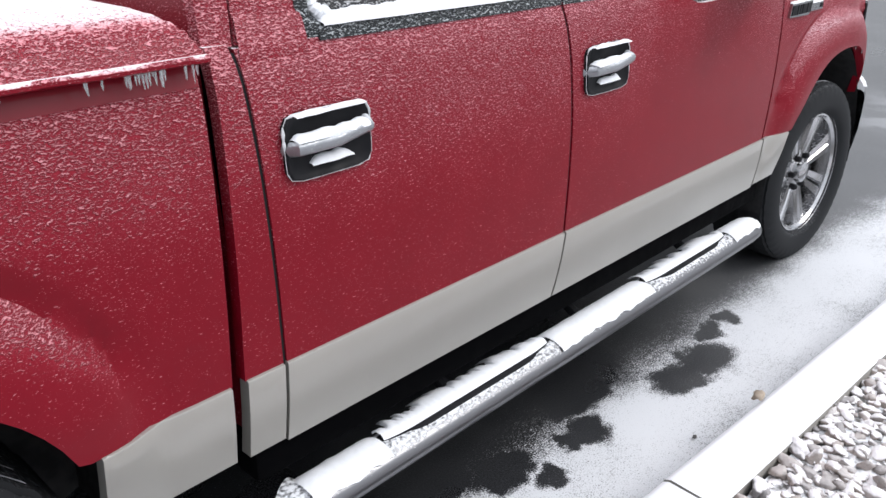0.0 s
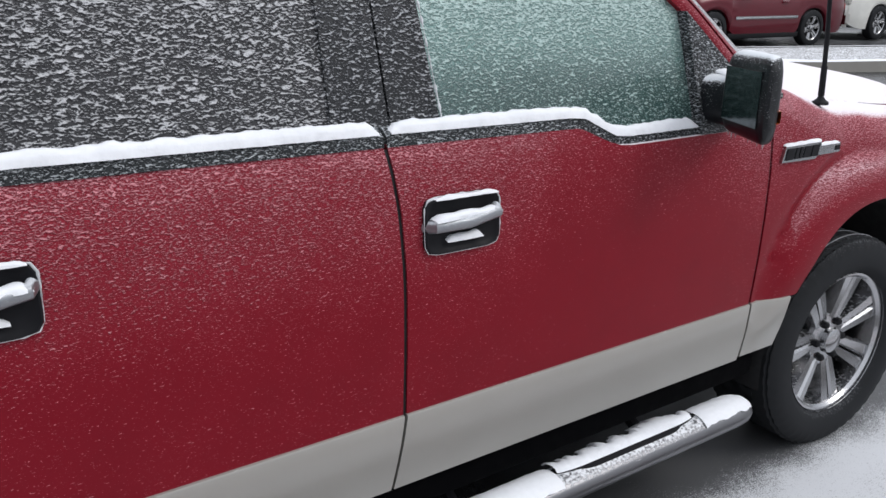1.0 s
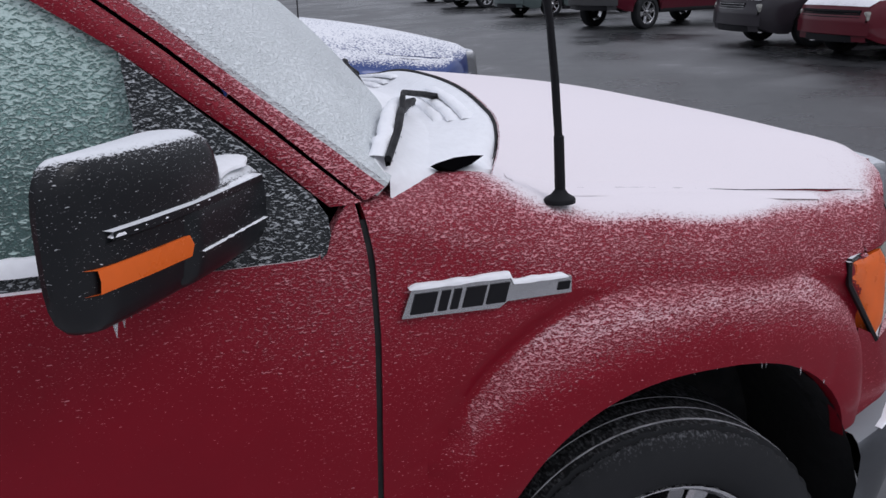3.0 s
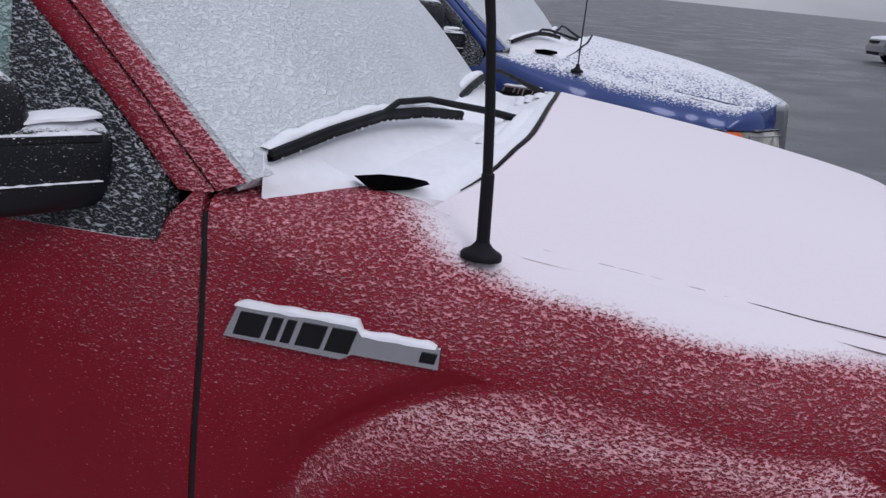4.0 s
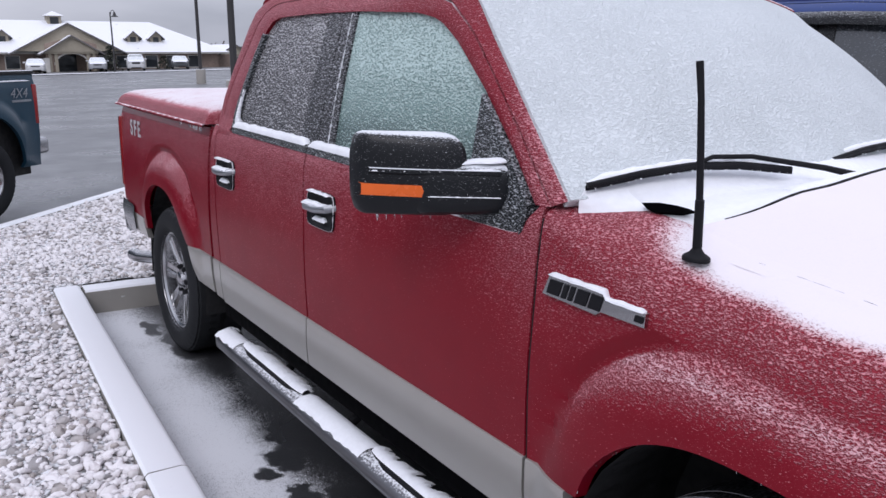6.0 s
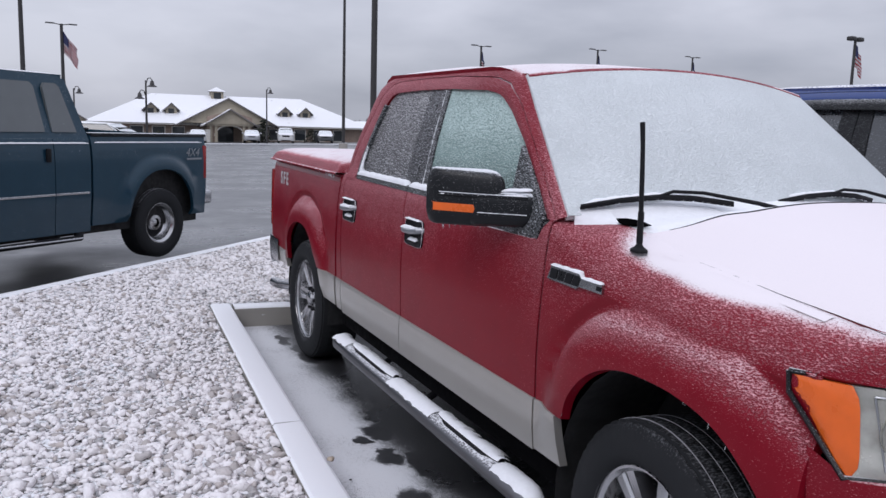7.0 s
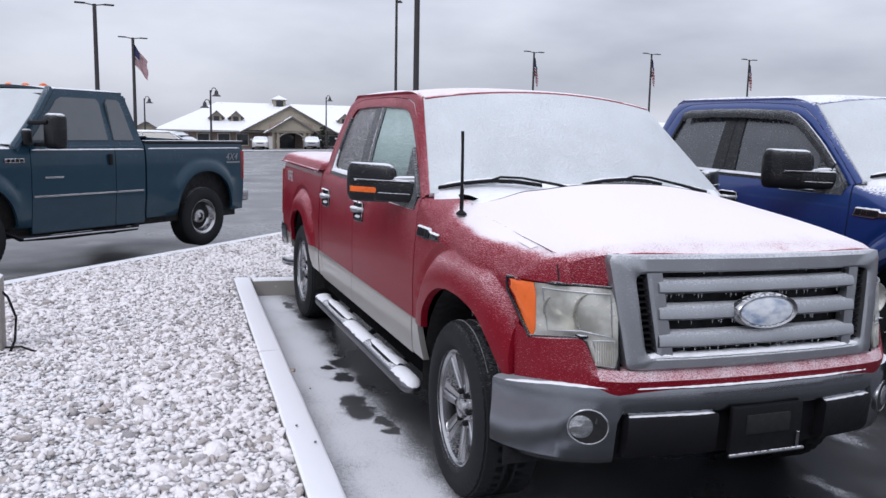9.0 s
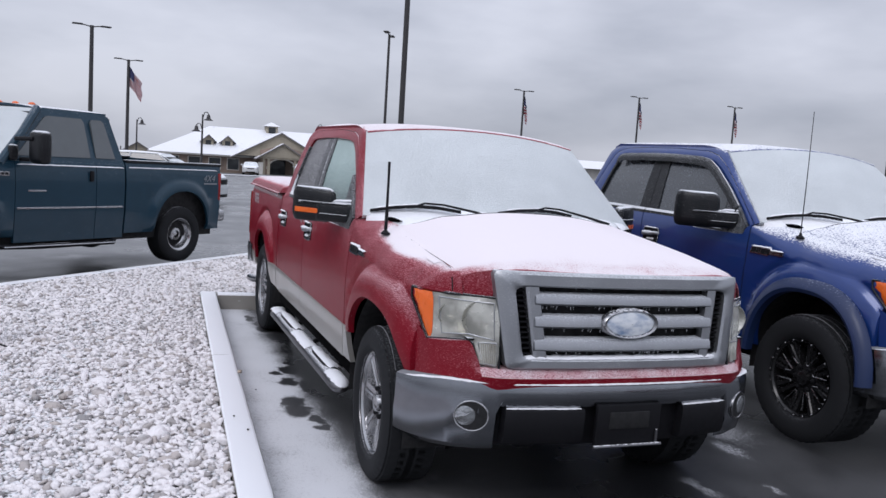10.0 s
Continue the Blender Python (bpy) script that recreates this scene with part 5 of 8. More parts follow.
    if snowy:
        bm = bmesh.new()
        rough_bar(bm, [gx(y, vt(y) - 0.014, 0.004) for y in lin(-0.60, 0.60, 120)], 0.012, 0.005, amp=0.5)
        part("snow_ledge", bm, M_snow, T, "line of snow under the grille")
    # bumper
    bump_x = lambda y: interp(abs(y), (0.0, 0.3, 0.55, 0.70, 0.80, 0.87, 0.925, 0.955, 0.965), (0.908, 0.898, 0.866, 0.818, 0.755, 0.675, 0.585, 0.505, 0.460))
    bm = bmesh.new()
    rows = []
    for y in lin(-0.965, 0.965, 80):
        x = bump_x(y)
        lo = 0.440 - 0.045 * (abs(y) / 0.965) ** 2
        mid = 0.625 if abs(y) < 0.60 else 0.60
        tip = 1 - 0.9 * max(0.0, (abs(y) - 0.86) / 0.105)
        dr = 0.040 * max(0.0, (abs(y) - 0.80) / 0.165) ** 1.5
        if abs(y) < 0.60:
            col = [(x - 0.10, y, 0.74), (x - 0.03, y, 0.738), (x - 0.006, y, 0.728), (x + 0.004, y, 0.700), (x + 0.002, y, 0.66), (x - 0.010, y, 0.632), (x - 0.05, y, 0.625), (x - 0.06, y, 0.60)]
        else:
            col = [(x - 0.10 * tip, y * 0.93, 0.745 - dr), (x - 0.03 * tip, y * 0.975, 0.744 - dr), (x - 0.006, y * 0.995, 0.733 - dr), (x + 0.004, y, 0.70 - dr), (x + 0.004, y, 0.60), (x - 0.004, y, 0.52), (x - 0.02, y * 0.990, lo + 0.03), (x - 0.05, y * 0.965, lo)]
        rows.append(col)
    sheet(bm, rows)
    bp = part("front_bumper", bm, M_bumper, T, "chrome front bumper hazed with frost")
    if snowy:
        bm = bmesh.new()
        rough_bar(bm, [(bump_x(y) - 0.014, y * 0.99, 0.735 - 0.040 * max(0.0, (abs(y) - 0.80) / 0.165) ** 1.5) for y in lin(-0.94, 0.94, 130)], 0.015, 0.006, amp=0.35, seed=8)
        part("snow_line", bm, M_snow, bp, "line of snow along the bumper's top edge")
    bm = bmesh.new()
    sheet(bm, [[(bump_x(y) - 0.055, y, 0.64), (bump_x(y) - 0.045, y, 0.55), (bump_x(y) - 0.06, y, 0.44), (bump_x(y) - 0.16, y, 0.42)] for y in lin(-0.605, 0.605, 24)])
    part("bumper_insert", bm, M_black, bp)
    for y0, y1 in ((-0.585, -0.215), (0.315, 0.60)):
        bm = bmesh.new()
        rows = []
        for y in lin(y0, y1, 10):
            x = bump_x(y)
            rows.append([(x - 0.05, y, 0.628), (x + 0.004, y, 0.624), (x + 0.012, y, 0.612), (x + 0.006, y, 0.49), (x - 0.008, y, 0.462), (x - 0.06, y, 0.458)])
        vs = sheet(bm, rows)
        bm.faces.new(vs[0])
        bm.faces.new(list(reversed(vs[-1])))
        part("bumper_pad", bm, M_black, bp, "black rubber bumper pad")
        if snowy:
            bm = bmesh.new()
            rough_bar(bm, [(bump_x(y) - 0.012, y, 0.624) for y in lin(y0 + 0.01, y1 - 0.01, 30)], 0.012, 0.005, amp=0.5)
            part("snow_line", bm, M_snow, bp)
    bm = bmesh.new()
    block(bm, (0.893, -0.155, 0.445), (0.920, 0.185, 0.645), 0.008)
    br = part("plate_bracket", bm, M_black, bp, "empty black licence plate bracket")
    bm = bmesh.new()
    block(bm, (0.916, -0.09, 0.53), (0.926, 0.12, 0.61), 0.004)
    part("bracket_recess", bm, M_dark, br)
    bm = bmesh.new()
    tube(bm, [(0.924, -0.165, 0.448), (0.930, 0.19, 0.452)], 0.008, 8)
    tube(bm, [(0.924, 0.165, 0.448), (0.924, 0.165, 0.52)], 0.006, 8)
    part("bracket_rail", bm, M_step, br)
    for s in (-1, 1):
        y, z = s * 0.722, 0.583
        x = bump_x(y)
        m4 = Matrix.Translation((x + 0.004, y, z)) @ Matrix.Rotation(-s * radians(-27), 4, "Z")
        bm = bmesh.new()
        lathe(bm, [(0.077, -0.05), (0.077, 0.002), (0.074, 0.0045), (0.070, 0.003), (0.066, -0.03)], 32, "x")
        bmesh.ops.scale(bm, vec=(1, 1.02, 0.92), verts=bm.verts)
        bmesh.ops.transform(bm, matrix=m4, verts=bm.verts)
        fg = part("fog_lamp", bm, M_chrome, bp, "round fog lamp in a dark oval recess")
        bm = bmesh.new()
        lathe(bm, [(0.071, 0.002), (0.040, 0.0015), (0.001, 0.001)], 32, "x")
        bmesh.ops.scale(bm, vec=(1, 1.02, 0.92), verts=bm.verts)
        bmesh.ops.transform(bm, matrix=m4, verts=bm.verts)
        part("fog_recess", bm, M_dark, fg)
        bm = bmesh.new()
        lathe(bm, [(0.046, 0.001), (0.044, 0.004), (0.030, 0.008), (0.001, 0.010)], 28, "x", (0, s * 0.027, 0))
        bmesh.ops.transform(bm, matrix=m4, verts=bm.verts)
        part("fog_lens", bm, M_foglens, fg, "clear fog lamp lens")
    # tailgate, rear bumper, tail lamps, exhaust, bed lid
    bm = bmesh.new()
    vs = sheet(bm, [[(-4.62 - 0.02 * math.sin(math.pi * v), y, 0.66 + 0.63 * v) for v in lin(0, 1, 8)] for y in lin(-0.90, 0.90, 10)])
    hem(bm, vs, lambda p: (p.x + 0.04, p.y, p.z))
    part("tailgate", bm, paint_low, T)
    bm = bmesh.new()
    rows = []
    for y in lin(-0.955, 0.955, 30):
        x = -4.80 + 0.16 * (abs(y) / 0.955) ** 6
        rows.append([(x + 0.08, y, 0.72), (x, y, 0.715), (x - 0.012, y, 0.68), (x, y, 0.56), (x + 0.03, y, 0.52), (x + 0.10, y, 0.515)])
    sheet(bm, rows)
    for s in (-1, 1):
        sheet(bm, [[(x, s * 0.953, 0.72 - 0.02 * (x + 4.66) / 0.4), (x, s * 0.960, 0.66), (x, s * 0.948, 0.53 + 0.1 * max(0, (x + 4.4)) )] for x in lin(-4.66, -4.40, 6)])
    part("rear_bumper", bm, M_chrome, T, "chrome rear bumper")
    for s in (-1, 1):
        bm = bmesh.new()
        block(bm, (-4.645, s * 0.80, 0.80), (-4.585, s * 0.957, 1.24), 0.012)
        part("tail_lamp", bm, M_redlens, T, "red tail lamp")
    bm = bmesh.new()
    tube(bm, [(-4.25, -0.70, 0.36), (-4.45, -0.76, 0.33), (-4.62, -0.88, 0.32), (-4.74, -0.90, 0.315)], 0.040, 14, caps=False)
    tube(bm, [(-4.74, -0.90, 0.315), (-4.60, -0.87, 0.32)], 0.034, 14, caps=False)
    part("exhaust_pipe", bm, M_chrome, T, "steel exhaust tip")
    bm = bmesh.new()
    rows = []
    INSET = (0.0, 0.004, 0.010, 0.02, 0.035, 0.055, 0.08, 0.12, 0.2, 0.32, 0.5, 0.72, 0.94)
    LID_D, LID_Z = (0.0, 0.004, 0.010, 0.02, 0.035, 0.055, 0.08, 0.12, 0.25, 0.95), (1.324, 1.332, 1.345, 1.361, 1.375, 1.387, 1.397, 1.405, 1.418, 1.440)
    for x in [-4.625 + q for q in INSET[:9]] + lin(-4.3, -3.23, 60) + [-2.962 - q for q in reversed(INSET[:9])]:
        row = []
        for y in [-0.955 + q for q in INSET] + [0.955 - q for q in reversed(INSET)]:
            q = min(0.955 - abs(y), x + 4.625, -2.962 - x)
            row.append((x, y, interp(q, LID_D, LID_Z)))
        wv = 0.0022 * math.sin(x * 61) + 0.0018 * math.sin(x * 143 + 1)
        hemmed = [(0.930, 1.308), (0.962, 1.310), (0.969 + wv, 1.3135), (0.970 + wv, 1.3195), (0.964, 1.3245)]
        rows.append([(x, -y, z) for y, z in hemmed] + row + [(x, y, z) for y, z in reversed(hemmed)])
    vs = sheet(bm, rows)
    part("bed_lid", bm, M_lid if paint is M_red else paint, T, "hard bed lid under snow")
    if snowy and snow_side:
        bm = bmesh.new()
        rng = random.Random(11)
        for k in range(28):
            x = rng.choice((-3.0, -3.05, -3.06, -3.09, -3.1, -3.17, -3.3)) + rng.gauss(0, 0.012)
            h = rng.uniform(0.005, 0.028)
            tube(bm, [(x, -0.965, 1.313), (x, -0.965, 1.310 - h * 0.5), (x + 0.001, -0.965, 1.310 - h)], [0.0022, 0.0017, 0.0007], 6)
        for k in range(20):
            a = rng.uniform(0.8, 2.6)
            c, d = math.cos(a), math.sin(a)
            q = (abs(c) ** 2.4 + abs(d) ** 2.4) ** (-1 / 2.4)
            x, z = F_ARCH[0] + F_ARCH[2] * c * q, F_ARCH[1] + F_ARCH[3] * d * q
            h = rng.uniform(0.004, 0.016)
            tube(bm, [(x, -0.975, z + 0.004), (x, -0.976, z - h * 0.5), (x, -0.976, z - h)], [0.0016, 0.0012, 0.0005], 5)
        for k in range(9):
            y = -rng.uniform(1.0, 1.17)
            h = rng.uniform(0.006, 0.018)
            x = -0.93 - 0.4 * (abs(y) - 1.0)
            tube(bm, [(x, y, 1.272), (x, y, 1.268 - h)], [0.003, 0.0006], 5)
        part("ice_fringe", bm, M_ice, T, "thin icicles along the edges")["kind"] = "stuff"
    # wipers, antenna
    for blade, arm in (
            (((-0.560, -0.850, 1.380), (-0.505, -0.725, 1.408), (-0.462, -0.600, 1.424), (-0.412, -0.480, 1.424), (-0.362, -0.360, 1.412)),
             ((-0.462, -0.605, 1.428), (-0.445, -0.555, 1.447), (-0.412, -0.450, 1.446), (-0.315, -0.290, 1.420), (-0.215, -0.190, 1.392))),
            (((-0.412, -0.100, 1.414), (-0.402, 0.030, 1.436), (-0.398, 0.160, 1.446), (-0.405, 0.290, 1.440), (-0.425, 0.410, 1.422)),
             ((-0.396, 0.155, 1.450), (-0.388, 0.205, 1.466), (-0.372, 0.300, 1.462), (-0.325, 0.460, 1.428), (-0.268, 0.590, 1.394)))):
        tt = lin(0, 4, 30)
        line = [Vector([interp(t, range(5), [q[k] for q in blade]) for k in range(3)]) for t in tt]
        bm = bmesh.new()
        tube(bm, [p + Vector((0, 0, 0.004)) for p in line], [0.0065 + 0.0015 * math.sin(math.pi * i / 29) for i in range(30)], 8)
        for i in range(29):
            a, b = line[i], line[i + 1]
            sheet(bm, [[p + Vector(o) for o in ((0.004, 0, 0.002), (0.004, 0, -0.008), (-0.004, 0, -0.009), (-0.006, 0, 0.002))] for p in (a, b)])
        wp = part("wiper_blade", bm, M_black, T, "black wiper blade rimmed with ice")
        bm = bmesh.new()
        tube(bm, arm, [0.005, 0.006, 0.006, 0.0075, 0.010], 8)
        part("wiper_arm", bm, M_black, wp)
        if snowy:
            bm = bmesh.new()
            rough_bar(bm, [p + Vector((-0.024, 0, 0.000)) for p in line[1:]], 0.015, 0.015, amp=0.35, seed=blade[0][1], freq=55.0)
            part("snow_cap", bm, M_snow, wp)
            bm = bmesh.new()
            rg = random.Random(int(100 * abs(blade[0][1])))
            for k in range(34):
                p = line[rg.randrange(30)] + Vector((0.005, rg.uniform(-0.008, 0.008), -0.006))
                tube(bm, [p, p - Vector((0, 0, rg.uniform(0.001, 0.005)))], [0.0016, 0.0009], 5)
            part("ice_beads", bm, M_snow, wp)["kind"] = "stuff"
    bm = bmesh.new()
    lathe(bm, [(0.039, -0.016), (0.039, -0.009), (0.036, -0.006), (0.029, -0.003), (0.021, 0.001), (0.014, 0.008), (0.0115, 0.014), (0.010, 0.022), (0.001, 0.022)], 24, "z", (-0.235, -0.852, 1.293))
    bmesh.ops.scale(bm, vec=(0.78, 0.62, 1.0), space=Matrix.Translation((0.235, 0.852, 0)), verts=bm.verts)
    an = part("antenna_base", bm, M_black, T, "black rubber antenna base")
    bm = bmesh.new()
    if whip:
        tube(bm, [(-0.235, -0.852, 1.305), (-0.24, -0.852, 1.7), (-0.25, -0.852, 2.12)], [0.004, 0.003, 0.002], 6)
    else:
        tube(bm, [(-0.235, -0.852, 1.305), (-0.240, -0.851, 1.40), (-0.241, -0.851, 1.402), (-0.25, -0.850, 1.50), (-0.262, -0.848, 1.60), (-0.275, -0.846, 1.672)], [0.010, 0.0095, 0.0075, 0.0075, 0.007, 0.008], 10)
    part("antenna_mast", bm, M_black, an)
    # wheels
    R, rim_mat, rimr, n = wheels
    for x in (0.0, -3.67):
        for s in (-1, 1):
            wheel(T, x, s * 0.82, s, R, 0.27 if not flares else 0.31, rimr, n, rim_mat, hubz=R - 0.004 - lift, steer=-3.0 if x == 0.0 and snow_side else 0.0)
    # side steps
    if steps:
        for s in (-1, 1):
            bm = bmesh.new()
            pts = [(-2.865, 0.90), (-2.845, 0.932), (-2.80, 0.945)] + [(x, 0.945) for x in lin(-2.6, -0.85, 16)] + [(-0.66, 0.945), (-0.615, 0.944), (-0.588, 0.942), (-0.570, 0.940), (-0.560, 0.938)]
            tube(bm, [(x, s * y, 0.315) for x, y in pts], [0.060] * (len(pts) - 4) + [0.057, 0.047, 0.030, 0.006], 20, 0.74)
            st = part("side_step", bm, M_step, T, "tubular chrome side step")
            for x in (-2.3, -1.7, -1.0):
                bm = bmesh.new()
                tube(bm, [(x, s * 0.90, 0.31), (x, s * 0.75, 0.40), (x, s * 0.60, 0.47)], 0.018, 8)
                part("step_bracket", bm, M_black, st)
            for x0, x1 in ((-2.62, -1.93), (-1.43, -0.82)):
                bm = bmesh.new()
                rows = []
                for x in lin(x0, x1, 44):
                    e = min(1.0, min(x - x0, x1 - x) / 0.15)
                    h = 0.061 * math.sqrt(max(0.05, 1 - (1 - e) ** 2))
                    rows.append([(x, s * (0.938 + h * math.sin(a) * 1.02), 0.316 + 0.046 * math.cos(a)) for a in lin(-1.25 * (0.3 + 0.7 * e), 1.12 * (0.3 + 0.7 * e), 10)])
                sheet(bm, rows)
                pd = part("step_pad", bm, M_black, st, "black ribbed step pad")
                if snowy:
                    bm = bmesh.new()
                    rows = []
                    for x in lin(x0 + 0.02, x1 - 0.03, 190):
                        ragged = 0.018 + 0.060 * max(0.0, noise.noise(Vector((x * 26, 3.1 * s, x0)))) + 0.030 * noise.noise(Vector((x * 95, 1.0, x0)))
                        ragged = max(0.006, ragged)
                        e = min(1.0, min(x - x0, x1 - x) / 0.13)
                        thin_end = math.sqrt(max(0.03, 1 - (1 - e) ** 2))
                        rows.append([(x, s * (0.938 + o), 0.362 + 0.010 * (1 - abs(2 * k - 1) ** 3) - 9.0 * max(0, abs(o) - 0.0) ** 2 * 0.5) for k in lin(0, 1, 7) for o in [(-1.5 * ragged - 0.014 + (0.034 + 1.5 * ragged) * k) * thin_end]])
                    sheet(bm, rows)
                    part("step_snow", bm, M_snow, pd, "ragged snow on the step pad")
            if snowy:
                for x0, x1 in ((-2.84, -2.61), (-1.94, -1.42), (-0.83, -0.556)):
                    bm = bmesh.new()
                    rows = []
                    for x in lin(x0, x1, 26):
                        e = min(1.0, min(x - x0, x1 - x) / 0.03 + 0.2)
                        nose = math.sqrt(max(0.02, 1 - max(0.0, (x + 0.665) / 0.110) ** 2))
                        rows.append([(x, s * (0.945 + 0.0625 * nose * math.sin(a)), 0.317 + (0.046 + 0.007 * e) * nose * math.cos(a) + 0.003 * noise.noise(Vector((x * 40, a * 3, s)))) for a in lin(-1.3 - 0.2 * noise.noise(Vector((x * 20, 0, s))), 1.0 + 0.25 * noise.noise(Vector((x * 20, 9, s))), 10)])
                    sheet(bm, rows)
                    part("step_snow", bm, M_snow, st, "smooth snow on the step tube")
    # full width: the right flank stays, the middle lies 28 mm and the left flank 56 mm further out
    for ob in T.children_recursive:
        if "wiper" not in ob.name and "wiper" not in ob.parent.name:
            for v in ob.data.vertices:
                v.co.y += 0.028 * max(0.0, 1 + v.co.y / 0.95)
    return T


# ---------------------------------------------------------------- ground, kerbs, gravel
def ground_z(x, y):
    """The lot slopes a little; it is level where the red truck and the island stand."""
    d = max(-5.3 - x, x - 1.6, y - 1.0, -6.5 - y, 0.0)
    w = min(1.0, d / 2.2)
    e = max(0.0, min(1.0, (x - 2.6) / 5.4))
    return (0.0105 * x + 0.030 * y) * w * w * (3 - 2 * w) - 0.012 * max(0.0, -x - 14.0) + 0.25 * e * e * (3 - 2 * e)


PALE_SPOTS = ((-0.40, 1.72, 0.45, 0.22), (0.0, 1.50, 0.18, 0.09), (0.60, 1.31, 0.10, 0.022), (0.48, 0.88, 0.18, 0.06))
MELT = ((-1.15, -1.09, 0.17, 0.11), (-0.79, -0.98, 0.08, 0.05), (-1.80, -1.03, 0.09, 0.07), (-2.05, -1.07, 0.07, 0.05), (-1.67, -0.87, 0.15, 0.10), (-2.15, -0.95, 0.12, 0.08), (-2.34, -0.84, 0.15, 0.1), (-1.87, -1.0, 0.07, 0.05), (-1.32, -1.07, 0.14, 0.10), (-0.95, -0.99, 0.1, 0.05), (-4.1, -0.98, 0.16, 0.05), (-3.7, -0.91, 0.25, 0.08))
bm = bmesh.new()
gxs = [-3000, -800, -300, -160, -120, -90, -70, -50, -35, -25, -18, -14, -12, -10, -8.5, -7.6, -7.1, -6.6, -6.1, -5.7, -5.3, -4.5, -3, -1, 0, 1, 1.6, 2.1, 2.6, 3.1, 3.8, 5, 8, 12, 16, 20, 26, 35, 50, 80, 120, 300, 900, 3000]
sheet(bm, [[(x, y, ground_z(x, y)) for x in gxs] for y in (-3000, -600, -150, -60, -30, -15, -8.7, -8, -7.3, -6.5, -4, -2, 0, 1, 1.5, 2, 2.5, 3.2, 4, 8, 15, 30, 60, 150, 600, 3000)])
gm, nt, p = nodes_of("wet_asphalt")
a1 = tex(nt, "ShaderNodeTexNoise", 200.0, 4.0)
a2 = tex(nt, "ShaderNodeTexNoise", 0.5, 5.0)
a3 = tex(nt, "ShaderNodeTexNoise", 3.2, 6.0)
a4 = tex(nt, "ShaderNodeTexNoise", 45.0, 5.0)
co = nt.nodes.new("ShaderNodeTexCoord")
xyz = nt.nodes.new("ShaderNodeSeparateXYZ")
nt.links.new(co.outputs["Object"], xyz.inputs[0])
tar = mix_col(nt, ramp_val(nt, a1.outputs["Fac"], 0.35, 0.7), (0.014, 0.0145, 0.016), (0.040, 0.041, 0.045))
tar = mix_col(nt, ramp_val(nt, a2.outputs["Fac"], 0.40, 0.65), tar, (0.105, 0.106, 0.110))
# sky sheen on the far wet lot, painted as paler grey towards -x
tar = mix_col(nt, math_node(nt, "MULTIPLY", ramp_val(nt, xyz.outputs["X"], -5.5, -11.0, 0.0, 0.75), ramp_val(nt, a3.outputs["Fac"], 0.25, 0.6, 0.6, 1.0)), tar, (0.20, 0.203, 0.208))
# powder snow lies in the open strip beside the truck and thins out under it
band = ramp_val(nt, xyz.outputs["Y"], -0.74, -1.12)
ahead = ramp_val(nt, xyz.outputs["X"], 2.3, 0.1)
back = ramp_val(nt, xyz.outputs["X"], -5.2, -4.8)
dens = math_node(nt, "MULTIPLY", math_node(nt, "MULTIPLY", band, ahead), back)
side = ramp_val(nt, xyz.outputs["Y"], -1.0, -2.2, 1.0, 0.25)
dens = math_node(nt, "MULTIPLY", dens, side)
over = math_node(nt, "MULTIPLY_ADD", a3.outputs["Fac"], 0.55, math_node(nt, "MULTIPLY_ADD", dens, 0.74, -0.595))
over = math_node(nt, "ADD", over, math_node(nt, "MULTIPLY_ADD", a4.outputs["Fac"], 0.40, -0.20))
# bare spots where drips from the truck have melted the powder
warp = tex(nt, "ShaderNodeTexNoise", 9.0, 4.0)
shift = nt.nodes.new("ShaderNodeVectorMath")
shift.operation = "MULTIPLY_ADD"
nt.links.new(warp.outputs["Color"], shift.inputs[0])
shift.inputs[1].default_value = (0.16, 0.16, 0.0)
nt.links.new(co.outputs["Object"], shift.inputs[2])
spots_of = {}
for kind, (mx, my, rx, ry) in [("melt", q) for q in MELT] + [("pale_spot", q) for q in PALE_SPOTS]:
    sc = nt.nodes.new("ShaderNodeMapping")
    sc.vector_type = "TEXTURE"
    sc.inputs["Location"].default_value = (mx + 0.08, my + 0.08, 0)
    sc.inputs["Scale"].default_value = (rx, ry, 1)
    nt.links.new(shift.outputs[0], sc.inputs["Vector"])
    ln = nt.nodes.new("ShaderNodeVectorMath")
    ln.operation = "LENGTH"
    nt.links.new(sc.outputs[0], ln.inputs[0])
    spots_of[kind] = math_node(nt, "MINIMUM", spots_of[kind], ln.outputs["Value"]) if kind in spots_of else ln.outputs["Value"]
melt = spots_of["melt"]
over = math_node(nt, "ADD", over, ramp_val(nt, melt, 0.5, 1.15, -0.6, 0.0))
# pale spots between the trucks, mixed towards the snow colour
over = math_node(nt, "ADD", over, ramp_val(nt, spots_of["pale_spot"], 0.3, 1.6, 0.40, 0.0))
lot = ramp_val(nt, a2.outputs["Fac"], 0.58, 0.72, 0.0, 0.18)
lot = math_node(nt, "MULTIPLY", lot, ramp_val(nt, a3.outputs["Fac"], 0.45, 0.6))
over = math_node(nt, "ADD", over, math_node(nt, "MULTIPLY_ADD", a1.outputs["Fac"], 1.25, -0.625))
mask = math_node(nt, "MAXIMUM", ramp_val(nt, over, -0.08, 0.34), lot)
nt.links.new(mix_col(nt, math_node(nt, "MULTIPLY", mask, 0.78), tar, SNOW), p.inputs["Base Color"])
wet = ramp_val(nt, a2.outputs["Fac"], 0.38, 0.62, 0.26, 0.52)
n = nt.nodes.new("ShaderNodeMix")
nt.links.new(mask, n.inputs["Factor"])
nt.links.new(wet, n.inputs["A"])
n.inputs["B"].default_value = 0.8
nt.links.new(n.outputs["Result"], p.inputs["Roughness"])
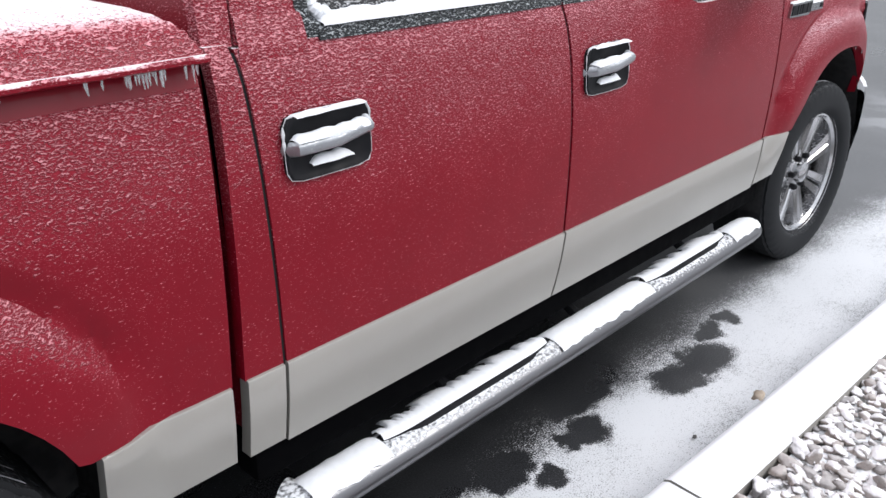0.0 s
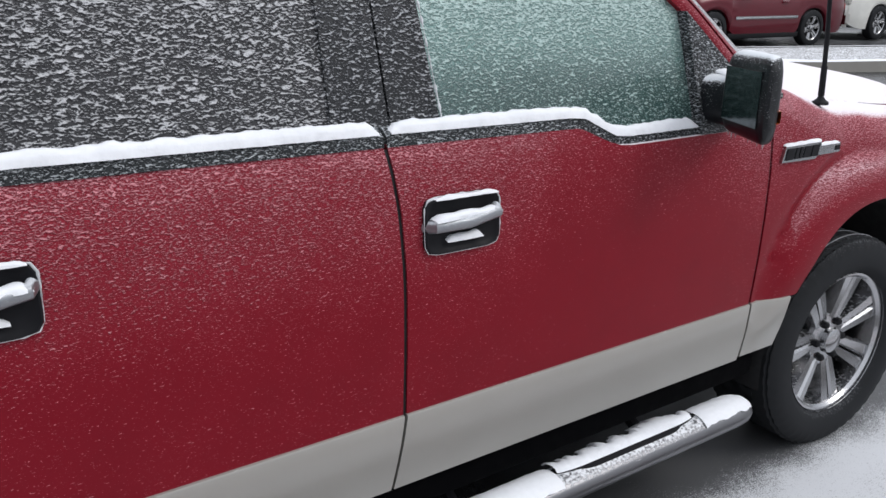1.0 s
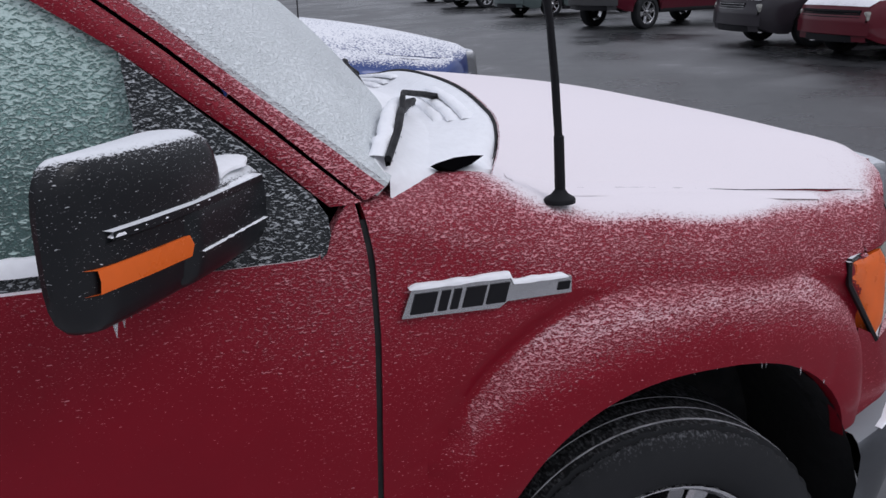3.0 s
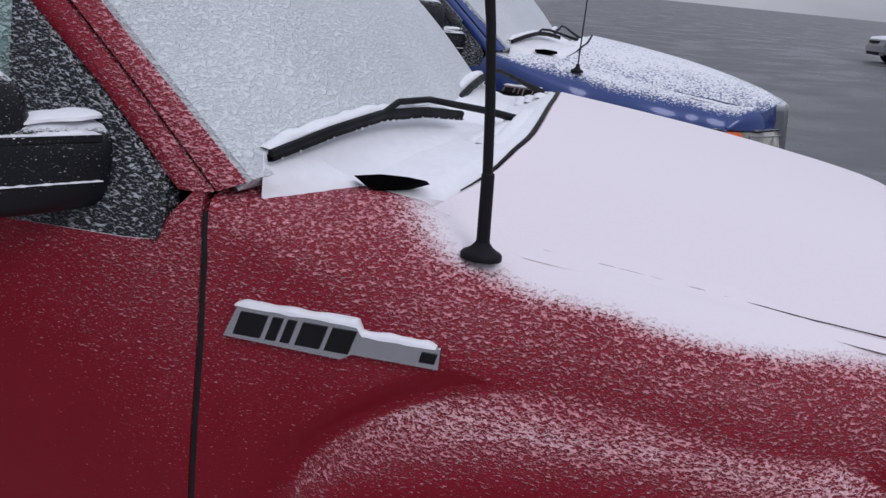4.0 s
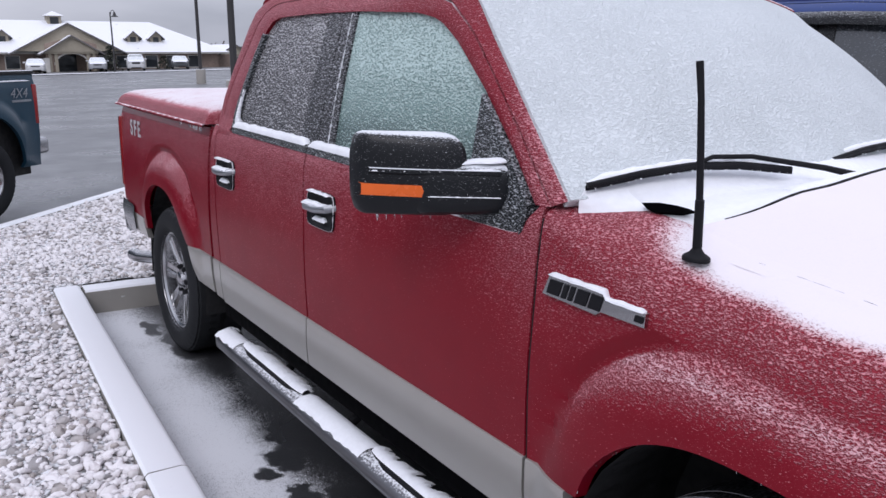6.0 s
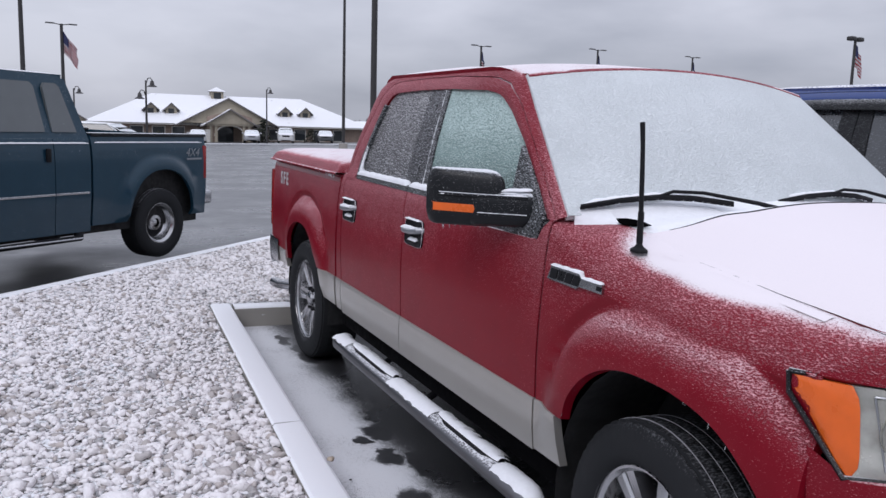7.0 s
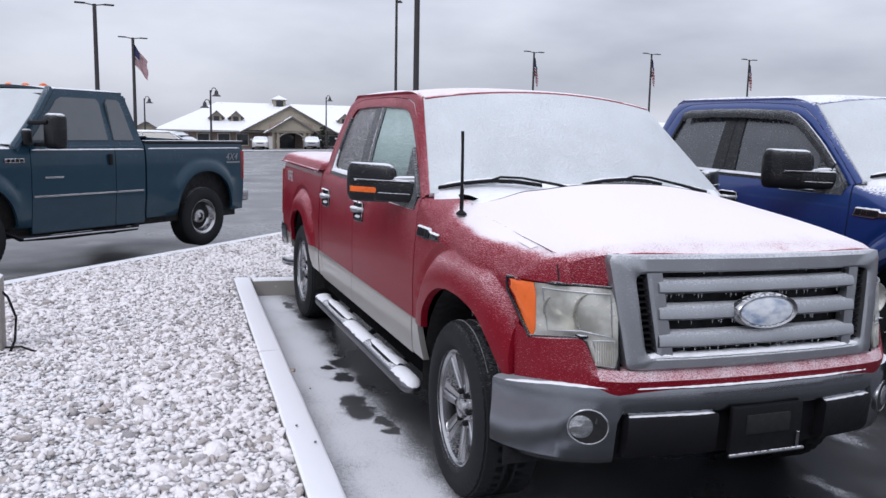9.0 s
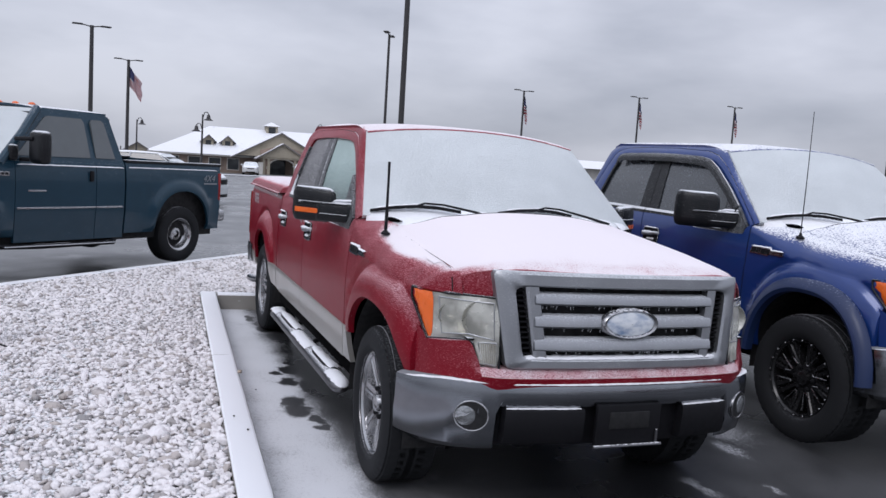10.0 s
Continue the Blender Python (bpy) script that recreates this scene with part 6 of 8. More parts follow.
hsum = math_node(nt, "MULTIPLY_ADD", mask, 2.0, a1.outputs["Fac"])
bump(nt, p, hsum, 0.30, 0.004)
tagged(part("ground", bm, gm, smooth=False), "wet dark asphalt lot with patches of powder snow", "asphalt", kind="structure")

KA = radians(-2.9)
K_MAT = Matrix.Translation((-4.72, -1.245, 0)) @ Matrix.Rotation(KA, 4, "Z")
M_kerb = frosted("concrete_kerb", (0.30, 0.285, 0.26), 0.85, up=(0.3, 0.75, 1.15), even=0.05, fleck=28, edge=0.14)


def kerb_run(name, m, length, label, width=0.165, h=0.158):
    """A run of cast kerb stones with open joints between them."""
    k = thing(name, m, label, "kerb", kind="structure")
    n = max(1, round(length / 2.45))
    for i in range(n):
        x0, x1 = length * i / n + 0.004, length * (i + 1) / n - 0.004
        bm = bmesh.new()
        prof = [(-0.0, -0.12), (0.0, h - 0.03), (-0.012, h - 0.008), (-0.03, h), (-width + 0.012, h), (-width, h - 0.012), (-width, -0.12)]
        rows = []
        for x in lin(x0, x1, 12):
            rows.append([(x, y + 0.003 * noise.noise(Vector((x * 3, z * 9, i))), z + 0.003 * noise.noise(Vector((x * 5, y * 9, i + 4)))) for y, z in prof])
        vs = sheet(bm, rows)
        bm.faces.new(vs[0])
        bm.faces.new(list(reversed(vs[-1])))
        part("kerb_stone", bm, M_kerb, k)
    return k


kerb_run("kerb_side", K_MAT, 10.8, "pale concrete kerb beside the truck under a film of snow")
kerb_run("kerb_rear", Matrix.Translation((-4.72, -1.245, 0)) @ Matrix.Rotation(KA + radians(90), 4, "Z") @ Matrix.Diagonal((1, -1, 1, 1)) @ Matrix.Diagonal((1, -1, 1, 1)), 6.0, "pale concrete kerb behind the truck, its face bare and damp")
D_ANG = math.atan2(-0.449 + 3.311, -8.135 + 5.098)
kerb_run("kerb_far", Matrix.Translation((-2.6, -5.67, -0.03)) @ Matrix.Rotation(D_ANG, 4, "Z") @ Matrix.Diagonal((1, 1, 1, 1)), 9.4, "thin snowy kerb edging the gravel island", 0.12, 0.175)


def in_island(x, y):
    q = K_MAT.inverted() @ Vector((x, y, 0))
    if q.x > -0.17 and q.y > -0.17:
        return False
    nx, ny = -math.sin(D_ANG), math.cos(D_ANG)
    return (x + 2.6) * nx + (y + 5.67) * ny < -0.12 and y < 1.4


M_stone, nt, p = nodes_of("river_pebbles")
geo = nt.nodes.new("ShaderNodeNewGeometry")
info = nt.nodes.new("ShaderNodeObjectInfo")
rnd = math_node(nt, "FRACT", math_node(nt, "ADD", geo.outputs["Random Per Island"], info.outputs["Random"]))
cr = nt.nodes.new("ShaderNodeValToRGB")
cr.color_ramp.elements[0].color, cr.color_ramp.elements[1].color = (0.13, 0.125, 0.125, 1), (0.36, 0.32, 0.30, 1)
for pos, c in ((0.12, (0.20, 0.18, 0.175)), (0.35, (0.38, 0.32, 0.28)), (0.55, (0.30, 0.275, 0.265)), (0.75, (0.42, 0.35, 0.31))):
    e = cr.color_ramp.elements.new(pos)
    e.color = (*c, 1)
nt.links.new(rnd, cr.inputs[0])
g1 = tex(nt, "ShaderNodeTexNoise", 55.0, 4.0)
g2 = tex(nt, "ShaderNodeTexNoise", 14.0, 3.0)
tone = mix_col(nt, ramp_val(nt, g1.outputs["Fac"], 0.35, 0.7, 0.0, 0.35), cr.outputs[0], (0.12, 0.115, 0.11))
dot = nt.nodes.new("ShaderNodeVectorMath")
dot.operation = "DOT_PRODUCT"
nt.links.new(geo.outputs["Normal"], dot.inputs[0])
dot.inputs[1].default_value = Vector((0.62, -0.08, 0.78)).normalized()
v = math_node(nt, "MULTIPLY_ADD", g1.outputs["Fac"], 0.5, dot.outputs["Value"])
v = math_node(nt, "MULTIPLY_ADD", g2.outputs["Fac"], 0.7, v)
v = math_node(nt, "MULTIPLY_ADD", math_node(nt, "FRACT", math_node(nt, "MULTIPLY", rnd, 7.31)), 0.45, math_node(nt, "ADD", v, 0.22))
g3 = tex(nt, "ShaderNodeTexNoise", 2.6, 4.0)
v = math_node(nt, "MULTIPLY_ADD", g3.outputs["Fac"], 0.9, math_node(nt, "ADD", v, -0.45))
mask = ramp_val(nt, v, 0.88, 1.30)
mask = math_node(nt, "MULTIPLY", mask, ramp_val(nt, math_node(nt, "FRACT", math_node(nt, "MULTIPLY", rnd, 23.7)), 0.10, 0.30, 0.25, 1.0))
nt.links.new(mix_col(nt, math_node(nt, "MULTIPLY", mask, 0.95), tone, (0.885, 0.855, 0.865)), p.inputs["Base Color"])
nt.links.new(mix_val(nt, mask, 0.5, 0.85), p.inputs["Roughness"])
bump(nt, p, g1.outputs["Fac"], 0.8, 0.012)

bm = bmesh.new()
corners = [(-2.48, -5.85), (-4.9, -3.55), (-6.5, -2.04), (-8.2, -0.43), (-10.0, 1.3), (-5.0, 1.3), (-4.85, -1.40), (-2.0, -1.56), (1.0, -1.71), (6.0, -1.97), (6.0, -6.5)]
bm.faces.new([bm.verts.new((x, y, 0.120)) for x, y in corners])
M_bed = frosted("gravel_bed", (0.10, 0.095, 0.09), 0.9, up=(0.5, 1.0, 0.45), even=0.36, fleck=60)
tagged(part("gravel_bed", bm, M_bed, smooth=False), "packed snowy gravel filling the kerbed island", "gravel", kind="structure")


def ico(sub):
    b = bmesh.new()
    bmesh.ops.create_icosphere(b, subdivisions=sub, radius=1.0)
    v = np.array([x.co[:] for x in b.verts])
    f = np.array([[q.index for q in t.verts] for t in b.faces])
    b.free()
    return v, f


rng = np.random.default_rng(4)
NEAR = (-2.35, -0.35, -2.05, -1.5)


def pebble_shape(base, r, k):
    """One pebble: a squashed, turned, uneven ball."""
    s = np.array([r * k.uniform(0.9, 1.5), r * k.uniform(0.7, 1.05), r * k.uniform(0.5, 0.75)])
    bumps = 1 + 0.26 * np.sin(base @ k.normal(0, 2.6, 3) + k.uniform(0, 6)) + 0.17 * np.sin(base @ k.normal(0, 4.2, 3))
    bumps = bumps + 0.10 * np.sign(base @ k.normal(0, 1, 3))
    v = base * bumps[:, None] * s
    a, b = k.uniform(0, 6.28), k.normal(0, 0.35)
    ca, sa, cb, sb = math.cos(a), math.sin(a), math.cos(b), math.sin(b)
    return v @ np.array([[cb, 0, sb], [0, 1, 0], [-sb, 0, cb]]).T @ np.array([[ca, -sa, 0], [sa, ca, 0], [0, 0, 1]]).T


fine, coarse = ico(2), ico(1)
spots = []
step = 0.0255
for x in np.arange(-9.2, 1.6, step):
    for y in np.arange(-5.2, 1.3, step):
        if y < -3.4 and x > -2.2:
            continue
        px, py = x + rng.uniform(-0.5, 0.5) * step * 1.2, y + rng.uniform(-0.5, 0.5) * step * 1.2
        if (py > -1.3 and px > -4.6) or not in_island(px, py):
            continue
        spots.append((px, py))
near, rest = [], []
for s in spots:
    (near if NEAR[0] < s[0] < NEAR[1] and NEAR[2] < s[1] < NEAR[3] else rest).append(s)
rng.shuffle(near)
rest += [tuple(s) for s in near[290:]]
V, F, at = [], [], 0
for px, py in rest:
    base = fine if px > -2.8 and py > -2.3 else coarse
    r = 0.0145 * rng.lognormal(0, 0.36) * (1.6 if rng.random() < 0.012 else 1.0)
    v = pebble_shape(base[0], r, rng) + (px, py, 0.113 + rng.uniform(-0.004, 0.018))
    V.append(v)
    F.append(base[1] + at)
    at += len(v)
V, F = np.concatenate(V), np.concatenate(F)
me = bpy.data.meshes.new("gravel")
me.vertices.add(len(V))
me.vertices.foreach_set("co", V.ravel())
me.loops.add(3 * len(F))
me.loops.foreach_set("vertex_index", F.ravel())
me.polygons.add(len(F))
me.polygons.foreach_set("loop_start", np.arange(0, 3 * len(F), 3))
me.polygons.foreach_set("use_smooth", np.ones(len(F), bool))
me.update(calc_edges=True)
me.materials.append(M_stone)
tagged(new("gravel", me), "rounded river pebbles with snow on their windward sides", "gravel", kind="stuff")

M_ice, nt, p = nodes_of("clear_ice")
p.inputs["Base Color"].default_value = (0.86, 0.88, 0.90, 1)
p.inputs["Transmission Weight"].default_value = 0.75
p.inputs["Roughness"].default_value = 0.18
p.inputs["IOR"].default_value = 1.31
M_glass_clean = frosted("thinly_frosted_dark_glass", (0.030, 0.036, 0.042), 0.10, coat=1.0, up=None, even=0.42, fleck=150, snow=(0.30, 0.33, 0.37), edge=0.4, height=(1.3, 1.9, 0.15))
crew_truck("pickup_truck", pose(0, 0, 0), "dark red crew cab pickup with beige lower panels, frosted with snow", M_red, M_red_low, M_beige, (0.405, M_rim, 0.264, 7))
crew_truck("pickup_truck", pose(0.03, 2.90, 0.10), "bright blue lifted crew cab pickup with black wheels and light snow", M_blue, M_blue, M_blue, (0.415, M_rim_black, 0.25, 8), lift=0.03, steps=False, visors=True, flares=True, whip=True, two_tone=False, snow_side=False)

# ---------------------------------------------------------------- single pebbles beside the kerb
shapes = []
for k in range(24):
    v = pebble_shape(fine[0], 0.0215, np.random.default_rng(100 + k))
    me = bpy.data.meshes.new("pebble")
    me.from_pydata([tuple(q) for q in v], [], [tuple(int(i) for i in f) for f in fine[1]])
    me.polygons.foreach_set("use_smooth", np.ones(len(me.polygons), bool))
    me.materials.append(M_stone)
    shapes.append(me)
bed = bpy.data.objects["gravel_bed"]
for k, (px, py) in enumerate(near[:290]):
    o = new("pebble", shapes[k % 24])
    o.parent = bed
    o.location = (px, py, 0.114 + rng.uniform(-0.004, 0.02))
    o.rotation_euler = (0, 0, rng.uniform(0, 6.28))
    s = rng.uniform(0.75, 1.3)
    o.scale = (s, s, s)
M_tan_stone = plain("tan_stone", (0.40, 0.33, 0.26), 0.8, vary=0.25, scale=60, grit=0.002)
M_dark_stone = plain("dark_stone", (0.10, 0.095, 0.09), 0.8, vary=0.3, scale=60, grit=0.002)
# the stray stones on the kerb and the pavement
for x, y, z, s in ((-1.50, -1.412, 0.172, 0.95), (0.38, -1.30, 0.014, 0.75), (-0.34, -1.515, 0.166, 0.4), (-1.61, -1.28, 0.010, 0.35), (-0.58, -1.561, 0.166, 0.38)):
    bare = shapes[3].copy()
    bare.materials[0] = M_tan_stone if s > 0.9 else M_dark_stone
    o = new("stray_stone", bare)
    o.location, o.scale = (x, y, z), (s, s, s)
    tagged(o, "single tan pebble lying on the snowy kerb" if s > 0.9 else "small dark pebble lying on the snowy kerb" if z > 0.1 else "single dark pebble lying on the snowy ground", "stone", "stray stones")

# pale letters on the bed side
cu = bpy.data.curves.new("decal", "FONT")
cu.body, cu.size, cu.extrude, cu.offset = "SFE", 0.125, 0.0008, 0.004
cu.space_character = 1.35
ob = new("decal", cu)
me = bpy.data.meshes.new_from_object(ob.evaluated_get(bpy.context.evaluated_depsgraph_get()))
bpy.data.objects.remove(ob)
me.materials.clear()
me.materials.append(M_decal)
truck = bpy.data.objects["pickup_truck"]
de = new("decal", me)
de.parent = truck
de.matrix_local = Matrix(((1, 0, 0, -4.37), (0, 0, -1, -side_y(-4.2, 1.19) - 0.004), (0, 1, 0, 1.150), (0, 0, 0, 1)))


# ---------------------------------------------------------------- far things: tilt of true upright against the bay
UP = Vector((-0.0146, -0.0148, 1.0)).normalized()
TILT = Vector((0, 0, 1)).rotation_difference(UP).to_matrix().to_4x4()


def stand(x, y, yaw=0.0, dz=0.0):
    """A pose on the sloping lot."""
    return Matrix.Translation((x, y, ground_z(x, y) + dz)) @ TILT @ Matrix.Rotation(radians(yaw), 4, "Z")


# ---------------------------------------------------------------- other parked vehicles
M_snowpaint = {}


def paint_of(color, snow=1.0):
    key = (color, snow)
    if key not in M_snowpaint:
        M_snowpaint[key] = frosted("car_paint", color, 0.32, 0.1, 0.3, up=(0.45, 0.9, 1.25 * snow), height=(0.7, 1.3, 0.12), fleck=110, edge=0.3, spec=0.3, film=0.15)
    return M_snowpaint[key]


M_tealglass = frosted("pale_side_glass", (0.10, 0.112, 0.118), 0.12, coat=0.5, up=None, even=0.15, fleck=30, edge=0.4, snow=(0.3, 0.33, 0.35))
M_sideglass = frosted("car_side_glass", (0.030, 0.036, 0.040), 0.08, coat=0.8, up=None, even=0.10, fleck=120, edge=0.35, snow=(0.5, 0.52, 0.54))
M_screensnow = frosted("snowed_screen", (0.50, 0.55, 0.57), 0.6, up=None, even=1.0, fleck=60, edge=0.4, snow=(0.84, 0.86, 0.88))


def car(name, m, label, color, L=4.8, W=1.82, H=1.45, wb=2.75, fo=0.95, hood=0.95, belt=0.98, base=0.24, a0=1.15, a1=1.95, c1=3.4, c0=4.1, deck=None, R=0.33,
        grille="slot", trim=None, pick=False, cladding=None, rim_mat=None, detail=False, snow=1.0, cat="car", lamps=True, rails=False, wipers=False):
    """A parked car, nose at x = 0 facing -x, ground at z = 0. a0..c0: feet and tops of the front and rear screens along x."""
    T = thing(name, m, label, cat, "parked cars across the lot")
    P = paint_of(color, snow)
    hw = W / 2
    deck = belt if deck is None else deck
    ax = (fo, fo + wb)
    arches = [(x, R, R * 1.22, R * 1.12, 2.2) for x in ax]
    xs = sorted(set(lin(0.0, L, 30) + [x + R * 1.22 * math.cos(a) for x in ax for a in lin(0.02, math.pi - 0.02, 15)]))
    xs = [x for x in xs if 0 <= x <= L]

    def plan(x):
        e = min(x, L - x)
        return hw * (0.80 + 0.20 * min(1.0, e / 0.55) ** 0.5)

    def top(x):
        return interp(x, (0.0, 0.12, a0, c0, L - 0.08, L), (hood - 0.16, hood - 0.06, belt, deck, deck - 0.02, deck - 0.10))

    def low(x):
        z = base
        for a in arches:
            z = max(z, arch_z(x, a, base))
        return z + 0.12 * max(0, 1 - min(x, L - x) / 0.25) * (z <= base + 0.01)
    for s in (-1, 1):
        bm = bmesh.new()
        rows = []
        for x in xs:
            t, b, w = top(x), low(x), plan(x)
            rows.append([(x, s * (w * interp(v, (0, 0.25, 0.62, 0.85, 1), (0.965, 0.995, 1.0, 0.985, 0.93)) + 0.012 * sum(max(0, 1 - abs(arch_r(x, b + (t - b) * v, a) - 1.1) / 0.15) for a in arches)), b + (t - b) * v) for v in lin(0, 1, 10)])
        vs = sheet(bm, rows)
        hem(bm, vs, lambda p: (p.x, p.y - s * 0.06, p.z))
        side = part("body_side", bm, P, T)
        if trim is not None:
            bm = bmesh.new()
            sheet(bm, [[(x, s * (plan(x) * 0.995 + 0.02), base + 0.30), (x, s * (plan(x) * 0.995 + 0.026), base + 0.325), (x, s * (plan(x) + 0.02), base + 0.35)] for x in lin(fo + R * 1.5, fo + wb - R * 1.5, 8)])
            part("trim_strip", bm, trim, side)
        bm = bmesh.new()
        for x in ((a0 + c0) / 2 if not pick else a1 + 0.35,):
            block(bm, (x - 0.10, s * (hw - 0.01), belt - 0.16), (x + 0.06, s * (hw + 0.018), belt - 0.12), 0.006)
        part("door_handle", bm, P, side)
        bm = bmesh.new()
        block(bm, (a0 + 0.30, s * (hw - 0.05), belt + 0.02), (a0 + 0.48, s * (hw + 0.20), belt + 0.17), 0.03)
        part("wing_mirror", bm, M_frostblack if cladding is not None else P, T)
    # hood, screens, roof, tail
    bm = bmesh.new()
    vs = sheet(bm, [[(x, y * plan(x) * 0.93, top(x) + 0.05 * (1 - y * y) * min(1, x / 0.3)) for y in lin(-1, 1, 13)] for x in lin(0.02, a0 + 0.05, 12)])
    hem(bm, vs, lambda p: (p.x, p.y, p.z - 0.03))
    part("hood", bm, P, T)
    th = hw * 0.72
    ends = [(a0, belt + 0.02, hw * 0.90), (a1, H - 0.06, th)], [(c0, deck + 0.01, hw * 0.88), (c1, H - 0.07, th)]
    for nm, (f, t) in zip(("windscreen", "rear_screen"), ends):
        bm = bmesh.new()
        sg = 1 if nm == "windscreen" else -1
        rows = [[(f[0] + (t[0] - f[0]) * v - sg * 0.07 * (1 - y * y) - sg * 0.03 * math.sin(math.pi * v), y * (f[2] + (t[2] - f[2]) * v), f[1] + (t[1] - f[1]) * v + 0.03 * math.sin(math.pi * v)) for v in lin(0, 1, 7)] for y in lin(-1, 1, 11)]
        sheet(bm, rows)
        part(nm, bm, M_screensnow, T, "screen covered by snow")
    bm = bmesh.new()
    rows = []
    for x in lin(a1 - 0.02, c1 + 0.02, 12):
        q = (x - a1) / (c1 - a1)
        z = H - 0.06 + 0.055 * math.sin(math.pi * min(1, max(0, q * 0.9 + 0.05)))
        rows.append([(x - (0.07 * (1 - y * y) if q < 0.1 else -0.05 * (1 - y * y) if q > 0.9 else 0), y * (th + 0.015), z - 0.045 * abs(y) ** 4) for y in lin(-1, 1, 13)])
    vs = sheet(bm, rows)
    hem(bm, vs, lambda p: (p.x, p.y, p.z - 0.02))
    part("roof", bm, P, T, "roof under snow")
    for s in (-1, 1):
        bm = bmesh.new()
        g = lambda z: hw * 0.93 + (th - hw * 0.93) * (z - belt) / (H - 0.06 - belt)
        poly = [(a0 + 0.04, belt), (a1, H - 0.065), (c1, H - 0.075), (c0 - 0.04, deck)]
        prism(bm, poly, lambda x, z: (x, s * (g(z) - 0.06), z), lambda x, z: (x, s * g(z), z))
        gl = part("side_glass", bm, M_sideglass, T)
        bm = bmesh.new()
        line = [(x, s * (g(z) + 0.004), z) for x, z in poly]
        tube(bm, line, 0.022, 6)
        mid = a1 + (c1 - a1) * (0.45 if not pick else 0.5)
        tube(bm, [(mid + 0.05, s * (g(belt) + 0.004), belt), (mid, s * (g(H - 0.07) + 0.004), H - 0.07)], 0.030, 6)
        part("window_frame", bm, P, gl)
        if rails:
            bm = bmesh.new()
            tube(bm, [(a1 + 0.1, s * th * 0.95, H - 0.05), (a1 + 0.2, s * th * 0.95, H + 0.03), (c1 - 0.2, s * th * 0.95, H + 0.03), (c1 - 0.05, s * th * 0.95, H - 0.05)], 0.018, 6)
            part("roof_rail", bm, M_frostblack, T)
    bm = bmesh.new()
    if not pick:
        sheet(bm, [[(x, y * plan(x) * 0.93, top(x) + 0.02 * (1 - y * y)) for y in lin(-1, 1, 9)] for x in lin(c0 - 0.02, L - 0.02, 6)])
        part("trunk_lid", bm, P, T)
    else:
        sheet(bm, [[(c0 - 0.02, y * hw * 0.93, z) for z in (base + 0.2, deck)] for y in lin(-1, 1, 3)])
        sheet(bm, [[(x, y * hw * 0.80, deck - 0.30) for x in (c0, L - 0.1)] for y in (-1, 1)])
        part("bed_floor", bm, P, T)
        for s in (-1, 1):
            bm = bmesh.new()
            block(bm, (c0 + 0.02, s * (hw - 0.12), deck - 0.05), (L - 0.03, s * (hw - 0.045), deck + 0.012), 0.012)
            part("bed_rail", bm, P if not detail else M_frostblack, T)
    bm = bmesh.new()
    block(bm, (0.25, -hw * 0.86, base + 0.02), (L - 0.2, hw * 0.86, belt - 0.06))
    block(bm, (a0 + 0.45, -hw * 0.68, belt - 0.1), (c0 - 0.45, hw * 0.68, H - 0.16))
    part("inside", bm, M_dark, T)
    for nm, sg, x0 in (("front_face", -1, 0.0), ("rear_face", 1, L)):
        bm = bmesh.new()
        rows = []
        for y in lin(-1, 1, 17):
            w = hw * 0.80 * y
            off = 0.10 * (1 - abs(y) ** 2.5)
            t, b = (hood - 0.14, base + 0.04) if sg < 0 else (deck - 0.08, base + 0.10)
            rows.append([(x0 + sg * (off - 0.01 + 0.05 * math.exp(-((z - (b + 0.28)) / 0.13) ** 2)), w * 1.0, z) for z in lin(b, t, 9)])
        sheet(bm, rows)
        fc = part(nm, bm, P if cladding is None else cladding, T)
        if sg < 0:
            bm = bmesh.new()
            z0, z1 = (hood - 0.36, hood - 0.19)
            ww = 0.55 if grille != "wide" else 0.86
            vs = sheet(bm, [[(x0 - 0.115 + 0.10 * abs(y * ww) ** 2.2, y * hw * 0.80 * ww, z) for z in lin(z0, z1, 3)] for y in lin(-1, 1, 9)])
            hem(bm, vs, lambda p: (p.x + 0.08, p.y, p.z))
            gr = part("grille", bm, M_black, fc)
            for k in range(4):
                z = z0 + (z1 - z0) * (k + 0.5) / 4
                bm = bmesh.new()
                tube(bm, [(x0 - 0.125 + 0.10 * abs(y * ww) ** 2.2, y * hw * 0.80 * ww, z) for y in lin(-1, 1, 7)], 0.009, 5)
                part("grille_bar", bm, M_rim if grille == "bars" else M_black, gr)
        if lamps:
            for s in (-1, 1):
                bm = bmesh.new()
                z = hood - 0.27 if sg < 0 else deck - 0.25
                block(bm, (x0 + sg * -0.14, s * hw * 0.60, z - 0.075), (x0 + sg * 0.025, s * hw * 0.815, z + 0.065), 0.025)
                part("headlight" if sg < 0 else "tail_lamp", bm, M_lens if sg < 0 else M_redlens, fc)
        bm = bmesh.new()
        sheet(bm, [[(x0 + sg * (0.14 - 0.13 * abs(y) ** 3), y * hw * 0.86, z) for z in (base + 0.14, base + 0.22, base + 0.32)] for y in lin(-1, 1, 13)])
        part("bumper", bm, trim if trim is not None and pick else (cladding or P), fc)
        if sg < 0:
            bm = bmesh.new()
            sheet(bm, [[(x0 - 0.150 + 0.13 * abs(y) ** 3, y * hw * 0.62, z) for z in (base + 0.03, base + 0.08, base + 0.13)] for y in lin(-1, 1, 9)])
            part("lower_grille", bm, M_black, fc)
    for s in (-1, 1):
        bm = bmesh.new()
        block(bm, (fo + R * 1.15, s * (hw - 0.10), base - 0.05), (fo + wb - R * 1.15, s * (hw - 0.025), base + 0.05), 0.015)
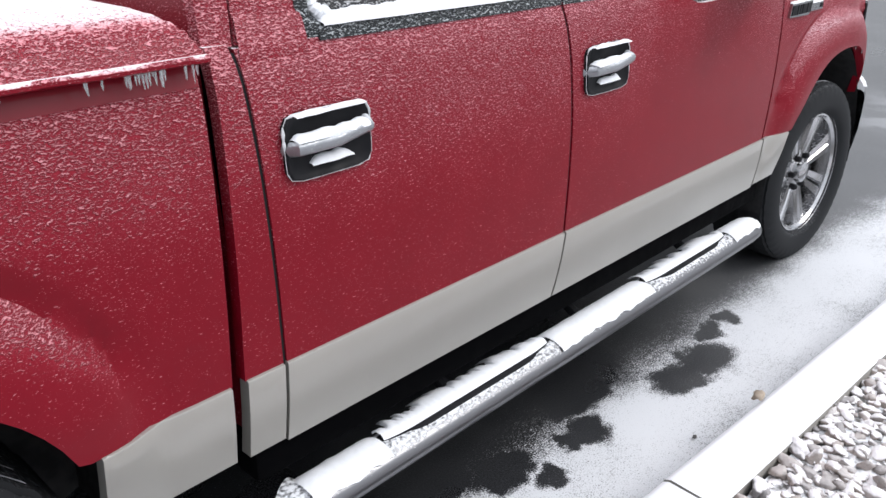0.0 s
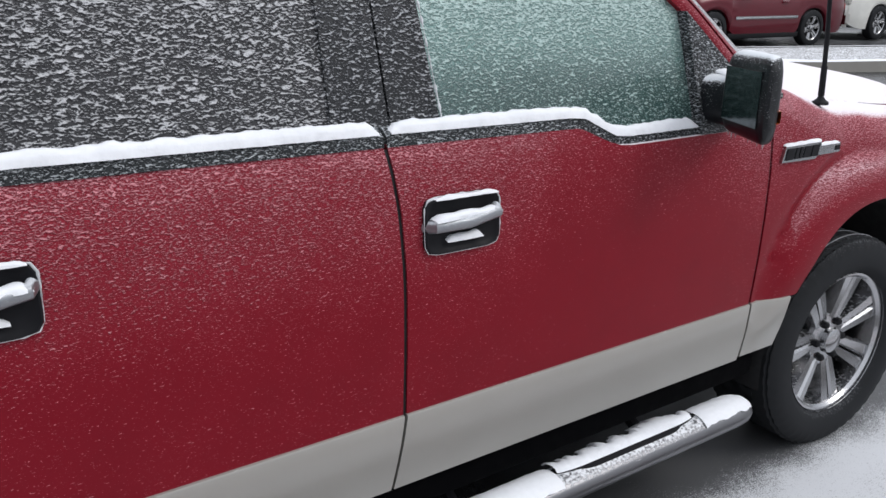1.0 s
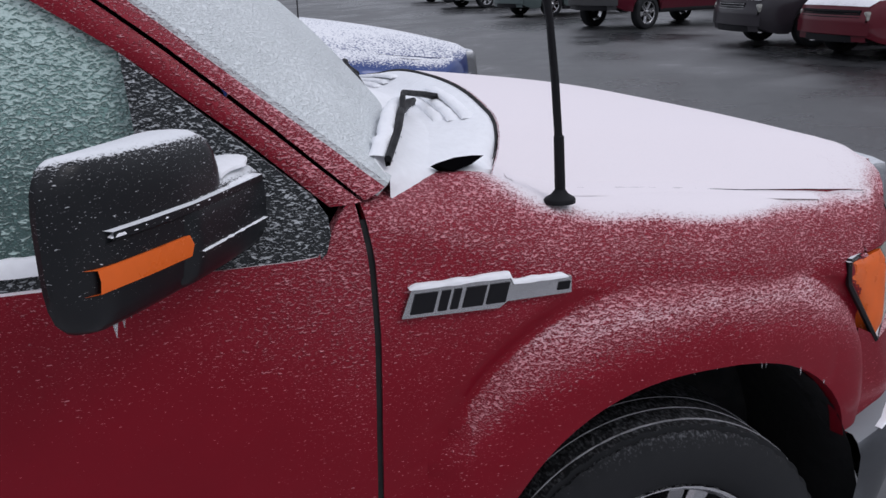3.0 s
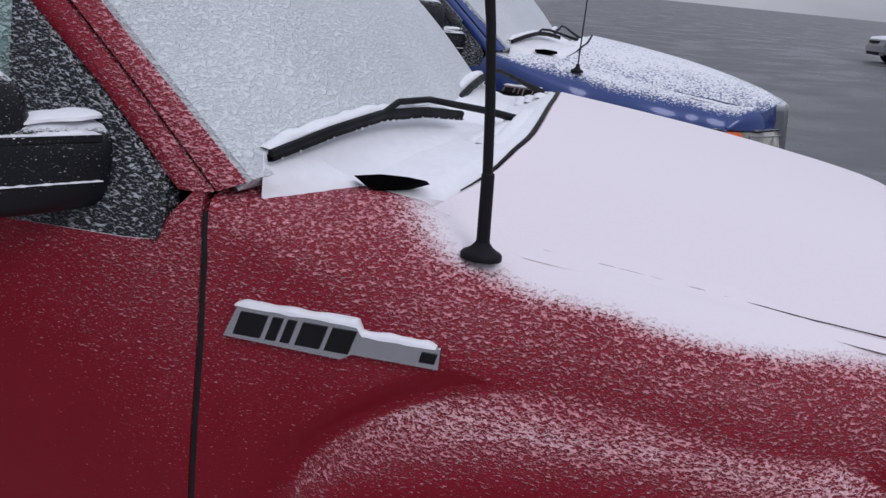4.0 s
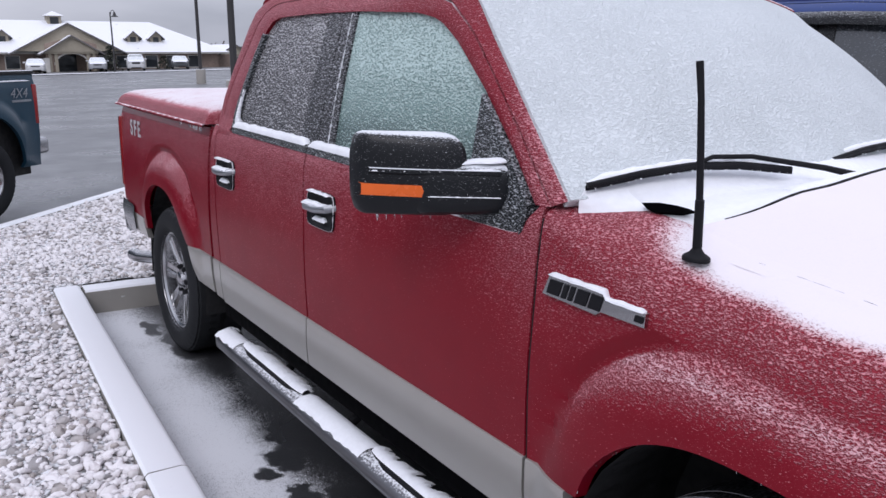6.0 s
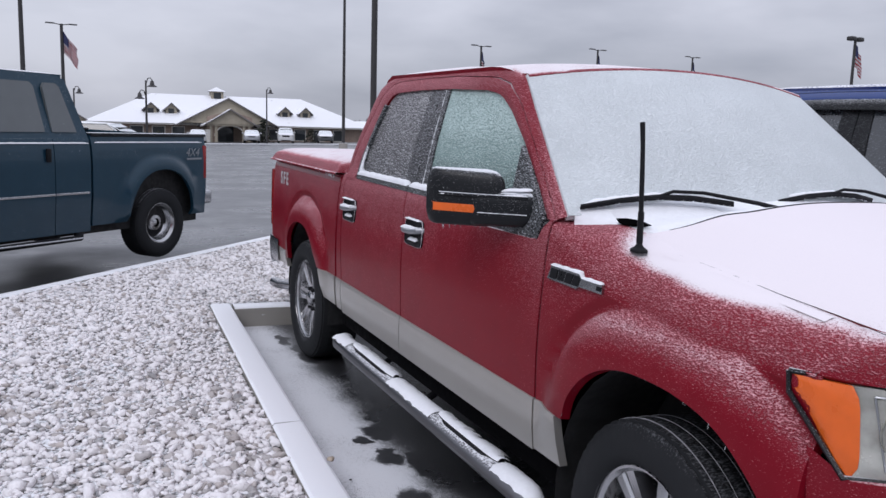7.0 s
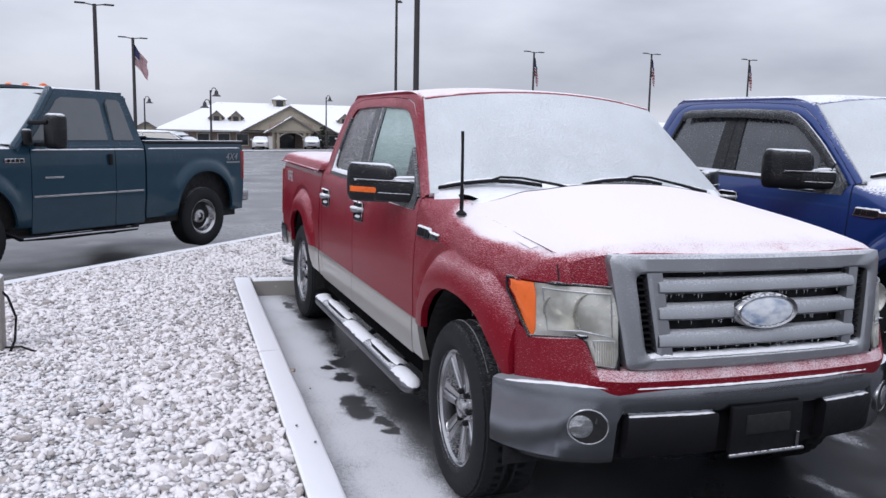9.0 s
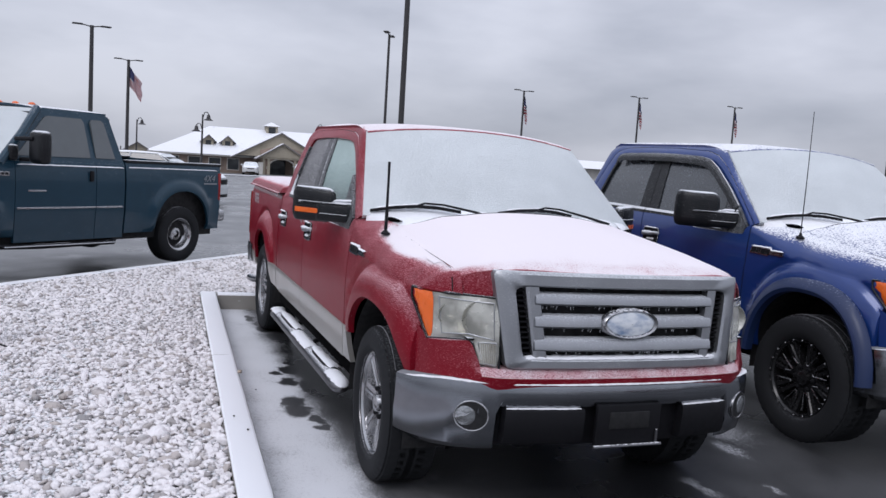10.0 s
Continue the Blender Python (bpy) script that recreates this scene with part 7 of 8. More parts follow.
        part("sill", bm, M_black, T)
    if wipers:
        for y in (-0.15, 0.42):
            bm = bmesh.new()
            tube(bm, [(a0 - 0.05, y, belt + 0.06), (a0 - 0.02, y - 0.03, belt + 0.26), (a0 + 0.10, y - 0.06, belt + 0.50)], 0.010, 6)
            tube(bm, [(a0 - 0.02, y + 0.06, belt + 0.32), (a0 + 0.16, y - 0.16, belt + 0.62)], 0.009, 6)
            part("raised_wiper", bm, M_black, T, "wiper arm lifted off the screen")
    for x in ax:
        for s in (-1, 1):
            wheel(T, x, s * (hw - 0.11), s, R, 0.22 if not detail else 0.26, R * 0.66 if not detail else 0.21, 6, rim_mat, hubz=R, detail=detail)
    return T


DARKRED, WINE = (0.105, 0.004, 0.013), (0.085, 0.006, 0.016)
near_cars = [
    ("coupe", 9.13, 8.34, 175, "dark red two-door coupe with snow on hood and roof", dict(color=DARKRED, L=4.76, W=1.87, H=1.40, wb=2.72, fo=0.90, hood=0.93, belt=0.98, a0=1.35, a1=2.15, c1=3.25, c0=4.15, R=0.34, grille="wide", trim=M_rim, wipers=True)),
    ("sedan", 9.14, 10.65, 172, "dark grey sedan with chrome grille bars and snow on top", dict(color=(0.028, 0.024, 0.030), L=4.87, W=1.85, H=1.48, wb=2.85, fo=0.98, hood=0.95, belt=1.0, a0=1.2, a1=2.15, c1=3.55, c0=4.45, R=0.34, grille="bars", wipers=True)),
    ("sport_pickup", 8.75, 15.2, 196, "dark red four-door sport utility pickup with grey bumpers", dict(color=WINE, L=5.23, W=1.83, H=1.78, wb=3.2, fo=0.85, hood=1.12, belt=1.15, base=0.40, a0=1.25, a1=1.85, c1=3.55, c0=3.75, R=0.37, pick=True, cladding=plain("grey_cladding", (0.05, 0.05, 0.052), 0.6), snow=0.9, rails=True, cat="pickup truck")),
    ("sedan", 9.0, 20.6, 190, "grey green sedan with snow on hood and roof", dict(color=(0.10, 0.13, 0.13), L=4.75, W=1.80, H=1.44, wb=2.72)),
    ("van", 9.2, 26.2, 188, "silver grey minivan under snow", dict(color=(0.30, 0.31, 0.32), L=5.0, W=1.95, H=1.75, wb=3.0, hood=1.05, belt=1.05, a0=0.95, a1=1.85, c1=4.5, c0=4.85, rails=True)),
    ("sedan", 9.6, 31.0, 188, "silver sedan under snow", dict(color=(0.30, 0.30, 0.31))),
]
far_cars = [
    ("suv", 15.0, 8.5, 178, "white sport utility vehicle with snow on its hood", dict(color=(0.78, 0.77, 0.72), L=4.7, W=1.89, H=1.72, wb=2.70, hood=1.08, belt=1.10, a0=1.1, a1=1.85, c1=4.2, c0=4.55, R=0.36)),
    ("suv", 15.4, 12.0, 178, "dark sport utility vehicle under snow", dict(color=(0.03, 0.035, 0.04), L=4.9, W=1.92, H=1.78, wb=2.85, hood=1.10, belt=1.12, a0=1.1, a1=1.85, c1=4.3, c0=4.75, R=0.37, rails=True)),
    ("pickup", 15.2, 15.6, 178, "dark red full size pickup with a snowy hood", dict(color=WINE, L=5.6, W=1.98, H=1.85, wb=3.5, hood=1.18, belt=1.2, base=0.45, a0=1.4, a1=2.0, c1=3.2, c0=3.4, R=0.39, pick=True, grille="bars", cat="pickup truck")),
    ("suv", 16.4, 21.5, 182, "grey sport utility vehicle under snow", dict(color=(0.20, 0.21, 0.22), L=4.8, W=1.9, H=1.75, wb=2.8, hood=1.08, belt=1.10, a0=1.1, a1=1.85, c1=4.2, c0=4.65, R=0.36, rails=True)),
    ("suv", 17.0, 27.0, 182, "white sport utility vehicle under snow", dict(color=(0.6, 0.6, 0.6), L=4.8, W=1.9, H=1.75, wb=2.8, hood=1.08, belt=1.10, a0=1.1, a1=1.85, c1=4.2, c0=4.65, R=0.36)),
]
for nm, x, y, yaw, lab, kw in near_cars + far_cars:
    car(nm, stand(x, y, yaw - 180), lab, **kw)
# small cars before the far building, and two behind the teal truck
for nm, x, y, yaw, lab, kw in (
    ("sedan", -90, 11.0, 171, "white sedan far off by the building", dict(color=(0.6, 0.6, 0.6))),
    ("sedan", -91, 17.0, 168, "silver sedan far off by the building", dict(color=(0.35, 0.36, 0.38))),
    ("suv", -90, 20.6, 167, "white sport utility vehicle far off", dict(color=(0.62, 0.62, 0.62), H=1.72, belt=1.1, hood=1.08, c1=4.1, c0=4.6)),
    ("sedan", -91, 25.5, 165, "dark grey sedan far off by the building", dict(color=(0.08, 0.085, 0.09))),
    ("suv", -70, 25.0, 150, "black sport utility vehicle far off", dict(color=(0.02, 0.02, 0.022), H=1.8, L=5.0, belt=1.12, hood=1.1, c1=4.2, c0=4.75, rails=True)),
    ("suv", -24.5, 0.9, 250, "white crossover with a snowy roof", dict(color=(0.55, 0.57, 0.58), H=1.66, belt=1.08, hood=1.05, c1=3.9, c0=4.55)),
    ("sedan", -22.5, -1.3, 250, "pale silver sedan with a snowy roof", dict(color=(0.45, 0.47, 0.48)))):
    car(nm, stand(x, y, yaw), lab, **kw)

# the teal pickup on the other side of the island
TY = math.degrees(math.atan2(-0.74, 0.672))
TEAL = thing("pickup_truck", Matrix.Translation((-7.94, -1.425, 0.0)) @ Matrix.Rotation(radians(TY), 4, "Z"), "dark teal extended cab pickup with chrome mirrors stripe, little snow", "pickup truck", "pickup trucks in the parking bays")


def teal_truck(T):
    """x runs forward from the rear axle's middle on the right side; the body's right flank is y = 0.12."""
    P = M_teal
    Y0 = 0.13
    yc = Y0 + 0.99
    arch = [(0.0, 0.42, 0.51, 0.58, 2.2), (3.60, 0.42, 0.58, 0.54, 2.2)]

    def fy(x, z):
        y = interp(z, (0.5, 0.75, 1.1, 1.25, 1.38), (0.02, 0.0, 0.0, 0.012, 0.045))
        for a in arch:
            r = arch_r(x, z, a)
            if 0.9 < r < 1.35 and z > 0.5:
                y -= 0.045 * (1 - min(1, max(0, (r - 1) / 0.26)) ** 3)
        return Y0 - 0.13 + y

    def flank(nm, x0, x1, zb, zt, n=14, far=False):
        bm = bmesh.new()
        rows = []
        xs = sorted(set(lin(x0, x1, n) + [a[0] + a[2] * math.cos(t) for a in arch for t in lin(0.01, math.pi - 0.01, 26) if x0 < a[0] + a[2] * math.cos(t) < x1]))
        for x in xs:
            b = zb
            for a in arch:
                b = max(b, arch_z(x, a, zb))
            rows.append([(x, fy(x, b + (zt - b) * v) if not far else 1.98 - fy(x, b + (zt - b) * v), b + (zt - b) * v) for v in lin(0, 1, 16)])
        vs = sheet(bm, rows)
        hem(bm, vs, lambda p: (p.x, p.y + (0.04 if not far else -0.04), p.z))
        return part(nm, bm, P, T)
    for far in (False, True):
        flank("bed_side", -0.76, 0.985, 0.45, 1.38, far=far)
        flank("rear_door", 1.015, 1.52, 0.40, 1.33, 6, far)
        d = flank("front_door", 1.53, 2.80, 0.40, 1.33, 8, far)
        flank("front_fender", 2.81, 4.55, 0.47, 1.30, far=far)
    # dark core, lowered below the body to put in the shade underneath
    bm = bmesh.new()
    block(bm, (-0.7, 0.10, 0.36), (4.4, 1.88, 1.2))
    block(bm, (1.1, 0.24, 1.2), (2.4, 1.74, 1.86))
    part("inside", bm, M_dark, T)

    def gy(z):
        return interp(z, (1.30, 1.40, 1.86, 1.93), (0.03, 0.06, 0.20, 0.27))

    def pane(nm, poly, mat, d, far):
        bm = bmesh.new()
        f = (lambda x, z, o: (x, (gy(z) + o) if not far else 1.98 - gy(z) - o, z))
        prism(bm, poly, lambda x, z: f(x, z, d + 0.03), lambda x, z: f(x, z, d))
        return part(nm, bm, mat, T)
    for far in (False, True):
        pane("cab_side", [(1.0, 1.32), (1.16, 1.86), (1.24, 1.915), (2.22, 1.915), (2.34, 1.87), (2.93, 1.34), (2.93, 1.30), (1.0, 1.30)], P, 0.0, far)
        pane("rear_glass", [(1.16, 1.39), (1.27, 1.80), (1.31, 1.83), (1.46, 1.83), (1.50, 1.79), (1.50, 1.39)], M_tealglass, -0.008, far)
        g = pane("front_glass", [(1.60, 1.39), (1.62, 1.79), (1.66, 1.83), (2.20, 1.83), (2.27, 1.80), (2.74, 1.40), (2.74, 1.385)], M_tealglass, -0.008, far)
    bm = bmesh.new()
    vs = sheet(bm, [[(x, y, 1.915 + 0.035 * (1 - ((y - 0.99) / 0.74) ** 2) - 0.02 * max(0, x - 2.1)) for y in lin(0.25, 1.73, 12)] for x in lin(1.16, 2.33, 10)])
    hem(bm, vs, lambda p: (p.x, p.y, p.z - 0.03))
    part("roof", bm, P, T, "roof dusted with snow")
    bm = bmesh.new()
    sheet(bm, [[(2.30 + 0.62 * v + 0.10 * (1 - ((y - 0.99) / 0.85) ** 2), 0.99 + (y - 0.99) * (1 + 0.19 * v), 1.90 - 0.56 * v) for v in lin(0, 1, 7)] for y in lin(0.20, 1.78, 12)])
    part("windscreen", bm, M_glass_w, T, "windscreen iced over")
    for y0, y1 in ((0.05, 0.21), (1.93, 1.77)):
        bm = bmesh.new()
        tube(bm, [(3.00, y0, 1.30), (2.66, (y0 + y1) / 2 * 0.5 + y0 * 0.5, 1.62), (2.34, y1, 1.90)], 0.05, 8)
        part("windscreen_pillar", bm, P, T)
    bm = bmesh.new()
    sheet(bm, [[(x, y, 1.30 + 0.05 * (1 - ((y - 0.99) / 0.9) ** 2) - 0.06 * max(0, x - 3.6)) for y in lin(0.04, 1.94, 12)] for x in lin(2.85, 4.55, 8)])
    part("hood", bm, P, T)
    bm = bmesh.new()
    sheet(bm, [[(4.55, y, z) for z in (0.55, 0.9, 1.28)] for y in lin(0.05, 1.93, 8)])
    part("front_face", bm, M_chrome, T)
    bm = bmesh.new()
    sheet(bm, [[(1.0 + 0.30 * max(0.0, z - 1.32), 0.99 + (y - 0.99) * (1 if z < 1.4 else 0.86), z) for z in (0.55, 1.32, 1.88)] for y in lin(0.08, 1.90, 8)])
    part("cab_back", bm, P, T)
    bm = bmesh.new()
    sheet(bm, [[(-0.76, y, z) for z in (0.62, 1.0, 1.37)] for y in lin(0.03, 1.95, 8)])
    part("tailgate", bm, P, T)
    for y0, y1 in ((0.02, 0.10), (1.88, 1.96)):
        bm = bmesh.new()
        block(bm, (-0.78, y0, 1.355), (0.985, y1, 1.395), 0.012)
        part("bed_rail", bm, M_frostblack, T, "black bed rail cap with a line of snow")
    bm = bmesh.new()
    rough_bar(bm, [(x, 0.026, 1.292) for x in lin(-0.70, 0.95, 60)], 0.012, 0.012, amp=0.3)
    rough_bar(bm, [(x, 0.020, 1.285) for x in lin(1.03, 2.78, 50)], 0.012, 0.013, amp=0.3)
    part("snow_line", bm, M_snow, T, "line of snow on the body crease")
    bm = bmesh.new()
    block(bm, (1.05, -0.012, 0.785), (1.52, 0.006, 0.805), 0.004)
    block(bm, (1.535, -0.012, 0.785), (2.78, 0.006, 0.805), 0.004)
    part("door_moulding", bm, M_chrome, T, "bright chrome side moulding")
    bm = bmesh.new()
    block(bm, (1.59, -0.025, 1.11), (1.65, 0.004, 1.24), 0.01)
    part("door_handle", bm, M_black, T)
    bm = bmesh.new()
    block(bm, (2.90, -0.012, 1.16), (3.16, 0.01, 1.205), 0.005)
    bd = part("badge", bm, M_chrome, T, "chrome model badge")
    for k in range(4):
        bm = bmesh.new()
        block(bm, (2.92 + 0.058 * k, -0.017, 1.168), (2.955 + 0.058 * k, -0.011, 1.197))
        part("dark_bar", bm, M_black, bd)
    bm = bmesh.new()
    block(bm, (2.35, -0.008, 0.985), (2.62, 0.002, 1.003), 0.002)
    part("engine_badge", bm, M_chrome, T)
    for p in ((2.72, 0.03, 1.345), (2.80, 0.03, 1.56)):
        bm = bmesh.new()
        tube(bm, [p, (p[0] - 0.06, -0.20, p[2] + 0.01)], 0.022, 8)
        mr = part("mirror_arm", bm, M_black, T)
    bm = bmesh.new()
    block(bm, (2.56, -0.34, 1.31), (2.74, -0.10, 1.66), 0.06, 4)
    part("mirror_head", bm, M_frostblack, mr, "large black towing mirror head")
    bm = bmesh.new()
    block(bm, (2.76, -0.01, 1.33), (2.90, 0.06, 1.50), 0.04, 3)
    part("mirror_mount", bm, M_frostblack, mr)
    bm = bmesh.new()
    tube(bm, [(1.10, 0.10, 0.40), (1.25, -0.03, 0.35), (2.5, -0.03, 0.35), (3.02, -0.03, 0.37), (3.10, 0.10, 0.44)], 0.055, 12, 0.5)
    rb = part("running_board", bm, M_black, T, "black running board with a bright edge")
    bm = bmesh.new()
    tube(bm, [(1.25, -0.088, 0.355), (3.02, -0.088, 0.37)], 0.010, 6)
    part("board_edge", bm, M_chrome, rb)
    bm = bmesh.new()
    block(bm, (0.62, 0.3, 0.36), (1.05, 0.5, 0.56), 0.03)
    tube(bm, [(0.0, 0.3, 0.42), (0.0, 1.7, 0.42)], 0.06, 10)
    part("axle", bm, M_black, T)
    bm = bmesh.new()
    block(bm, (-0.93, 0.03, 0.55), (-0.77, 1.95, 0.72), 0.04, 3)
    part("rear_bumper", bm, M_chrome, T, "chrome step bumper")
    bm = bmesh.new()
    block(bm, (-0.775, -0.002, 0.86), (-0.71, 0.10, 1.26), 0.015)
    part("tail_lamp", bm, M_redlens, T, "red tail lamp")
    for k in range(3):
        bm = bmesh.new()
        lathe(bm, [(0.045, 0.0), (0.04, 0.015), (0.02, 0.025), (0.001, 0.028)], 14, "z", (2.12, 0.55 + 0.30 * k, 1.945))
        part("cab_lamp", bm, M_amber, T, "amber cab marker lamp")
    cu = bpy.data.curves.new("decal", "FONT")
    for o in list(T.children_recursive):
        for v in o.data.vertices:
            if v.co.x > 1.0:
                v.co.x = 1.0 + (v.co.x - 1.0) * 0.86
            if v.co.z > 1.33 and v.co.x > 0.99:
                v.co.z = 1.33 + (v.co.z - 1.33) * 1.06
    for x in (0.0, 3.236):
        for far in (False, True):
            wheel(T, x, 0.12 if not far else 1.86, -1 if not far else 1, 0.388, 0.25, 0.225, 0, M_rim, hubz=0.388)
    for o in list(T.children_recursive):
        o.data.transform(Matrix.Diagonal((1, -1, 1, 1)))
        o.data.flip_normals()
    cu.body, cu.size, cu.shear, cu.extrude = "4X4", 0.135, 0.25, 0.001
    ob = new("decal", cu)
    ob.matrix_world = Matrix(((-1, 0, 0, 0), (0, 0, 1, 0), (0, 1, 0, 0), (0, 0, 0, 1)))
    dg = bpy.context.evaluated_depsgraph_get()
    me = bpy.data.meshes.new_from_object(ob.evaluated_get(dg))
    bpy.data.objects.remove(ob)
    me.materials.clear()
    me.materials.append(M_silver)
    de = new("decal", me)
    de.parent = T
    de.matrix_local = Matrix(((-1, 0, 0, -0.40), (0, 0, 1, 0.002), (0, 1, 0, 1.135), (0, 0, 0, 1)))
    bm = bmesh.new()
    block(bm, (-0.68, -0.002, 1.095), (-0.42, 0.004, 1.115))
    part("decal_line", bm, M_silver, T)


teal_truck(TEAL)


# ---------------------------------------------------------------- lamp posts and flags
M_pole = plain("dark_bronze_pole", (0.035, 0.033, 0.034), 0.5)
fm, nt, p = nodes_of("flag_cloth")
co = nt.nodes.new("ShaderNodeTexCoord")
xyz = nt.nodes.new("ShaderNodeSeparateXYZ")
nt.links.new(co.outputs["Object"], xyz.inputs[0])
drop = math_node(nt, "MULTIPLY_ADD", xyz.outputs["X"], 1.314, xyz.outputs["Z"])
st = math_node(nt, "GREATER_THAN", math_node(nt, "FRACT", math_node(nt, "MULTIPLY", drop, 6.5 / 0.95)), 0.5)
field = math_node(nt, "MULTIPLY", math_node(nt, "LESS_THAN", xyz.outputs["X"], 0.25), math_node(nt, "GREATER_THAN", drop, 0.44))
c = mix_col(nt, st, (0.33, 0.04, 0.05), (0.55, 0.55, 0.57))
nt.links.new(mix_col(nt, field, c, (0.03, 0.035, 0.10)), p.inputs["Base Color"])
p.inputs["Roughness"].default_value = 0.8


def lamp_post(x, y, h, r=0.075, flag=False, yaw=0.0, heads="thin", wide=0.42):
    z = ground_z(x, y)
    T = thing("lamp_post", stand(x, y, yaw), "tall dark lamp post with two flat heads" + (" and a flag" if flag else ""), "lamp post", "lot lamp posts")
    bm = bmesh.new()
    tube(bm, [(0, 0, 0), (0, 0, h * 0.5), (0, 0, h)], [r * 1.15, r, r * 0.85], 10)
    part("pole", bm, M_pole, T)
    bm = bmesh.new()
    lathe(bm, [(0.26, 0.0), (0.26, 0.75), (0.24, 0.78), (0.001, 0.78)], 16, "z")
    part("footing", bm, M_kerb, T, "round concrete footing")
    for s in (-1, 1):
        bm = bmesh.new()
        tube(bm, [(0, 0, h - 0.08), (0, s * 0.35, h - 0.02), (0, s * 0.55, h + 0.01)], 0.035, 8)
        arm = part("arm", bm, M_pole, T)
        bm = bmesh.new()
        if heads == "thin":
            block(bm, (-0.16, s * 0.5, h - 0.03), (0.16, s * 1.08, h + 0.05), 0.03)
        else:
            block(bm, (-0.28, s * 0.22, h - 0.22), (0.28, s * 0.92, h + 0.12), 0.10)
        part("lamp_head", bm, M_pole, arm)
    if flag:
        bm = bmesh.new()
        rows = []
        for u in lin(0, 1, 12):
            rows.append([(1.45 * u * wide + 0.03 * math.sin(9 * v + 4 * u), 0.06 * math.sin(11 * u + 3 * v), 0.95 * v - 0.80 * u) for v in lin(0, 1, 10)])
        vs = sheet(bm, rows)
        fl = part("flag", bm, fm, T, "limp striped flag")
        fl.matrix_local = Matrix.Translation((0.06, 0.05, h - 2.0)) @ Matrix.Rotation(radians(yaw + 75), 4, "Z") @ Matrix.Scale(1.6, 4)
    return T


for x, y, top, fl, r, hd, yaw, wide in ((-50, -4.12, 8.03, False, 0.13, "thin", 10, 0.42), (-66.6, -2.01, 7.68, True, 0.13, "thin", 10, 0.42), (-24.07, 6.96, 13.5, False, 0.095, "thin", 10, 0.42), (-44.3, 12.5, 9.0, False, 0.085, "thin", 62, 0.42),
                                   (-66.1, 32.5, 8.86, True, 0.10, "thin", 10, 0.16), (-66.4, 45.4, 9.55, True, 0.10, "thin", 10, 0.16), (-66.85, 57.6, 9.79, True, 0.10, "thin", 10, 0.16), (-46.9, 57.0, 10.2, True, 0.13, "wide", 10, 0.42)):
    lamp_post(x, y, top - ground_z(x, y), r, fl, yaw, hd, wide=wide)


def lantern_post(x, y, h, n):
    T = thing("street_lamp", stand(x, y, 20), "black decorative street lamp with bell lanterns", "street lamp", "bell lanterns")
    bm = bmesh.new()
    tube(bm, [(0, 0, 0), (0, 0, h)], [0.10, 0.06], 10)
    part("pole", bm, M_pole, T)
    for s in ((-1, 1) if n > 1 else (1,)):
        hh = h if s > 0 else h - 0.9
        bm = bmesh.new()
        tube(bm, [(0, 0, hh - 0.35), (0, s * 0.15, hh + 0.15), (0, s * 0.35, hh + 0.2), (0, s * 0.48, hh + 0.05)], 0.035, 8)
        a = part("arm", bm, M_pole, T)
        bm = bmesh.new()
        lathe(bm, [(0.03, hh + 0.05), (0.12, hh - 0.05), (0.16, hh - 0.28), (0.36, hh - 0.42), (0.34, hh - 0.44), (0.01, hh - 0.40)], 16, "z", (0, s * 0.48, 0))
        part("lantern", bm, M_pole, a)


lantern_post(-62.3, 3.38, 4.95, 2)
lantern_post(-88, 18.0, 5.8, 1)
lantern_post(-80, -1.12, 5.0, 1)
lantern_post(-62, 46.6, 4.6, 1)


# ---------------------------------------------------------------- the building across the lot
M_brick = plain("brown_brick_wall", (0.25, 0.19, 0.155), 0.85, vary=0.3, scale=6)
M_siding = plain("tan_gable_siding", (0.36, 0.32, 0.25), 0.8, vary=0.08)
M_roofsnow = frosted("snowed_roof", (0.16, 0.15, 0.15), 0.9, up=(0.2, 0.6, 1.2), even=0.2, fleck=3, edge=0.3)
M_white = plain("white_trim", (0.62, 0.60, 0.56), 0.6)
M_pane = plain("dark_window_pane", (0.03, 0.035, 0.04), 0.08)

B = thing("building", stand(-100, 16.7, 0, -0.45), "long low brick building with a snowy roof, porch and cupola", "building")


def bbox(nm, mat, lo, hi, par=B, bev=0.0, lab=""):
    bm = bmesh.new()
    block(bm, lo, hi, bev)
    return part(nm, bm, mat, par, lab)


def hip(nm, x0, x1, y0, y1, z, h, inset, par=B, mat=M_roofsnow):
    bm = bmesh.new()
    xm = (x0 + x1) / 2
    v = [bm.verts.new(q) for q in ((x0, y0, z), (x1, y0, z), (x1, y1, z), (x0, y1, z), (xm, y0 + inset, z + h), (xm, y1 - inset, z + h))]
    for f in ((0, 1, 4), (1, 2, 5, 4), (2, 3, 5), (3, 0, 4, 5), (3, 2, 1, 0)):
        bm.faces.new([v[i] for i in f])
    return part(nm, bm, mat, par, smooth=False)


def gable(nm, x0, x1, yc, hw, z, h, par, mat, face):
    bm = bmesh.new()
    o = 0.35
    rows = [[(x, yc - hw - o, z - h * o / hw), (x, yc, z + h), (x, yc + hw + o, z - h * o / hw)] for x in (x0, x1 + o)]
    vs = sheet(bm, rows)
    hem(bm, vs, lambda p: (p.x, p.y, p.z - 0.16))
    r = part(nm, bm, mat, par, smooth=False)
    bm = bmesh.new()
    bm.faces.new([bm.verts.new(q) for q in ((x1, yc - hw, z), (x1, yc + hw, z), (x1, yc, z + h * 0.97))])
    part("gable_wall", bm, face, r, smooth=False)
    return r


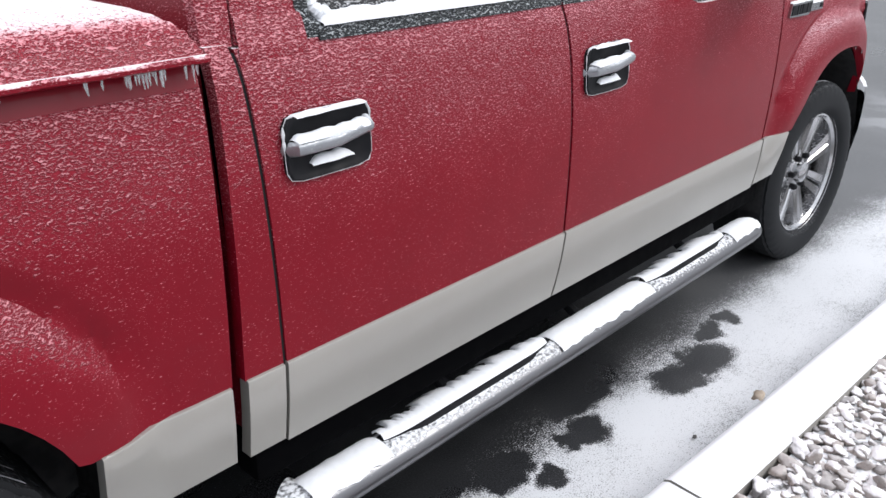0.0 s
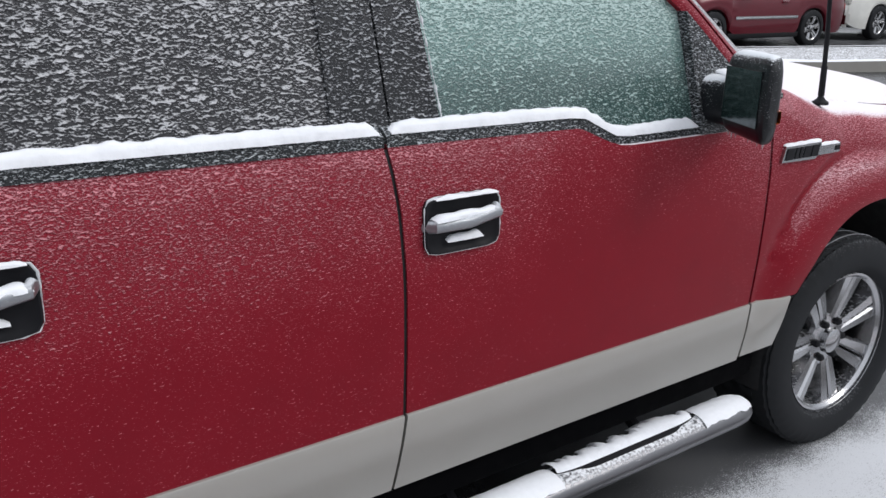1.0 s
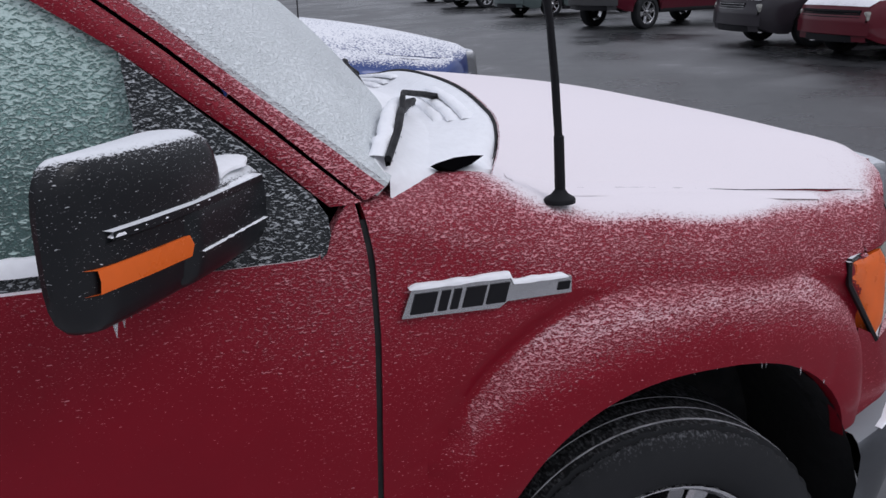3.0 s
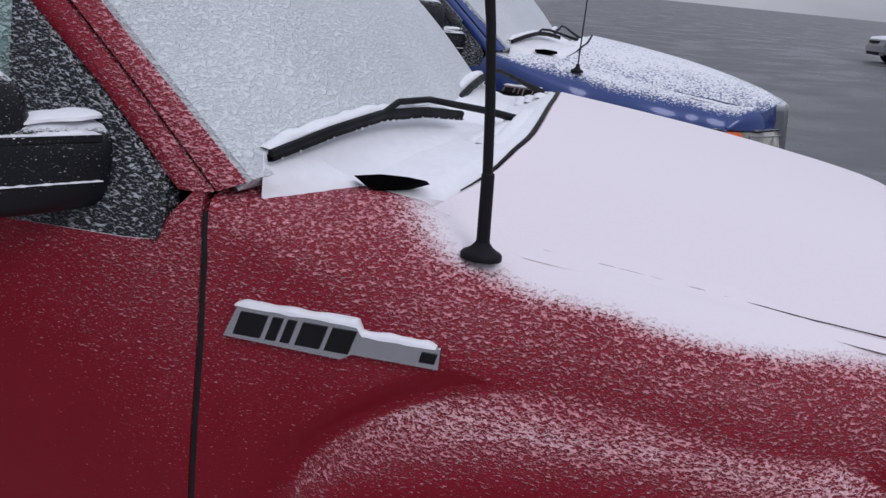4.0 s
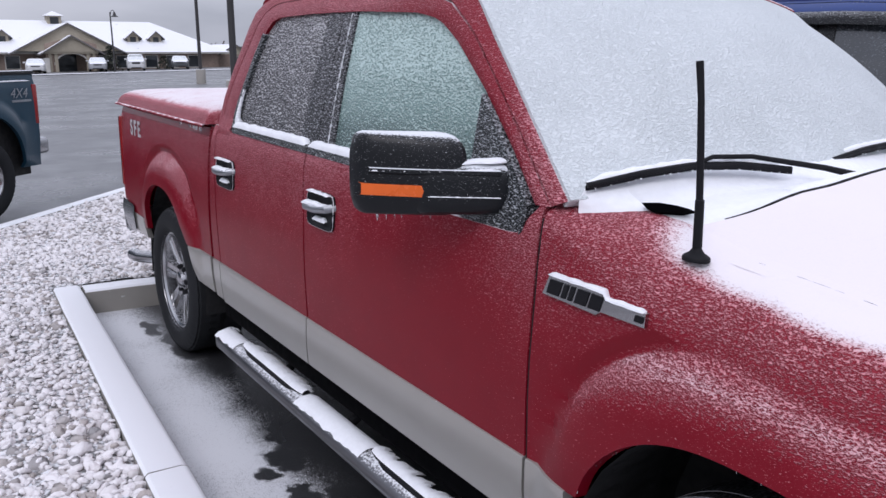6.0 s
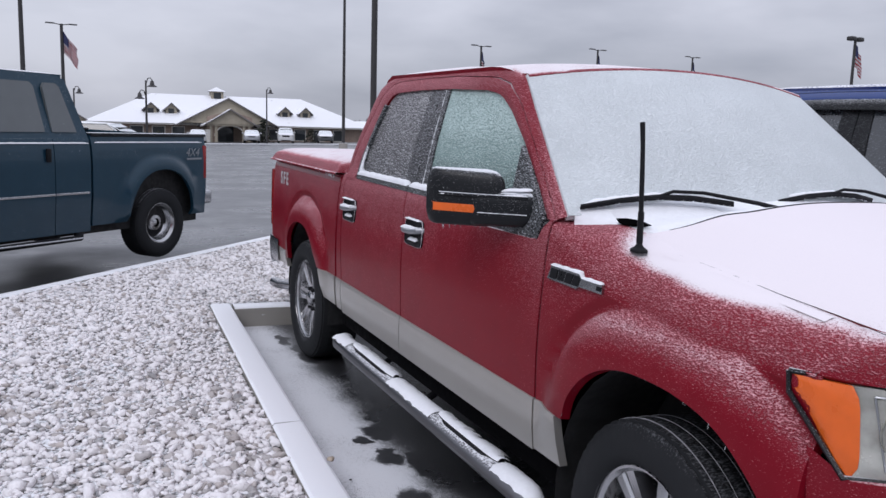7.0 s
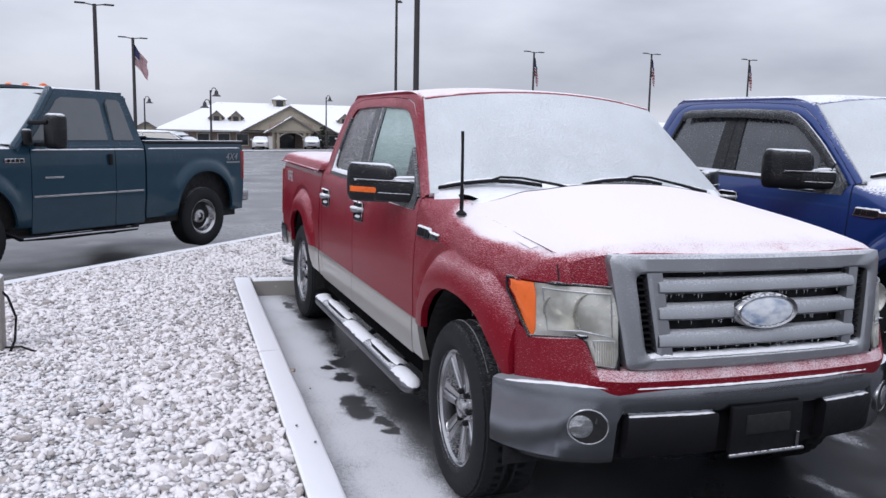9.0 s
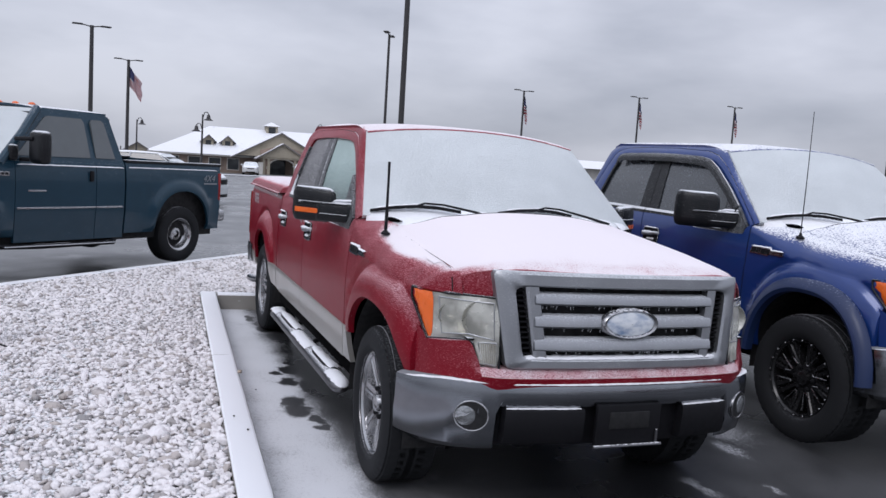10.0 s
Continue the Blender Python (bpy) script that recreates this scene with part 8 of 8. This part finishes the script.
bbox("wall", M_brick, (-11, -15.2, -1.2), (0, 16.2, 2.55), lab="brown brick wall")
hip("roof", -12.5, 1.0, -16.4, 17.4, 2.5, 3.55, 7.6)
bbox("eave", M_white, (-12.4, -16.3, 2.32), (0.9, 17.3, 2.5))
gable("porch_roof", -6.0, 2.2, -1.0, 5.6, 2.6, 3.0, B, M_roofsnow, M_siding)
gable("porch_roof", -2.0, 3.6, -1.0, 2.9, 2.55, 1.75, B, M_roofsnow, M_siding)
for y in (-3.2, -2.6, 0.6, 1.2):
    bbox("column", M_siding, (3.0, y - 0.16, -0.3), (3.35, y + 0.16, 2.6))
bbox("porch_lintel", M_siding, (2.6, -3.7, 2.35), (3.5, 1.7, 2.75))
bm = bmesh.new()
arc = [(-1.0 + 1.75 * math.cos(a), 1.15 + 1.25 * math.sin(a)) for a in lin(0, math.pi, 17)]
out = [(-1.0 + 2.6, -0.3), (-1.0 + 2.6, 3.35), (-1.0, 4.05), (-1.0 - 2.6, 3.35), (-1.0 - 2.6, -0.3)]
prism(bm, out + [(arc[-1][0], -0.3)] + arc[::-1] + [(arc[0][0], -0.3)], lambda y, z: (2.95, y, z), lambda y, z: (3.15, y, z))
part("porch_front", bm, M_brick, B, "brown brick porch front with a wide arch", smooth=False)
bm = bmesh.new()
tube(bm, [(3.17, y, z) for y, z in arc], 0.09, 6)
part("arch_trim", bm, M_white, B)
bbox("door", M_pane, (-0.02, -2.0, -0.2), (0.06, 0.0, 2.2))
bbox("notice_board", M_white, (3.4, -3.9, 0.0), (3.5, -3.3, 1.9))
for y in (-13.5, -11, -8.6, -6.4, 3.2, 5.0, 8.2, 10.6, 13.2):
    w = bbox("window", M_white, (-0.03, y - 0.75, 0.7), (0.06, y + 0.75, 2.15))
    bbox("pane", M_pane, (0.05, y - 0.66, 0.78), (0.075, y + 0.66, 2.07), w)
cz = 5.55
cp = bbox("cupola", M_siding, (-6.5, -1.75, cz - 0.4), (-5.0, -0.25, cz + 1.0))
bbox("cupola_louvre", M_pane, (-5.01, -1.45, cz + 0.1), (-4.96, -0.55, cz + 0.85), cp)
hip("cupola_roof", -6.8, -4.7, -2.05, 0.05, cz + 1.0, 0.55, 1.0, cp)
for y in (-9.3, -7.0, 6.6, 9.2):
    d = bbox("dormer", M_siding, (-3.6, y - 0.62, 3.3), (-1.2, y + 0.62, 4.35))
    gable("dormer_roof", -3.8, -1.2, y, 0.62, 4.35, 0.55, d, M_roofsnow, M_siding)
    bbox("dormer_window", M_pane, (-1.21, y - 0.32, 3.5), (-1.16, y + 0.32, 4.2), d)
for y0, y1 in ((-19.5, -15.4), (16.4, 21.0)):
    bbox("wing", M_brick, (-9, y0, -0.3), (-1.0, y1, 2.2))
    gable("wing_roof", -9.5, -1.0, (y0 + y1) / 2, (y1 - y0) / 2, 2.2, 1.25, B, M_roofsnow, M_siding)
M_hedge = plain("evergreen_leaves", (0.028, 0.032, 0.022), 0.9, vary=0.4)


def shrub(x, y, r, h):
    T = thing("shrub", stand(x, y), "dark evergreen shrub dusted with snow", "shrub", "shrubs at the building")
    rg = random.Random(int(x * 7 + y * 13))
    bm = bmesh.new()
    for k in range(160):
        t = rg.random()
        a = rg.uniform(0, 6.3)
        rr = r * math.sqrt(rg.random()) * (1 - t * 0.75)
        c = Vector((rr * math.cos(a), rr * math.sin(a), h * t))
        q = 0.16 * r
        n = Vector((rg.gauss(0, 1), rg.gauss(0, 1), rg.gauss(0, 1) + 0.6)).normalized()
        u = n.orthogonal().normalized() * q
        w = n.cross(u)
        bm.faces.new([bm.verts.new(c + d) for d in (u, w * 0.6, -u, -w * 0.6)])
    part("leaves", bm, M_hedge, T, smooth=False)
    bm = bmesh.new()
    tube(bm, [(0, 0, -0.1), (0, 0, h * 0.6)], [0.06 * r, 0.02 * r], 6)
    part("stem", bm, M_pole, T)


for x, y, r, h in ((-95.5, 19.3, 1.3, 2.6), (-95.5, 7.6, 0.8, 1.3), (-95.5, 25.0, 1.0, 1.5), (-94, 12.0, 0.7, 1.0)):
    shrub(x, y, r, h)

# snowy strip islands and a kerbed island with gravel across the lane
bm = bmesh.new()
sheet(bm, [[(x, y, ground_z(x, y) + 0.06) for y in lin(-6, 32, 10)] for x in (-84, -80.5)])
tagged(part("grass_strip", bm, M_roofsnow, smooth=False), "snowy verge in front of the building", "verge", kind="structure")


def kerb_island(name, pts, m, label):
    T = thing(name, m, label, "island", kind="structure")
    bm = bmesh.new()
    inner = [(x * 0.95 + 0.05 * 6, y * 0.90) for x, y in pts]
    prof = [[(x, y, -0.1) for x, y in pts], [(x, y, 0.13) for x, y in pts], [(x + (u - x) * 0.2, y + (v - y) * 0.2, 0.15) for (x, y), (u, v) in zip(pts, inner)], [(u, v, 0.15) for u, v in inner]]
    sheet(bm, prof, True)
    part("kerb", bm, M_kerb, T, "pale concrete kerb")
    bm = bmesh.new()
    bm.faces.new([bm.verts.new((u, v, 0.135)) for u, v in inner])
    part("gravel_fill", bm, M_bed, T, "snowy gravel", smooth=False)


oval = [(1.1 - 1.1 * math.sin(a), -1.15 * math.cos(a)) for a in lin(0, math.pi, 16)] + [(12.0, 1.15), (12.0, -1.15)]
kerb_island("kerb_island", oval, stand(8.45, 6.15, -20), "rounded kerb island with snowy gravel across the lane")

# painted bay lines
M_line = plain("white_road_paint", (0.45, 0.45, 0.44), 0.7, vary=0.3, scale=12)
for x0, y0, x1, y1 in ((-12.5, 4.5, -8.8, 0.6),):
    bm = bmesh.new()
    d = Vector((x1 - x0, y1 - y0, 0)).normalized().cross(Vector((0, 0, 1))) * 0.05
    sheet(bm, [[(x0 + (x1 - x0) * t + s * d.x, y0 + (y1 - y0) * t + s * d.y, ground_z(x0 + (x1 - x0) * t, y0 + (y1 - y0) * t) + 0.006) for t in lin(0, 1, 12)] for s in (-1, 1)])
    tagged(part("bay_line", bm, M_line, smooth=False), "worn white parking bay line", "road marking", kind="structure")

# bare winter woods along the skyline
M_wood = plain("bare_twigs", (0.12, 0.108, 0.105), 0.9, vary=0.3, scale=3)
bm = bmesh.new()
rg = random.Random(21)
for k in range(900):
    side = rg.random()
    if side < 0.55:
        x, y = -190 - rg.uniform(0, 60), rg.uniform(-60, 260)
    else:
        x, y = rg.uniform(-190, -60), 150 + rg.uniform(0, 70)
    h = rg.uniform(3.0, 6.0) * (1.25 if rg.random() < 0.1 else 1.0)
    z = ground_z(x, y) - 1
    for j in range(7):
        a = rg.uniform(-0.5, 0.5)
        r0 = Vector((x + rg.uniform(-1.5, 1.5), y + rg.uniform(-1.5, 1.5), z + rg.uniform(0, h * 0.5)))
        tip = r0 + Vector((rg.uniform(-1.6, 1.6), rg.uniform(-1.6, 1.6), h * rg.uniform(0.35, 0.6)))
        w = Vector((0.0, rg.uniform(0.10, 0.45), 0))
        bm.faces.new([bm.verts.new(q) for q in (r0 - w, r0 + w, tip + w * 0.4, tip - w * 0.4)])
tagged(part("far_woods", bm, M_wood, smooth=False), "bare brown winter woods along the horizon", "trees", kind="stuff")
# low white shed beyond the trucks
W = thing("shed", stand(-70, 48, 0), "low white building far behind the trucks", "building")
bbox("wall", M_white, (-8, -12, 0), (0, 12, 2.2), W)
hip("roof", -9, 1, -13, 13, 2.2, 0.9, 5, W)

# concrete post with wire on the gravel
PO = thing("post", Matrix.Translation((-2.56, -3.22, 0.10)), "weathered concrete post with a loop of black cable", "post")
bm = bmesh.new()
block(bm, (-0.09, -0.09, 0.0), (0.09, 0.09, 0.52), 0.02, 3)
part("shaft", bm, M_kerb, PO)
bm = bmesh.new()
tube(bm, [(0.06, 0.12, 0.0), (0.07, 0.16, 0.10), (0.06, 0.17, 0.25), (0.02, 0.12, 0.38), (0.0, 0.06, 0.44)], 0.008, 6)
tube(bm, [(0.06, 0.10, 0.05), (0.10, 0.20, 0.06), (0.14, 0.27, 0.04), (0.10, 0.30, 0.02)], 0.007, 6)
part("cable", bm, M_black, PO, "loop of black cable")
